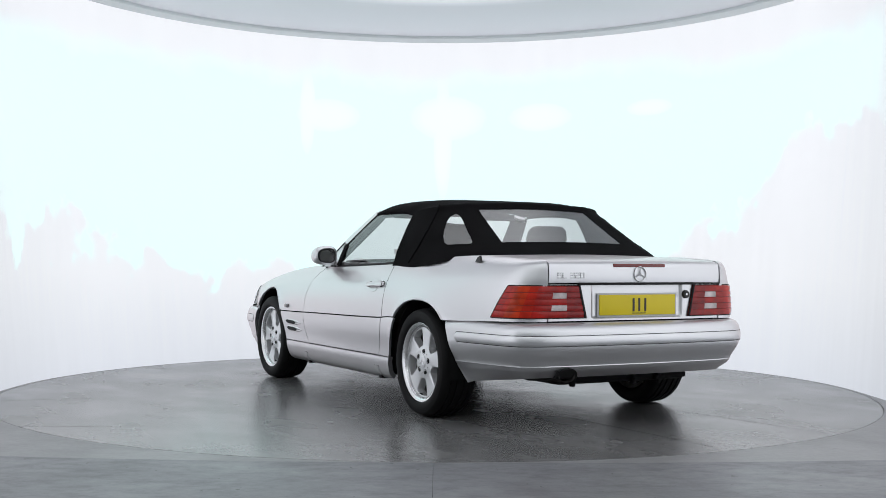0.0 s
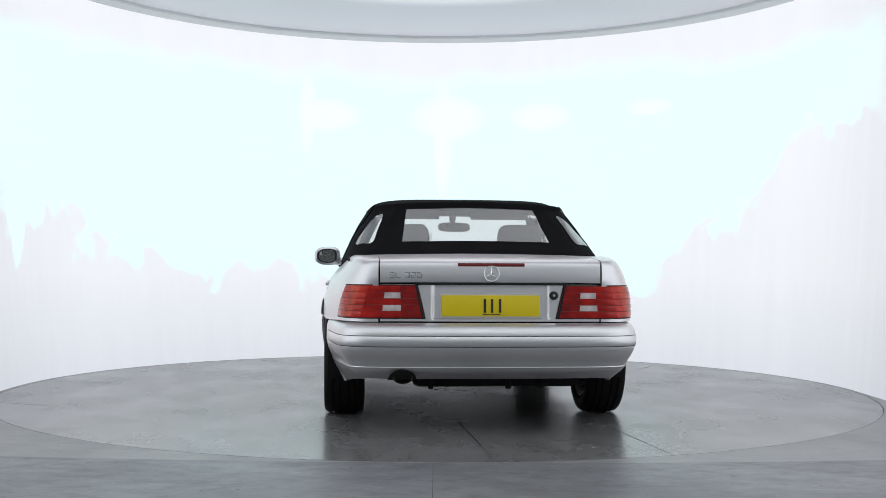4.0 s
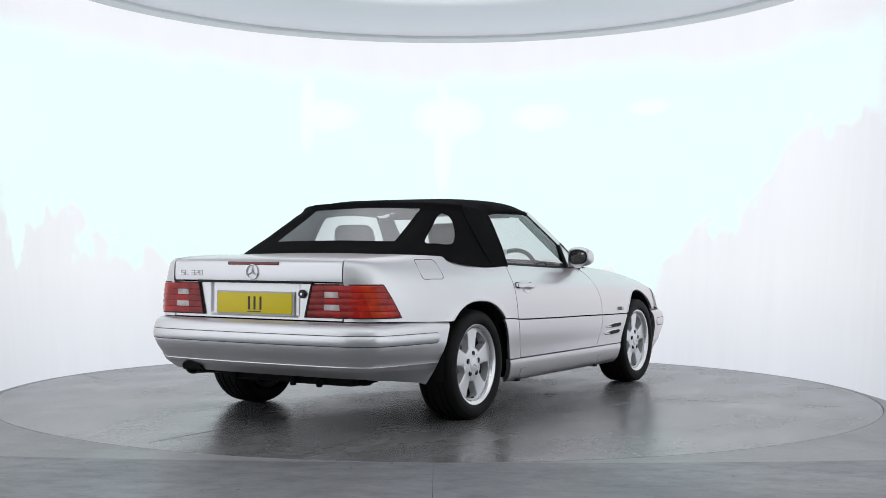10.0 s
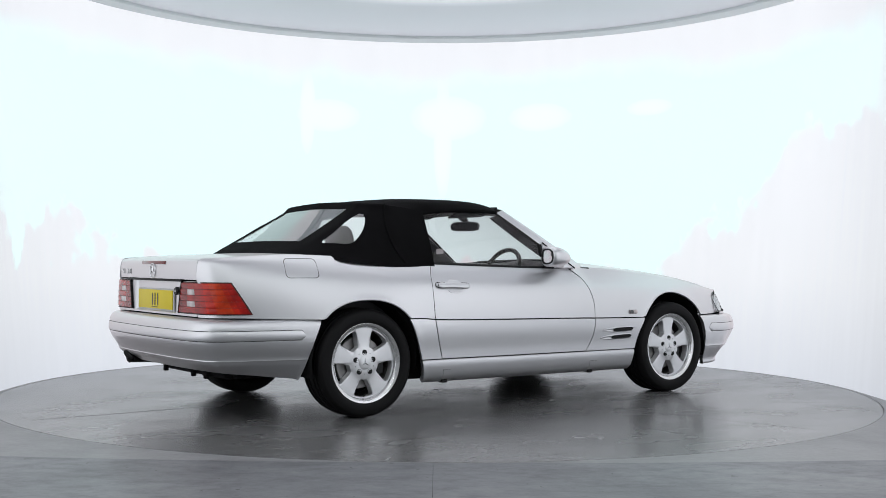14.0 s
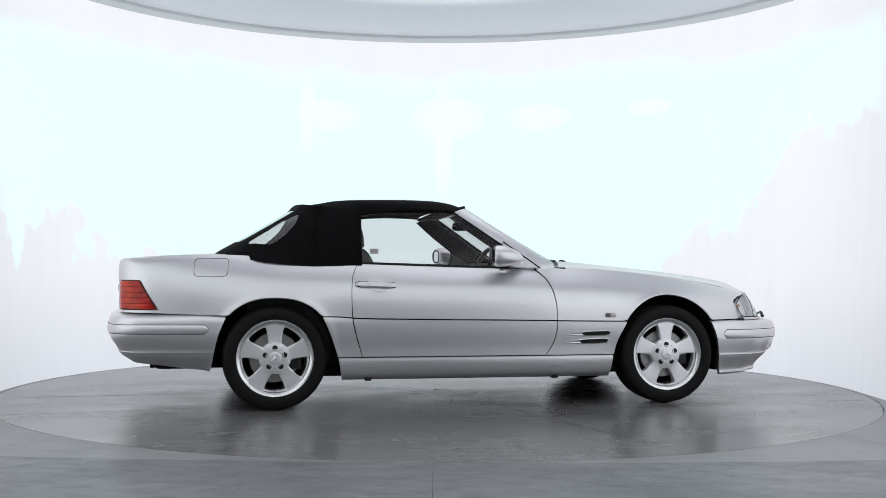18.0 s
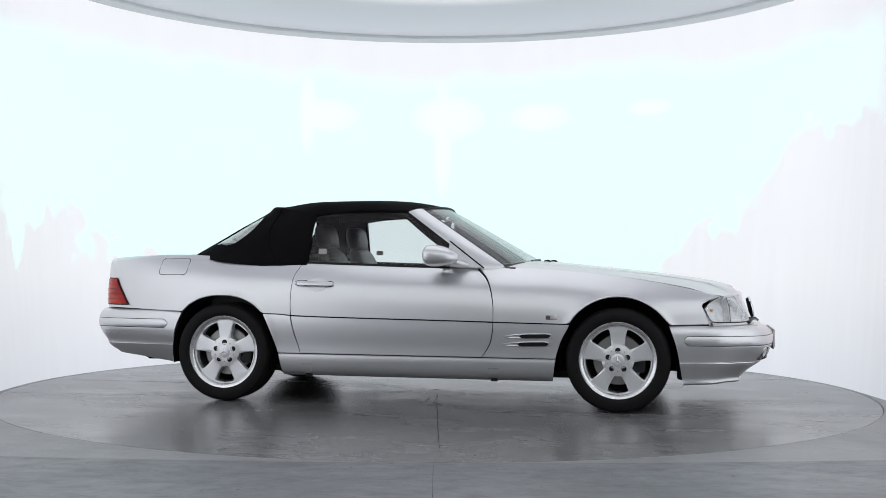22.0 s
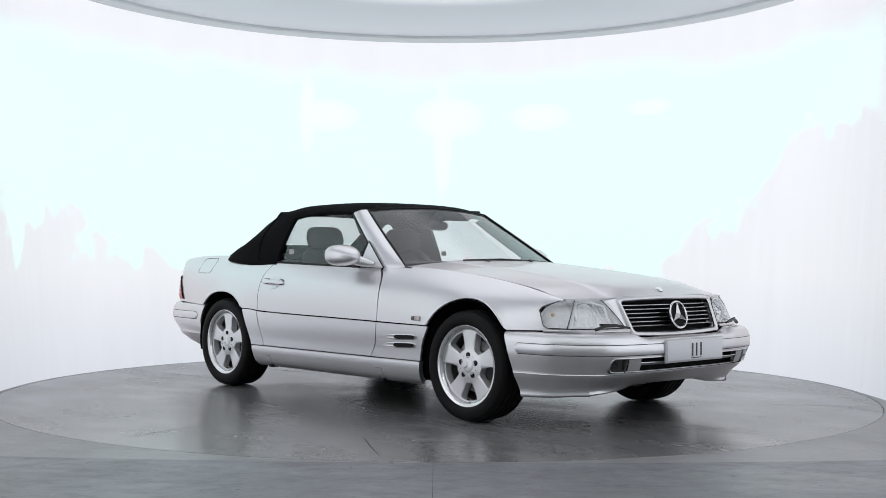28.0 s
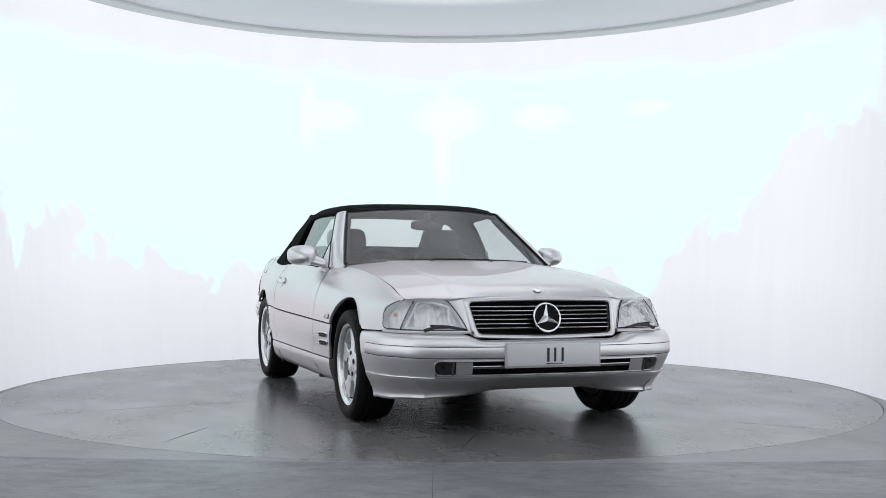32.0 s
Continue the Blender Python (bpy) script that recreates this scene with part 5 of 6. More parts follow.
def mirror(sd):
    """Rounded door mirror with a flat rear face."""
    stations = [(0.088, 0.072, 0.050, 0.0), (0.094, 0.083, 0.061, 0.0), (0.11, 0.090, 0.066, 0.0), (0.14, 0.093, 0.066, 0.0), (0.18, 0.088, 0.060, -0.002),
                (0.22, 0.074, 0.049, -0.006), (0.25, 0.054, 0.036, -0.010), (0.27, 0.032, 0.021, -0.012), (0.278, 0.010, 0.008, -0.013)]
    bm = bmesh.new()
    rows = []
    for x, hy, hz, dz in stations:
        row = []
        for k in range(28):
            a = 2 * math.pi * k / 28
            c, s = math.cos(a), math.sin(a)
            e = 0.72
            y = 0.897 - 0.06 * (x - 0.09) + hy * 1.00 * math.copysign(abs(c) ** e, c)
            z = 0.941 + dz + hz * math.copysign(abs(s) ** e, s) * (1 - 0.10 * c)
            row.append((x - 0.16 * (y - 0.902), y * sd, z))
        rows.append(row)
    vs = grid_faces(bm, rows, close_v=True)
    bm.faces.new(vs[-1])
    case = part("door_mirror", bm, M_PAINT, CAR, "silver door mirror case", angle=50)
    bm = bmesh.new()
    ring = []
    for k in range(28):
        a = 2 * math.pi * k / 28
        c, s = math.cos(a), math.sin(a)
        y = 0.897 + 0.062 * math.copysign(abs(c) ** 0.72, c)
        ring.append((0.089 - 0.16 * (y - 0.902), y * sd, 0.941 + 0.046 * math.copysign(abs(s) ** 0.72, s) * (1 - 0.10 * c)))
    bm.faces.new([bm.verts.new(p) for p in ring])
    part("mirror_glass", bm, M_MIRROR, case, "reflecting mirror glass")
    bm = bmesh.new()
    tube(bm, [(p[0] - 0.001, p[1], p[2]) for p in ring + ring[:1]], 0.006, 6, caps=False)
    part("mirror_frame", bm, M_BLACK, case)
    bm = bmesh.new()
    tube(bm, [(0.325, 0.768 * sd, 0.884), (0.285, 0.786 * sd, 0.890), (0.245, 0.815 * sd, 0.902), (0.20, 0.850 * sd, 0.918)], [0.020, 0.032, 0.040, 0.040], 14, 0.8)
    part("mirror_foot", bm, M_PAINT, case)
    bm = bmesh.new()
    tube(bm, [(0.150, 0.806 * sd, 0.868), (0.215, 0.806 * sd, 0.868)], 0.010, 8, 0.7)
    part("mirror_joint", bm, M_BLACK, case)


glasshouse()


# ---------------------------------------------------------------- cowl and wipers
def cowl():
    bm = bmesh.new()
    rows = []
    for i in range(-16, 17):
        f = i / 16
        a = Vector((0.70 - 0.145 * abs(f) ** 2.2, 0.70 * f, 0.897 - 0.03 * f * f))
        b = screen_point(f * 0.99, 0.02)
        rows.append([a, a.lerp(b, 0.4) - Vector((0, 0, 0.012)), b - Vector((0.01, 0, 0.01))])
    grid_faces(bm, rows)
    part("cowl_panel", bm, M_BLACK, CAR, "black cowl panel under the windscreen", angle=40)
    bm = bmesh.new()
    tube(bm, [(0.665, -0.05, 0.912), (0.655, 0.12, 0.917), (0.63, 0.32, 0.913), (0.61, 0.42, 0.908)], [0.012, 0.009, 0.007, 0.006], 8, 0.7)
    w = part("wiper_arm", bm, M_BLACK, CAR, "single black windscreen wiper arm")
    bm = bmesh.new()
    tube(bm, [(0.668, -0.32, 0.913), (0.682, 0.0, 0.921), (0.645, 0.34, 0.912), (0.605, 0.52, 0.903)], 0.007, 6)
    part("wiper_blade", bm, M_BLACK, w)
    for y in (-0.2, 0.2):
        bm = bmesh.new()
        tube(bm, [(0.78, y, 0.905), (0.765, y, 0.915), (0.745, y, 0.9155), (0.735, y, 0.911)], [0.010, 0.010, 0.008, 0.005], 8, 0.7)
        part("washer_jet", bm, M_BLACK, BONNET, "small black washer jet")
    for sd in (1, -1):
        dark_box("cowl_corner", (0.50, min(sd * 0.60, sd * 0.72), 0.80), (0.62, max(sd * 0.60, sd * 0.72), 0.872), 0.01, M_BLACK)


cowl()


# ---------------------------------------------------------------- front end
def grille_x(y, z):
    return 1.988 + (0.69 - z) * 0.47 + 0.022 * (1 - (y / 0.42) ** 2)


def grille_loop(wt, wb, zt, zb, r, out, n=96):
    """Rounded trapezium in the grille's plane."""
    corners = [(wt, zt), (wb, zb), (-wb, zb), (-wt, zt)]
    pts = []
    for k in range(4):
        c = Vector((*corners[k], 0))
        p, q = Vector((*corners[k - 1], 0)), Vector((*corners[(k + 1) % 4], 0))
        a, b = c + (p - c).normalized() * r, c + (q - c).normalized() * r
        for t in (0, 0.2, 0.4, 0.6, 0.8, 1):
            pts.append(a.lerp(c, t).lerp(c.lerp(b, t), t))
        nxt = Vector((*corners[(k + 1) % 4], 0))
        e = nxt + (c - nxt).normalized() * r
        for t in range(1, 12):
            pts.append(b.lerp(e, t / 12))
    bow = lambda y, z: z - 0.010 * (1 - (y / 0.42) ** 2) * (1 if z < 0.6 else -0.8)
    return [Vector((grille_x(p.x, p.y) + out, p.x, bow(p.x, p.y))) for p in pts]


def grille():
    loops = [grille_loop(0.440, 0.415, 0.716, 0.507, 0.03, -0.03), grille_loop(0.438, 0.411, 0.714, 0.511, 0.03, 0.002), grille_loop(0.430, 0.402, 0.708, 0.517, 0.03, 0.012),
             grille_loop(0.419, 0.391, 0.698, 0.526, 0.028, 0.012), grille_loop(0.411, 0.383, 0.692, 0.532, 0.026, 0.004), grille_loop(0.409, 0.381, 0.690, 0.534, 0.025, -0.03)]
    bm = bmesh.new()
    grid_faces(bm, loops, close_v=True)
    fr = part("grille_frame", bm, M_PAINT, CAR, "silver grille surround", angle=40)
    bm = bmesh.new()
    bm.faces.new([bm.verts.new(p) for p in grille_loop(0.415, 0.387, 0.695, 0.529, 0.02, -0.05)])
    part("grille_backing", bm, M_UNDER, fr, angle=0)
    loop = grille_loop(0.410, 0.382, 0.691, 0.533, 0.025, 0.0)
    bm = bmesh.new()
    tube(bm, loop + loop[:1], 0.0045, 6, caps=False)
    part("grille_rim", bm, M_SEAL, fr, "thin black grille rim")
    for k in range(6):
        z = 0.555 + 0.0222 * k
        half = 0.383 + (0.411 - 0.383) * (z - 0.533) / 0.158 - 0.003
        bm = bmesh.new()
        rows = []
        for i in range(-16, 17):
            y = half * i / 16
            x = grille_x(y, z) - 0.012
            rows.append([(x - 0.035, y, z + 0.006), (x - 0.002, y, z + 0.0055), (x, y, z + 0.003), (x - 0.001, y, z - 0.001), (x - 0.035, y, z - 0.003)])
        grid_faces(bm, rows, close_v=True)
        sl = part("grille_slat", bm, M_BLACK, fr, "black grille slat with a bright edge")
        bm = bmesh.new()
        tube(bm, [(grille_x(half * i / 16, z) - 0.0115, half * i / 16, z + 0.0035) for i in range(-16, 17)], 0.0016, 6)
        part("slat_edge", bm, M_CHROME, fr)
    # emblem: plain ring and star
    c = Vector((2.082, 0, 0.614))
    tilt = pose(c.x, c.y, c.z, 0, -14, 0) @ pose(0, 0, 0, 0, 0, -90)
    bm = bmesh.new()
    ring = [(0.0745 * math.cos(2 * math.pi * k / 48), 0, 0.0745 * math.sin(2 * math.pi * k / 48)) for k in range(48)]
    tube(bm, ring + ring[:1], 0.0058, 10, up=(0, 1, 0), caps=False)
    bmesh.ops.transform(bm, matrix=tilt, verts=bm.verts)
    em = part("grille_emblem", bm, M_CHROME, CAR, "chrome ring emblem on the grille")
    bm = star_mesh(0.073, 0.016, 0.0195)
    bmesh.ops.transform(bm, matrix=tilt, verts=bm.verts)
    part("emblem_star", bm, M_CHROME, em, angle=5)
    bm = bmesh.new()
    lathe(bm, [(0.0005, -0.004), (0.066, -0.004), (0.070, -0.008), (0.066, -0.02), (0.0005, -0.02)], 40, "y")
    bmesh.ops.transform(bm, matrix=tilt, verts=bm.verts)
    part("emblem_mount", bm, M_UNDER, em)
    bm = bmesh.new()
    lathe(bm, [(0.0005, 0.006), (0.02, 0.005), (0.026, 0.0)], 24, "z", (0, 0, 0))
    bmesh.ops.transform(bm, matrix=pose(1.945, 0, 0.7535, 0, 22, 0), verts=bm.verts)
    part("bonnet_badge", bm, M_CHROME, BONNET, "small round chrome bonnet badge")


grille()


def lamp_lines(n):
    top = spline([(1.764, 0.804, 0.630), (1.792, 0.784, 0.667), (1.848, 0.735, 0.698), (1.896, 0.650, 0.706), (1.937, 0.530, 0.704), (1.974, 0.482, 0.655), (2.022, 0.449, 0.588), (2.045, 0.434, 0.551)], n)
    low = spline([(1.764, 0.804, 0.630), (1.780, 0.811, 0.595), (1.808, 0.815, 0.556), (1.880, 0.780, 0.551), (1.964, 0.712, 0.549), (2.014, 0.607, 0.549), (2.037, 0.500, 0.550), (2.045, 0.434, 0.551)], n)
    return top, low


def lamp_lens():
    """Ribbed clear lamp glass: mostly clear, with white scatter mixed in to brighten it."""
    m = pane("ribbed_lamp_glass", (0.95, 0.96, 0.97), 1.2)
    nt = m.node_tree
    out = nt.nodes["Material Output"]
    clear = out.inputs[0].links[0].from_socket
    milk = nt.nodes.new("ShaderNodeBsdfTranslucent")
    milk.inputs[0].default_value = (0.96, 0.965, 0.97, 1)
    haze = nt.nodes.new("ShaderNodeBsdfDiffuse")
    haze.inputs[0].default_value = (0.93, 0.935, 0.94, 1)
    both = nt.nodes.new("ShaderNodeMixShader")
    both.inputs[0].default_value = 0.6
    wire(m, milk.outputs[0], both.inputs[1])
    wire(m, haze.outputs[0], both.inputs[2])
    mix = nt.nodes.new("ShaderNodeMixShader")
    cloudy = noisy(m, coords(m, (1, 1, 1.6)), 9, 2, 0.5)
    wire(m, span(m, cloudy, 0.35, 0.65, 0.12, 0.25), mix.inputs[0])
    wire(m, clear, mix.inputs[1])
    wire(m, both.outputs[0], mix.inputs[2])
    wire(m, mix.outputs[0], out.inputs[0])
    return m


M_LENS = lamp_lens()


def headlamp(sd):
    n = 31
    top, low = lamp_lines(n)
    nrm = Vector((0.76, 0.50, 0.42)).normalized()

    def skin(out, shrink=0.0, m=10):
        rows = []
        mid = Vector((1.918, 0.660, 0.62))
        for a, b in zip(top, low):
            row = []
            for j in range(m + 1):
                t = j / m
                p = b.lerp(a, t)
                w = (a - b).length
                p = p + nrm * (0.012 * math.sin(math.pi * t) * min(1, w / 0.1) + out)
                p = p.lerp(mid + nrm * out, shrink)
                row.append((p.x, p.y * sd, p.z))
            rows.append(row)
        return rows
    bm = bmesh.new()
    grid_faces(bm, skin(0.004))
    lens = part("headlamp", bm, M_LENS, CAR, "clear glass headlamp", angle=50)
    lens.visible_shadow = False
    bm = bmesh.new()
    back, front = skin(-0.045, 0.10), skin(0.0)
    vs = grid_faces(bm, back)
    loop = lambda r: [row[0] for row in r] + [row[-1] for row in r[::-1]]
    grid_faces(bm, [loop(back), loop(front)], close_v=True)
    bmesh.ops.remove_doubles(bm, verts=bm.verts, dist=0.0008)
    part("lamp_housing", bm, M_LAMPIN, lens, "bright faceted lamp reflector", angle=25)
    # wall between indicator and main beam
    bm = bmesh.new()
    i = 11
    a, b = top[i], low[i]
    q = [b - nrm * 0.058, b + nrm * 0.002, b.lerp(a, 0.5) + nrm * 0.01, a + nrm * 0.002, a - nrm * 0.058]
    f = [bm.verts.new((p.x, p.y * sd, p.z)) for p in q]
    f2 = [bm.verts.new((p.x + 0.004, (p.y - 0.006) * sd, p.z)) for p in q]
    bm.faces.new(f)
    bm.faces.new(f2[::-1])
    for k in range(5):
        bm.faces.new([f[k], f[(k + 1) % 5], f2[(k + 1) % 5], f2[k]])
    part("lamp_divider", bm, M_BRIGHT, lens)
    # dark line on the glass over the divider, pale frame round the main beam
    bm = bmesh.new()
    edge = [b.lerp(a, k / 6) + nrm * (0.012 * math.sin(math.pi * k / 6) + 0.005) for k in range(7)]
    tube(bm, [(p.x, p.y * sd, p.z) for p in edge], 0.0022, 6)
    part("divider_line", bm, M_SEAL, lens)
    inner = []
    for k, t in ((i + 1, 0.08), (i + 1, 0.5), (i + 1, 0.9), (i + 5, 0.9), (i + 10, 0.9), (i + 12, 0.5), (i + 14, 0.1), (i + 7, 0.07)):
        p = low[k].lerp(top[k], t) - nrm * 0.006
        inner.append((p.x, p.y * sd, p.z))
    bm = bmesh.new()
    tube(bm, inner + inner[:1], 0.007, 6, 0.5, up=(0.8, 0.52 * sd, 0.28), caps=False)
    part("beam_frame", bm, M_FRAMEPALE, lens, "pale frame round the main beam")
    for name, c, r, mat in (("main_reflector", Vector((1.938, 0.625, 0.623)), 0.058, M_CHROME), ("fog_reflector", Vector((1.985, 0.53, 0.600)), 0.036, M_CHROME), ("indicator_bulb", Vector((1.84, 0.755, 0.622)), 0.010, M_BULB)):
        bm = bmesh.new()
        prof = [(r * 0.16, -0.030), (r * 0.5, -0.024), (r * 0.85, -0.008), (r, 0.008), (r * 1.04, 0.008)] if mat is M_CHROME else [(0.0005, r), (r * 0.7, r * 0.7), (r, 0), (r * 0.6, -r)]
        lathe(bm, prof, 28, "x")
        bmesh.ops.transform(bm, matrix=pose(c.x - 0.03, c.y * sd, c.z, 0, 0, 8 * sd), verts=bm.verts)
        part(name, bm, mat, lens, angle=40)
    bm = bmesh.new()
    path = [Vector(p) for p in loop(skin(0.003))]
    keep = [path[0]]
    for p in path[1:]:
        if (p - keep[-1]).length > 0.004:
            keep.append(p)
    tube(bm, keep + keep[:1], 0.0026, 6, up=(0.8, 0.52 * sd, 0.28), caps=False)
    part("lamp_gasket", bm, M_SEAL, lens, "black rubber lamp surround")
    # silver strip under the lamp
    rows = []
    for p in spline([(1.812, 0.824, 0), (1.886, 0.788, 0), (1.972, 0.719, 0), (2.026, 0.614, 0), (2.055, 0.502, 0), (2.068, 0.42, 0)], 20):
        rows.append([(p.x - 0.02, (p.y - 0.012) * sd, 0.533), (p.x + 0.004, (p.y + 0.002) * sd, 0.533), (p.x + 0.005, (p.y + 0.003) * sd, 0.541), (p.x - 0.002, (p.y - 0.001) * sd, 0.547), (p.x - 0.02, (p.y - 0.012) * sd, 0.548)])
    bm = bmesh.new()
    grid_faces(bm, rows, close_v=True)
    part("lamp_trim", bm, M_PAINT, CAR, "silver strip under the headlamp")
    # headlamp wiper
    bm = bmesh.new()
    tube(bm, [(2.095, 0.47 * sd, 0.556), (2.075, 0.545 * sd, 0.568), (2.05, 0.615 * sd, 0.566), (2.03, 0.665 * sd, 0.548)], [0.006, 0.009, 0.010, 0.012], 8, 0.8)
    wp = part("headlamp_wiper", bm, M_BLACK, CAR, "black headlamp wiper")
    bm = bmesh.new()
    tube(bm, [(2.095, 0.455 * sd, 0.554), (2.075, 0.545 * sd, 0.572), (2.035, 0.635 * sd, 0.575)], 0.006, 6)
    part("wiper_rubber", bm, M_SEAL, wp)


def nose_panel(sd):
    """Painted sheet between lamp and grille."""
    lamp = spline([(1.938, 0.538, 0.708), (1.972, 0.492, 0.660), (2.018, 0.458, 0.59), (2.042, 0.444, 0.54)], 12)
    rows = []
    for i, p in enumerate(lamp):
        t = i / 11
        q = Vector((grille_x(0.42, 0.712 - 0.19 * t) - 0.004, 0.432 - 0.025 * t, 0.712 - 0.19 * t))
        rows.append([(r.x, r.y * sd, r.z) for r in (p - Vector((0.012, 0, 0)), p.lerp(q, 0.35), p.lerp(q, 0.7), q)])
    bm = bmesh.new()
    grid_faces(bm, rows)
    part("nose_panel", bm, M_PAINT, CAR, "silver panel between headlamp and grille", angle=50)


for sd in (1, -1):
    nose_panel(sd)
M_LAMPIN = material("lamp_reflector", (0.96, 0.965, 0.97), 0.28, 0.15)
_v = node(M_LAMPIN, "ShaderNodeTexWave", Scale=9.0, Distortion=5.0)
_v.bands_direction = "Y"
wire(M_LAMPIN, coords(M_LAMPIN), _v.inputs["Vector"])
bump(M_LAMPIN, _v.outputs["Fac"], 0.45, 0.012)
M_FRAMEPALE = material("pale_lamp_frame", (0.93, 0.935, 0.95), 0.3, 0.0)
M_BULB = material("amber_bulb", (0.72, 0.36, 0.16), 0.2)
for sd in (1, -1):
    headlamp(sd)


def front_intake():
    """Slot in the front bumper: dark duct, slat, fog lamps."""
    h = FRONT_BAR.s_at_y(0.645)
    n = 50
    def line(off, z, lim=1.0):
        out = []
        for i in range(n + 1):
            s = (-h + 2 * h * i / n) * lim
            p, nn = FRONT_BAR.at(abs(s))
            q = p + nn * off
            out.append(Vector((q.x, math.copysign(q.y, s), z)))
        return out
    bm = bmesh.new()
    grid_faces(bm, [line(-0.03, 0.321), line(-0.10, 0.321), line(-0.10, 0.402), line(-0.002, 0.402)])
    part("intake_duct", bm, M_UNDER, FRONT_BUMPER, "dark air intake in the bumper", angle=30)
    bm = bmesh.new()
    rows = [[a, b, c, d] for a, b, c, d in zip(line(-0.028, 0.374, 0.80), line(-0.022, 0.370, 0.80), line(-0.024, 0.358, 0.80), line(-0.05, 0.364, 0.80))]
    grid_faces(bm, rows, close_v=True)
    part("intake_slat", bm, M_DARKSILVER, FRONT_BUMPER, "grey slat across the intake", angle=30)
    bm = bmesh.new()
    tube(bm, [p + Vector((0.004, 0, 0.0)) for p in line(-0.021, 0.371, 0.80)], 0.003, 6)
    part("slat_edge", bm, M_BRIGHT, FRONT_BUMPER, "bright edge of the intake slat")
    # painted lip round the slot, with rounded ends, and the corners it leaves
    zl, zh, r = 0.323, 0.400, 0.032
    loop = [skin_point(FRONT_BAR, FRONT_SECTION, s, zl, 0.001) for s in np.linspace(-h + r, h - r, 60)]
    ends = {}
    for sg in (1, -1):
        for zc, a0 in ((zl + r, -90), (zh - r, 0)):
            ends[sg, a0] = [skin_point(FRONT_BAR, FRONT_SECTION, sg * (h - r + r * math.cos(radians(a0 + 90 * k / 6))), zc + r * math.sin(radians(a0 + 90 * k / 6)), 0.001) for k in range(7)]
            corner = skin_point(FRONT_BAR, FRONT_SECTION, sg * (h + 0.002), zl - 0.002 if a0 else zh + 0.002, 0.0006)
            bm = bmesh.new()
            cv = bm.verts.new(corner)
            av = [bm.verts.new(p) for p in ends[sg, a0]]
            for k in range(6):
                bm.faces.new([cv, av[k], av[k + 1]])
            part("slot_corner", bm, M_PAINT, FRONT_BUMPER)
    loop += ends[1, -90] + ends[1, 0]
    loop += [skin_point(FRONT_BAR, FRONT_SECTION, s, zh, 0.001) for s in np.linspace(h - r, -h + r, 60)]
    loop += ends[-1, 0][::-1] + ends[-1, -90][::-1]
    keep = [loop[0]]
    for p in loop[1:]:
        if (p - keep[-1]).length > 0.002:
            keep.append(p)
    bm = bmesh.new()
    tube(bm, keep + keep[:1], 0.0042, 6, up=(1, 0.01, 0.02), caps=False)
    part("intake_lip", bm, M_PAINT, FRONT_BUMPER, "rounded painted lip of the air intake")
    for sd in (1, -1):
        for y0, y1, name, mat in ((0.555, 0.640, "fog_lamp", M_SMOKE), (0.45, 0.535, "intake_blade", M_BLADE)):
            s0, s1 = FRONT_BAR.s_at_y(y0), FRONT_BAR.s_at_y(y1)
            rows = []
            for i in range(9):
                p, nn = FRONT_BAR.at(s0 + (s1 - s0) * i / 8)
                rows.append([((p + nn * o).x, (p + nn * o).y * sd, z) for o, z in ((-0.027, 0.329), (-0.016, 0.360), (-0.008, 0.394))])
            bm = bmesh.new()
            grid_faces(bm, rows)
            fl = part(name, bm, mat, FRONT_BUMPER, "clear fog lamp in the bumper" if name == "fog_lamp" else "", angle=60)
            if name == "fog_lamp":
                c = FRONT_BAR.at((s0 + s1) / 2)[0]
                bm = bmesh.new()
                lathe(bm, [(0.004, -0.02), (0.014, -0.016), (0.022, -0.004), (0.024, 0.0)], 24, "x")
                bmesh.ops.transform(bm, matrix=pose(c.x - 0.045, c.y * sd, 0.362, 0, 0, 28 * sd), verts=bm.verts)
                part("fog_reflector", bm, M_DARKSILVER, fl)
                rows = []
                for i in range(7):
                    p, nn = FRONT_BAR.at(s1 + 0.004 - (s1 - s0 + 0.03) * i / 6)
                    rows.append([((p + nn * -0.075).x, (p + nn * -0.075).y * sd, z) for z in (0.324, 0.362, 0.398)])
                bm = bmesh.new()
                grid_faces(bm, rows)
                part("fog_housing", bm, M_DARKSILVER, fl)
        s = FRONT_BAR.s_at_y(0.545)
        p, nn = FRONT_BAR.at(s)
        bm = bmesh.new()
        tube(bm, [((p + nn * -0.03).x, p.y * sd, 0.324), ((p + nn * -0.02).x, p.y * sd, 0.362), ((p + nn * -0.008).x, p.y * sd, 0.399)], 0.005, 6)
        part("intake_post", bm, M_DARKSILVER, FRONT_BUMPER)


M_DARKSILVER = material("dark_grey_metal", (0.10, 0.102, 0.105), 0.4, 0.5)
M_BLADE = material("grey_blade", (0.34, 0.345, 0.35), 0.45, 0.3)
M_SMOKE = pane("smoked_fog_glass", (0.6, 0.6, 0.61), 1.0, 3.0)
front_intake()


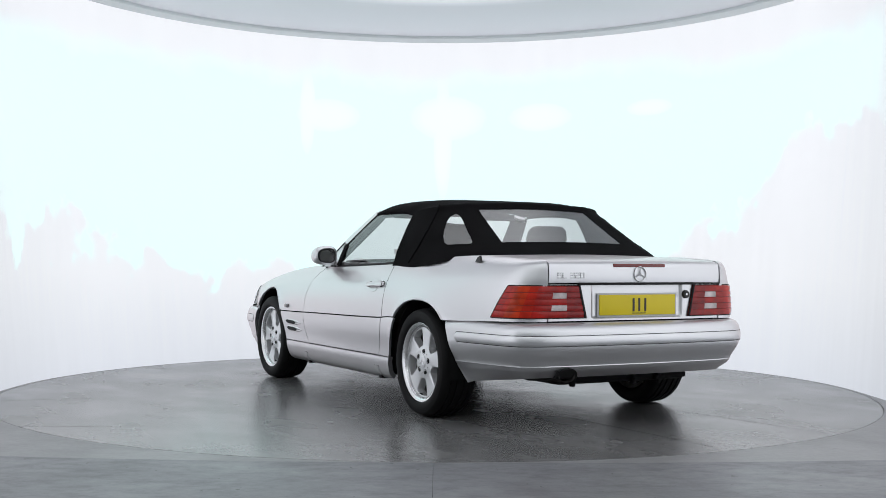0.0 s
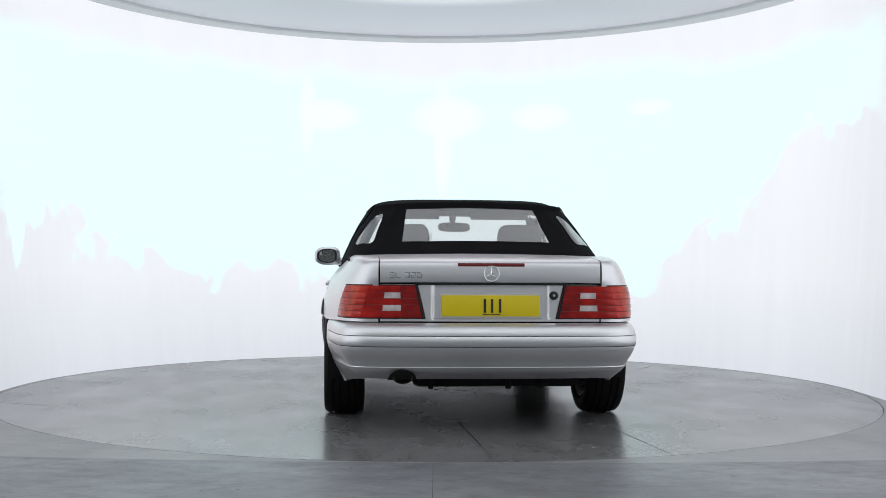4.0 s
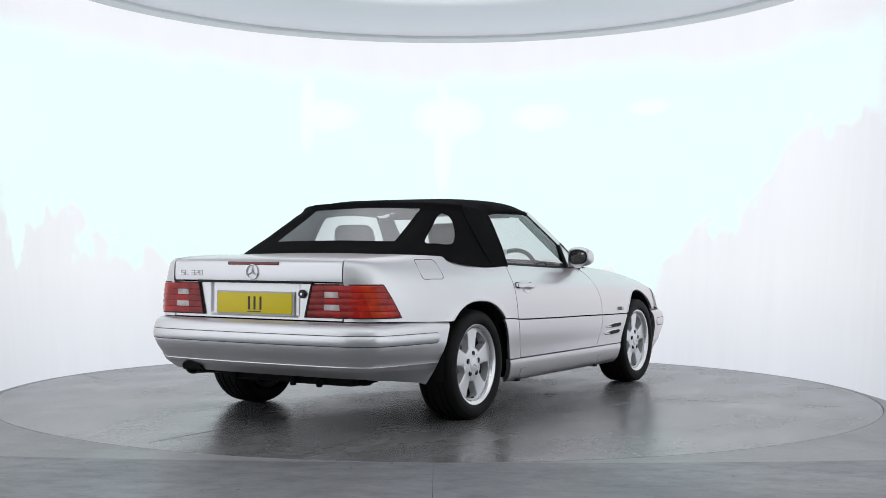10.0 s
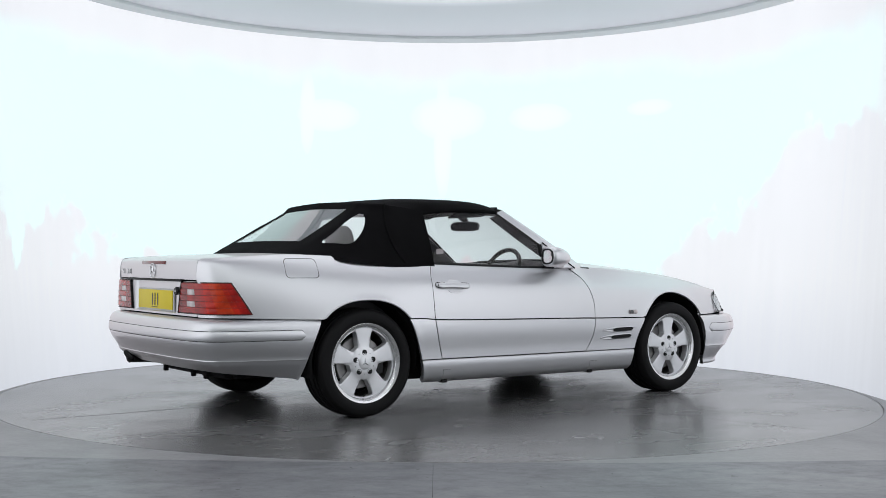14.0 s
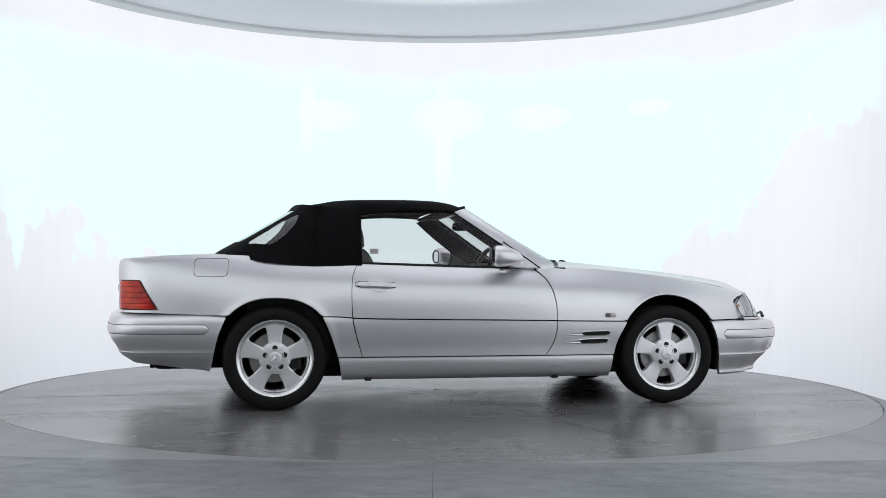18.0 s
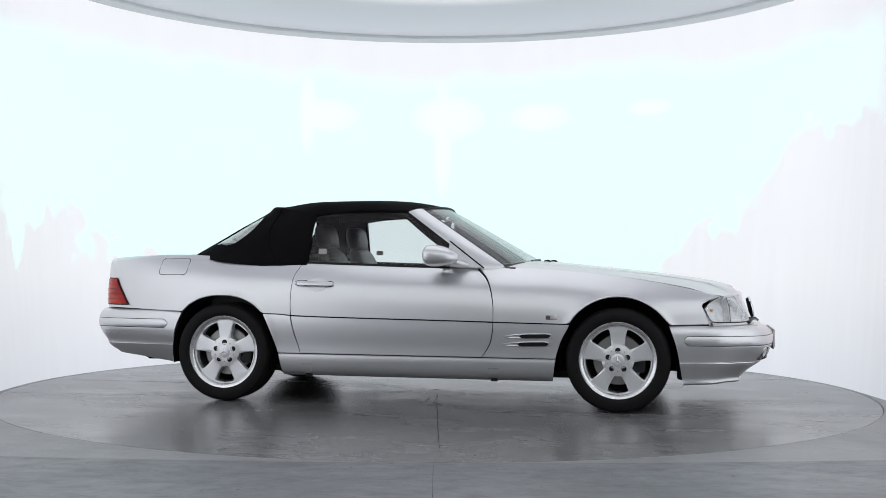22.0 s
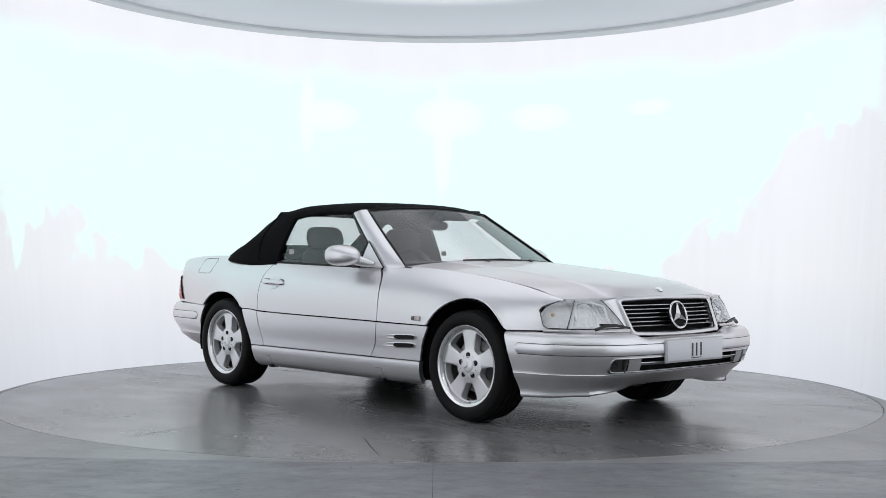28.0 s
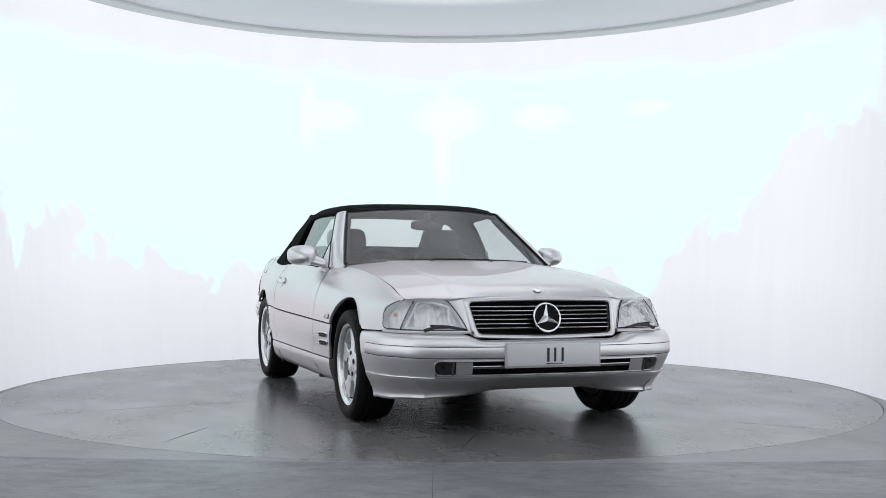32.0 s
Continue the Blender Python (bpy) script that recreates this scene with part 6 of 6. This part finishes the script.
# ---------------------------------------------------------------- number plates: plain bars stand for the characters
def plate(name, x, z, facing, mat, label, y=0.0):
    """facing 1 looks forward, -1 back."""
    bm = bmesh.new()
    box(bm, (x - 0.004, -0.26, z - 0.0555), (x + 0.004, 0.26, z + 0.0555), 0.003, 2)
    ob = part(name, bm, mat, CAR, label)
    bm = bmesh.new()
    back = sorted((x - facing * 0.002, x - facing * 0.012))
    box(bm, (back[0], -0.271, z - 0.066), (back[1], 0.271, z + 0.064), 0.004, 2)
    part("plate_holder", bm, M_PLATEFRAME, ob)
    f = x + facing * 0.0045
    for y0, y1, z0, z1 in ((-0.054, -0.042, -0.036, 0.036), (-0.012, 0.0, -0.036, 0.036), (0.026, 0.039, -0.036, 0.036), (-0.05, 0.045, -0.0475, -0.0435)):
        bm = bmesh.new()
        ys = sorted((y0 * -facing, y1 * -facing))
        box(bm, (f - 0.0015, ys[0], z + z0), (f + 0.0015, ys[1], z + z1))
        part("plate_bar", bm, M_INK, ob, "dark printed bar", angle=0)
    ob.location.y = y
    return ob


M_PLATEFRAME = material("grey_plate_frame", (0.5, 0.5, 0.51), 0.4)
plate("rear_number_plate", -2.188, 0.674, -1, M_YELLOW, "yellow rear number plate with dark bars")
plate("front_number_plate", 2.2085, 0.428, 1, M_PLATEWHITE, "white front number plate with dark bars", -0.018)


# ---------------------------------------------------------------- tail lamps and fittings of the tail
def tail_lamp(sd):
    def p(f, z, out):
        q = (z - 0.612) / 0.165
        a = s_of_tail(0.356 + 0.036 * q)
        b = s_of_x(-1.962 - 0.105 * q)
        s = a + (b - a) * f
        c = body(s, v_of(s, z), out)
        return (c.x, c.y * sd, c.z)
    bm = bmesh.new()
    rows = [[p(-0.018 + 1.036 * i / 30, 0.607 + 0.175 * j / 8, 0.004) for j in range(9)] for i in range(31)]
    vs = grid_faces(bm, rows)
    lamp = part("tail_lamp", bm, M_LAMPRED, CAR, "red and amber ribbed tail lamp with two clear panels", angle=50)
    edge = [p(-0.018 + 1.036 * i / 30, 0.607, 0.004) for i in range(31)] + [p(1.018, 0.607 + 0.175 * j / 8, 0.004) for j in range(1, 9)]
    edge += [p(1.018 - 1.036 * i / 30, 0.782, 0.004) for i in range(1, 31)] + [p(-0.018, 0.782 - 0.175 * j / 8, 0.004) for j in range(1, 8)]
    bm = bmesh.new()
    tube(bm, edge + edge[:1], 0.0022, 6, up=(0.3, 0.2, 1), caps=False)
    part("lamp_gasket", bm, M_SEAL, lamp, "thin black lamp surround")
    bm = bmesh.new()
    tube(bm, [p(0.004, 0.61 + 0.17 * j / 8, 0.007) for j in range(9)], 0.006, 6)
    part("lamp_edge", bm, M_SEAL, lamp)
    ribs = 5
    zs = []
    for r in range(ribs):
        zs.append((0.612 + 0.165 * r / ribs, 0.612 + 0.165 * (r + 1) / ribs))
    zones = [(0.0, 0.20, M_RED_DARK), (0.20, 0.38, None), (0.38, 0.58, M_RED), (0.58, 0.69, M_AMBERRED), (0.69, 0.85, M_ORANGE), (0.85, 0.91, M_AMBERRED), (0.91, 1.0, M_RED)]
    for r, (z0, z1) in enumerate(zs):
        for f0, f1, mat in zones:
            name = "lens_rib"
            if mat is None:
                mat = M_CLEARLENS if r in (1, 3) else M_RED
            bm = bmesh.new()
            n = max(2, int((f1 - f0) * 26))
            rows = []
            for i in range(n + 1):
                f = f0 + (f1 - f0) * i / n
                rows.append([p(f, z0 + (z1 - z0) * t, 0.006 + o) for t, o in ((-0.02, -0.001), (0.03, 0.0012), (0.3, 0.003), (0.6, 0.004), (0.9, 0.0045), (0.98, 0.002), (1.01, -0.001))])
            grid_faces(bm, rows)
            part("clear_lens" if mat is M_CLEARLENS else name, bm, mat, lamp, angle=40)
        if r:
            bm = bmesh.new()
            tube(bm, [p(i / 30, z0, 0.0075) for i in range(31)], 0.0018, 6)
            part("rib_joint", bm, M_LAMPRED, lamp, "dark groove between the ribs")


for sd in (1, -1):
    tail_lamp(sd)


def bar(parent, name, lo, hi, mat, bevel=0.002, label=""):
    bm = bmesh.new()
    box(bm, lo, hi, bevel, 2)
    return part(name, bm, mat, parent, label)


def tail_fittings():
    bar(LID, "high_brake_lamp", (-2.2045, -0.176, 0.880), (-2.18, 0.176, 0.899), M_BRAKE, 0.004, "long dark red high brake lamp")
    bar(LID, "lid_lower_trim", (-2.2, -0.40, 0.783), (-2.178, 0.40, 0.7965), M_SEAL, 0.003, "black strip under the boot lid")
    # round emblem
    c = Vector((-2.2065, 0, 0.842))
    face = pose(c.x, c.y, c.z, 0, 0, 90)
    bm = bmesh.new()
    ring = [(0.040 * math.cos(2 * math.pi * k / 40), 0, 0.040 * math.sin(2 * math.pi * k / 40)) for k in range(40)]
    tube(bm, ring + ring[:1], 0.0032, 8, up=(0, 1, 0), caps=False)
    bmesh.ops.transform(bm, matrix=face, verts=bm.verts)
    em = part("boot_emblem", bm, M_CHROME, LID, "chrome ring emblem")
    bm = star_mesh(0.039, 0.007, 0.0065)
    bmesh.ops.transform(bm, matrix=face, verts=bm.verts)
    part("emblem_star", bm, M_CHROME, em, angle=5)
    # chrome model lettering, built as strokes on a 2 x 4 raster
    strokes = {"a": (0, 4, 2, 4), "b": (0, 2, 0, 4), "c": (0, 2, 2, 2), "d": (2, 0, 2, 2), "e": (0, 0, 2, 0), "f": (2, 2, 2, 4), "g": (0, 0, 0, 2)}
    y = 0.530
    for glyph in ("abcde", "bge", "", "afcde", "afcge", "abgedf"):
        for k in glyph:
            x0, z0, x1, z1 = strokes[k]
            u = 0.0105
            ya, yb = y - x0 * u, y - x1 * u
            bow = 0.018 * (abs(y) / 0.582) ** 2.2
            bar(LID, "letter_stroke", (-2.2065 + bow, min(ya, yb) - 0.0022, 0.822 + z0 * 0.0065 - 0.0022), (-2.2 + bow, max(ya, yb) + 0.0022, 0.822 + z1 * 0.0065 + 0.0022), M_LETTER, 0.0008)
        y -= 0.031 if glyph else 0.018
    # lock
    bm = bmesh.new()
    lathe(bm, [(0.0005, -0.006), (0.009, -0.006), (0.011, -0.009), (0.019, -0.008), (0.023, -0.002), (0.023, 0.01)], 28, "x", (-2.196, -0.332, 0.729))
    lk = part("boot_lock", bm, M_BLACK, TAIL, "black round boot lock")
    bm = bmesh.new()
    lathe(bm, [(0.0005, -0.0085), (0.007, -0.008), (0.008, -0.004)], 20, "x", (-2.196, -0.332, 0.729))
    part("lock_barrel", bm, M_BRIGHT, lk)
    # exhaust: oval pipe end under a black cut-out in the bumper
    sx = REAR_BAR.s_at_y(0.462)

    def arch(k, out):
        row = []
        for i in range(25):
            a = math.pi * i / 24
            z = 0.284 + 0.058 * k * math.sin(a)
            q = skin_point(REAR_BAR, REAR_SECTION, sx, z, out)
            row.append((q.x, 0.462 + 0.075 * k * math.cos(a), z))
        return row
    bm = bmesh.new()
    grid_faces(bm, [arch(1.0, 0.0), arch(0.99, 0.004), arch(0.94, 0.005), arch(0.9, 0.003), arch(0.5, 0.003), arch(0.05, 0.003)])
    part("exhaust_cutout", bm, M_SEAL, REAR_BUMPER, "black cut-out for the exhaust in the bumper", angle=40)
    bm = bmesh.new()
    rows = []
    for x, k, dz in ((-1.80, 0.8, -0.03), (-1.95, 0.85, -0.02), (-2.05, 0.95, -0.006), (-2.166, 1.02, 0.0), (-2.172, 1.06, 0.0), (-2.174, 1.0, 0.0), (-2.168, 0.86, 0.0), (-2.09, 0.82, 0.0)):
        rows.append([(x, 0.459 + 0.050 * k * math.cos(2 * math.pi * i / 28), 0.296 + dz + 0.031 * k * math.sin(2 * math.pi * i / 28)) for i in range(28)])
    vs = grid_faces(bm, rows, close_v=True)
    bm.faces.new(vs[-1])
    part("exhaust_pipe", bm, M_SOOT, CAR, "sooty black oval exhaust pipe", angle=40)
    # aerial base on the left rear wing
    bm = bmesh.new()
    a = [(-1.755, 0.744, 0.905), (-1.695, 0.744, 0.905), (-1.720, 0.744, 0.928), (-1.745, 0.744, 0.938)]
    rows = [[(x, y + s, z) for x, y, z in a] for s in (-0.006, 0.006)]
    vs = grid_faces(bm, rows, close_v=True)
    bm.faces.new(vs[0])
    bm.faces.new(vs[1][::-1])
    part("aerial_base", bm, M_BLACK, CAR, "short black aerial base")


tail_fittings()


# ---------------------------------------------------------------- fittings of the flanks
def flank_loop(x0, x1, z0, z1, r, out, n=8):
    pts = []
    for cx, cz, a0 in ((x1 - r, z1 - r, 0), (x0 + r, z1 - r, 90), (x0 + r, z0 + r, 180), (x1 - r, z0 + r, 270)):
        for k in range(n + 1):
            a = radians(a0 + 90 * k / n)
            pts.append(on_side(cx + r * math.cos(a), cz + r * math.sin(a), out))
    return pts


def flank_fittings(sd):
    f = lambda pts: [(p.x, p.y * sd, p.z) for p in pts]
    # door handle: recess bowl, pull bar, lock
    bm = bmesh.new()
    rows = []
    for k, o in ((1.0, 0.0005), (0.97, 0.0026), (0.92, 0.0030), (0.84, 0.0016), (0.6, 0.0008), (0.2, 0.0006)):
        rows.append([on_side(-0.632 + 0.056 * k * math.cos(a) * (1 + 0.25 * abs(math.sin(a))), 0.755 + 0.043 * k * math.copysign(abs(math.sin(a)) ** 0.7, math.sin(a)), o) for a in [2 * math.pi * i / 32 for i in range(32)]])
    vs = grid_faces(bm, [f(r) for r in rows], close_v=True)
    bm.faces.new(vs[-1])
    h = part("door_handle", bm, M_PAINT, CAR, "silver pull handle over a recessed bowl", angle=40)
    def grip(u, out, grow=0.0):
        """Ring of the pull bar at u, 0 to 1 along it: deep ends, a slimmer middle."""
        hz = (0.0175 - 0.0045 * math.sin(math.pi * u) ** 2) * min(1.0, (0.25 + 5 * min(u, 1 - u)) ** 0.5) + grow
        x = -0.772 + 0.252 * u
        rise = 0.020 * math.sin(math.pi * min(1.0, max(0.0, u))) ** 0.4
        z = 0.764 - 0.006 * u
        ring = []
        for k in range(12):
            a = 2 * math.pi * k / 12
            ring.append(on_side(x, z + hz * math.copysign(abs(math.sin(a)) ** 0.6, math.sin(a)), out + rise * 0.55 + (0.006 + rise * 0.3) * math.copysign(abs(math.cos(a)) ** 0.6, math.cos(a))))
        return ring
    bm = bmesh.new()
    vs = grid_faces(bm, [f(grip(i / 20, 0.004)) for i in range(21)], close_v=True)
    bm.faces.new(vs[0][::-1])
    bm.faces.new(vs[-1])
    part("pull_bar", bm, M_PAINT, h, angle=40)
    for u0, u1, name in ((-0.012, 0.30, "handle_mount"), (0.78, 0.992, "handle_mount")):
        bm = bmesh.new()
        loop = []
        for sgn in (1, -1):
            us = [u0 + (u1 - u0) * i / 8 for i in range(9)]
            for u in us if sgn > 0 else us[::-1]:
                loop.append(on_side(-0.772 + 0.252 * u, 0.764 - 0.006 * u + sgn * (0.0180 if 0.05 < u < 0.95 else 0.013), 0.0016))
        bm.faces.new([bm.verts.new(p) for p in f(loop)])
        part(name, bm, M_SEAL, h, "thin dark gasket under the handle end")
    bm = bmesh.new()
    q = [on_side(-0.757 + dx, 0.7635 + dz, 0.0172) for dx, dz in ((-0.007, -0.008), (0.007, -0.008), (0.007, 0.008), (-0.007, 0.008))]
    r = [p + Vector((0, -0.006, 0)) for p in q]
    vs = grid_faces(bm, [f(q), f(r)], close_v=True)
    bm.faces.new(vs[0])
    part("key_lock", bm, M_BLACK, h, "small black key lock", angle=0)
    # side repeater
    bm = bmesh.new()
    rows = [f(flank_loop(0.826, 0.896, 0.556, 0.584, 0.008, 0.003)), f(flank_loop(0.828, 0.894, 0.558, 0.582, 0.008, 0.009)), f(flank_loop(0.836, 0.886, 0.564, 0.576, 0.005, 0.012))]
    vs = grid_faces(bm, rows, close_v=True)
    bm.faces.new(vs[-1])
    rp = part("side_repeater", bm, M_CLEARLENS, CAR, "small clear side indicator", angle=40)
    bm = bmesh.new()
    rows = [f(flank_loop(0.8275, 0.856, 0.558, 0.582, 0.006, 0.008)), f(flank_loop(0.829, 0.855, 0.5595, 0.5805, 0.006, 0.0128))]
    vs = grid_faces(bm, rows, close_v=True)
    bm.faces.new(vs[-1])
    part("repeater_mount", bm, M_SMOKED, rp, "dark rear half of the indicator", angle=40)
    # two cooling slots in the moulding behind the front wheel
    host = CAR_PARTS["front_moulding", sd]
    for z, dx in ((0.453, 0.0), (0.404, -0.012)):
        bm = bmesh.new()
        vs = []
        slot = [(0.575, 0.0), (0.62, 0.008), (0.675, 0.013), (0.76, 0.0145), (0.845, 0.0125), (0.868, 0.003)]
        w = pchip([(a + dx, b) for a, b in slot])
        xs = [0.575 + dx + (0.868 - 0.575) * i / 24 for i in range(25)]
        rows = [f([on_side(x, z + (w(x) + 0.004) * t + 0.03 * (x - 0.7), o) for t, o in ((-1, 0.0), (-0.6, 0.005), (-0.25, 0.002), (0.25, 0.002), (0.6, 0.005), (1, 0.0))]) for x in xs]
        grid_faces(bm, rows)
        sc = part("cooling_slot", bm, M_PAINT, host, "silver scoop with a dark slot", angle=40)
        bm = bmesh.new()
        xs = [0.668 + dx + (0.856 - 0.668) * i / 16 for i in range(17)]
        rows = []
        for x in xs:
            k = math.sqrt(max(0.0, 1 - abs((x - (0.762 + dx)) / 0.0945) ** 6))
            rows.append(f([on_side(x, z + 0.0125 * k * t + 0.03 * (x - 0.7), 0.0058) for t in (-1, 0, 1)]))
        grid_faces(bm, rows)
        part("slot_opening", bm, M_SEAL, sc)
    # parking sticker inside the door glass
    bm = bmesh.new()
    box(bm, (-0.665, 0.722 * sd - 0.001, 0.950), (-0.612, 0.722 * sd + 0.001, 0.983))
    part("window_sticker", bm, M_STICKER, CAR, "pale sticker on the door window", angle=0)


for sd in (1, -1):
    flank_fittings(sd)

# fuel flap on the right rear wing
bm = bmesh.new()
loop = flank_loop(-1.748, -1.546, 0.808, 0.916, 0.024, -0.0008)
tube(bm, [(p.x, -p.y, p.z) for p in loop + loop[:1]], 0.0021, 6, up=(0, 1, 0.3), caps=False)
part("fuel_flap", bm, M_SEAL, CAR, "thin dark gap round the fuel flap")


# ---------------------------------------------------------------- cabin
def cabin():
    for sd in (1, -1):
        bm = bmesh.new()
        a = [(-1.42, 0.70 * sd, 0.90), (-0.9, 0.735 * sd, 0.875), (0.0, 0.745 * sd, 0.845), (0.52, 0.72 * sd, 0.85)]
        rows = [[(x, y, z) for x, y, z in a], [(x, y * 0.97, z - 0.05) for x, y, z in a], [(x, y * 0.96, 0.25) for x, y, z in a]]
        grid_faces(bm, rows)
        part("door_lining", bm, M_DASH, CAR, "dark inner door lining", angle=40)
    dark_box("cabin_floor", (-1.4, -0.70, 0.25), (0.6, 0.70, 0.30), 0.0, M_DASH)
    dark_box("rear_shelf", (-1.50, -0.66, 0.80), (-1.02, 0.66, 0.895), 0.02, M_DASH, label="dark carpeted shelf behind the seats")
    dark_box("bulkhead", (-1.05, -0.66, 0.3), (-0.98, 0.66, 0.86), 0.02, M_DASH)
    # dashboard
    rows = []
    for i in range(-14, 15):
        f = i / 14
        bulge = 0.03 * math.exp(-((f * 0.7 + 0.37) / 0.16) ** 2)
        rows.append([(0.58 - 0.10 * f * f, f * 0.70, 0.885 - 0.02 * f * f), (0.44, f * 0.70, 0.895 + bulge * 0.5), (0.30, f * 0.70, 0.888 + bulge), (0.25, f * 0.70, 0.85 + bulge), (0.27, f * 0.70, 0.70), (0.34, f * 0.70, 0.45)])
    bm = bmesh.new()
    grid_faces(bm, rows)
    part("dashboard", bm, M_DASH, CAR, "dark padded dashboard", angle=40)
    bm = bmesh.new()
    ring = [(0.188 * math.cos(a), 0.188 * math.sin(a), 0) for a in [2 * math.pi * k / 40 for k in range(40)]]
    tube(bm, ring + ring[:1], 0.015, 10, caps=False)
    m = pose(0.12, -0.37, 0.815, 0, -66, 0)
    bmesh.ops.transform(bm, matrix=m, verts=bm.verts)
    sw = part("steering_wheel", bm, M_LEATHER, CAR, "dark leather steering wheel")
    bm = bmesh.new()
    box(bm, (-0.08, -0.075, -0.03), (0.08, 0.075, 0.02), 0.025, 3)
    box(bm, (-0.03, -0.18, -0.02), (0.03, 0.18, 0.0), 0.008, 2)
    bmesh.ops.transform(bm, matrix=m, verts=bm.verts)
    part("airbag_boss", bm, M_DASH, sw)
    for y in (-0.37, 0.37):
        seat(y)
    # inner mirror, turned towards the driver
    m = pose(0.075, -0.015, 1.153, 0, 6, 17)
    bm = bmesh.new()
    rows = []
    for x, hy, hz in ((0.0, 0.116, 0.029), (0.004, 0.124, 0.0345), (0.016, 0.122, 0.033), (0.030, 0.108, 0.026), (0.040, 0.06, 0.016)):
        rows.append([(x, hy * math.copysign(abs(math.cos(a)) ** 0.6, math.cos(a)), hz * math.copysign(abs(math.sin(a)) ** 0.6, math.sin(a))) for a in [2 * math.pi * k / 28 for k in range(28)]])
    vs = grid_faces(bm, rows, close_v=True)
    bm.faces.new(vs[-1])
    bmesh.ops.transform(bm, matrix=m, verts=bm.verts)
    im = part("inner_mirror", bm, M_BLACK, CAR, "black inner rear-view mirror", angle=40)
    bm = bmesh.new()
    bm.faces.new([bm.verts.new(m @ Vector((0.001, 0.112 * math.copysign(abs(math.cos(a)) ** 0.6, math.cos(a)), 0.0265 * math.copysign(abs(math.sin(a)) ** 0.6, math.sin(a))))) for a in [2 * math.pi * k / 28 for k in range(28)]])
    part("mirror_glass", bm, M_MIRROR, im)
    bm = bmesh.new()
    tube(bm, [(0.10, -0.012, 1.165), (0.105, -0.005, 1.185), (0.085, 0, 1.205), (0.055, 0, 1.222)], [0.012, 0.016, 0.022, 0.026], 10)
    part("mirror_stalk", bm, M_BLACK, im)
    for sd in (1, -1):
        bm = bmesh.new()
        m = pose(-0.07, 0.30 * sd, 1.235, 0, -24, 0)
        box(bm, (-0.075, -0.19, -0.008), (0.075, 0.19, 0.008), 0.007, 2, None)
        bmesh.ops.transform(bm, matrix=m, verts=bm.verts)
        part("sun_visor", bm, M_LINING, CAR, "dark folded sun visor")
    # belt towers and folded roll bar
    bm = bmesh.new()
    tube(bm, [(-1.04, -0.60, 0.88), (-1.08, -0.60, 0.93), (-1.09, 0.0, 0.935), (-1.08, 0.60, 0.93), (-1.04, 0.60, 0.88)], 0.026, 10)
    part("roll_bar", bm, M_DASH, CAR, "black folded roll bar")
    for sd in (1, -1):
        bm = bmesh.new()
        tube(bm, [(-0.86, 0.62 * sd, 0.93), (-0.80, 0.625 * sd, 0.90), (-0.70, 0.63 * sd, 0.78)], 0.012, 6, 0.3)
        part("seat_belt", bm, M_BELT, CAR, "grey seat belt webbing")


M_BELT = material("grey_belt_webbing", (0.16, 0.16, 0.16), 0.7)


def cushion(bm, rows_spec, y, n=20, e=0.55):
    """A padded block: rounded sections (x, z, half thickness along x, half width, half thickness along z)."""
    rows = []
    for x, z, hx, hy, hz in rows_spec:
        row = []
        for k in range(n):
            a = 2 * math.pi * k / n
            c, s = math.cos(a), math.sin(a)
            row.append((x + hx * math.copysign(abs(s) ** e, s), y + hy * math.copysign(abs(c) ** e, c), z + hz * math.copysign(abs(s) ** e, s)))
        rows.append(row)
    vs = grid_faces(bm, rows, close_v=True)
    bm.faces.new(vs[0][::-1])
    bm.faces.new(vs[-1])


def seat(y):
    bm = bmesh.new()
    cushion(bm, [(-0.62, 0.42, 0.0, 0.20, 0.04), (-0.58, 0.44, 0.0, 0.24, 0.07), (-0.35, 0.46, 0.0, 0.25, 0.08), (-0.12, 0.48, 0.0, 0.25, 0.08), (-0.08, 0.47, 0.0, 0.22, 0.05)], y)
    st = part("seat", bm, M_LEATHER, CAR, "dark grey leather seat with a tall headrest", angle=50)
    bm = bmesh.new()
    cushion(bm, [(-0.52, 0.46, 0.05, 0.22, 0.0), (-0.545, 0.52, 0.075, 0.255, 0.0), (-0.60, 0.70, 0.075, 0.26, 0.0), (-0.655, 0.86, 0.065, 0.245, 0.0), (-0.69, 0.955, 0.052, 0.205, 0.0), (-0.70, 0.985, 0.03, 0.16, 0.0)], y)
    part("backrest", bm, M_LEATHER, st, angle=50)
    bm = bmesh.new()
    cushion(bm, [(-0.705, 0.985, 0.03, 0.11, 0.0), (-0.71, 1.0, 0.05, 0.14, 0.0), (-0.72, 1.06, 0.055, 0.15, 0.0), (-0.73, 1.115, 0.05, 0.14, 0.0), (-0.735, 1.14, 0.035, 0.115, 0.0), (-0.735, 1.147, 0.018, 0.09, 0.0)], y)
    part("headrest", bm, M_LEATHER, st, angle=50)


cabin()


# ---------------------------------------------------------------- what moves
def turn(t):
    return 23.5187 - 5.9104 * (t - 16)


def motions():
    """The deck turns evenly and carries the car, which stands a little off its axis."""
    deck, car = [], []
    for k in range(65):
        t = k * 0.5
        a = radians(turn(t))
        deck.append((t, pose(0, 0, 0, 0, 0, turn(t))))
        car.append((t, pose(0.0631 * math.cos(a) + 0.1202 * math.sin(a), 0.0631 * math.sin(a) - 0.1202 * math.cos(a), 0.0, 0, 0, turn(t))))
    walk(TABLE, deck)
    walk(CAR, car)


motions()
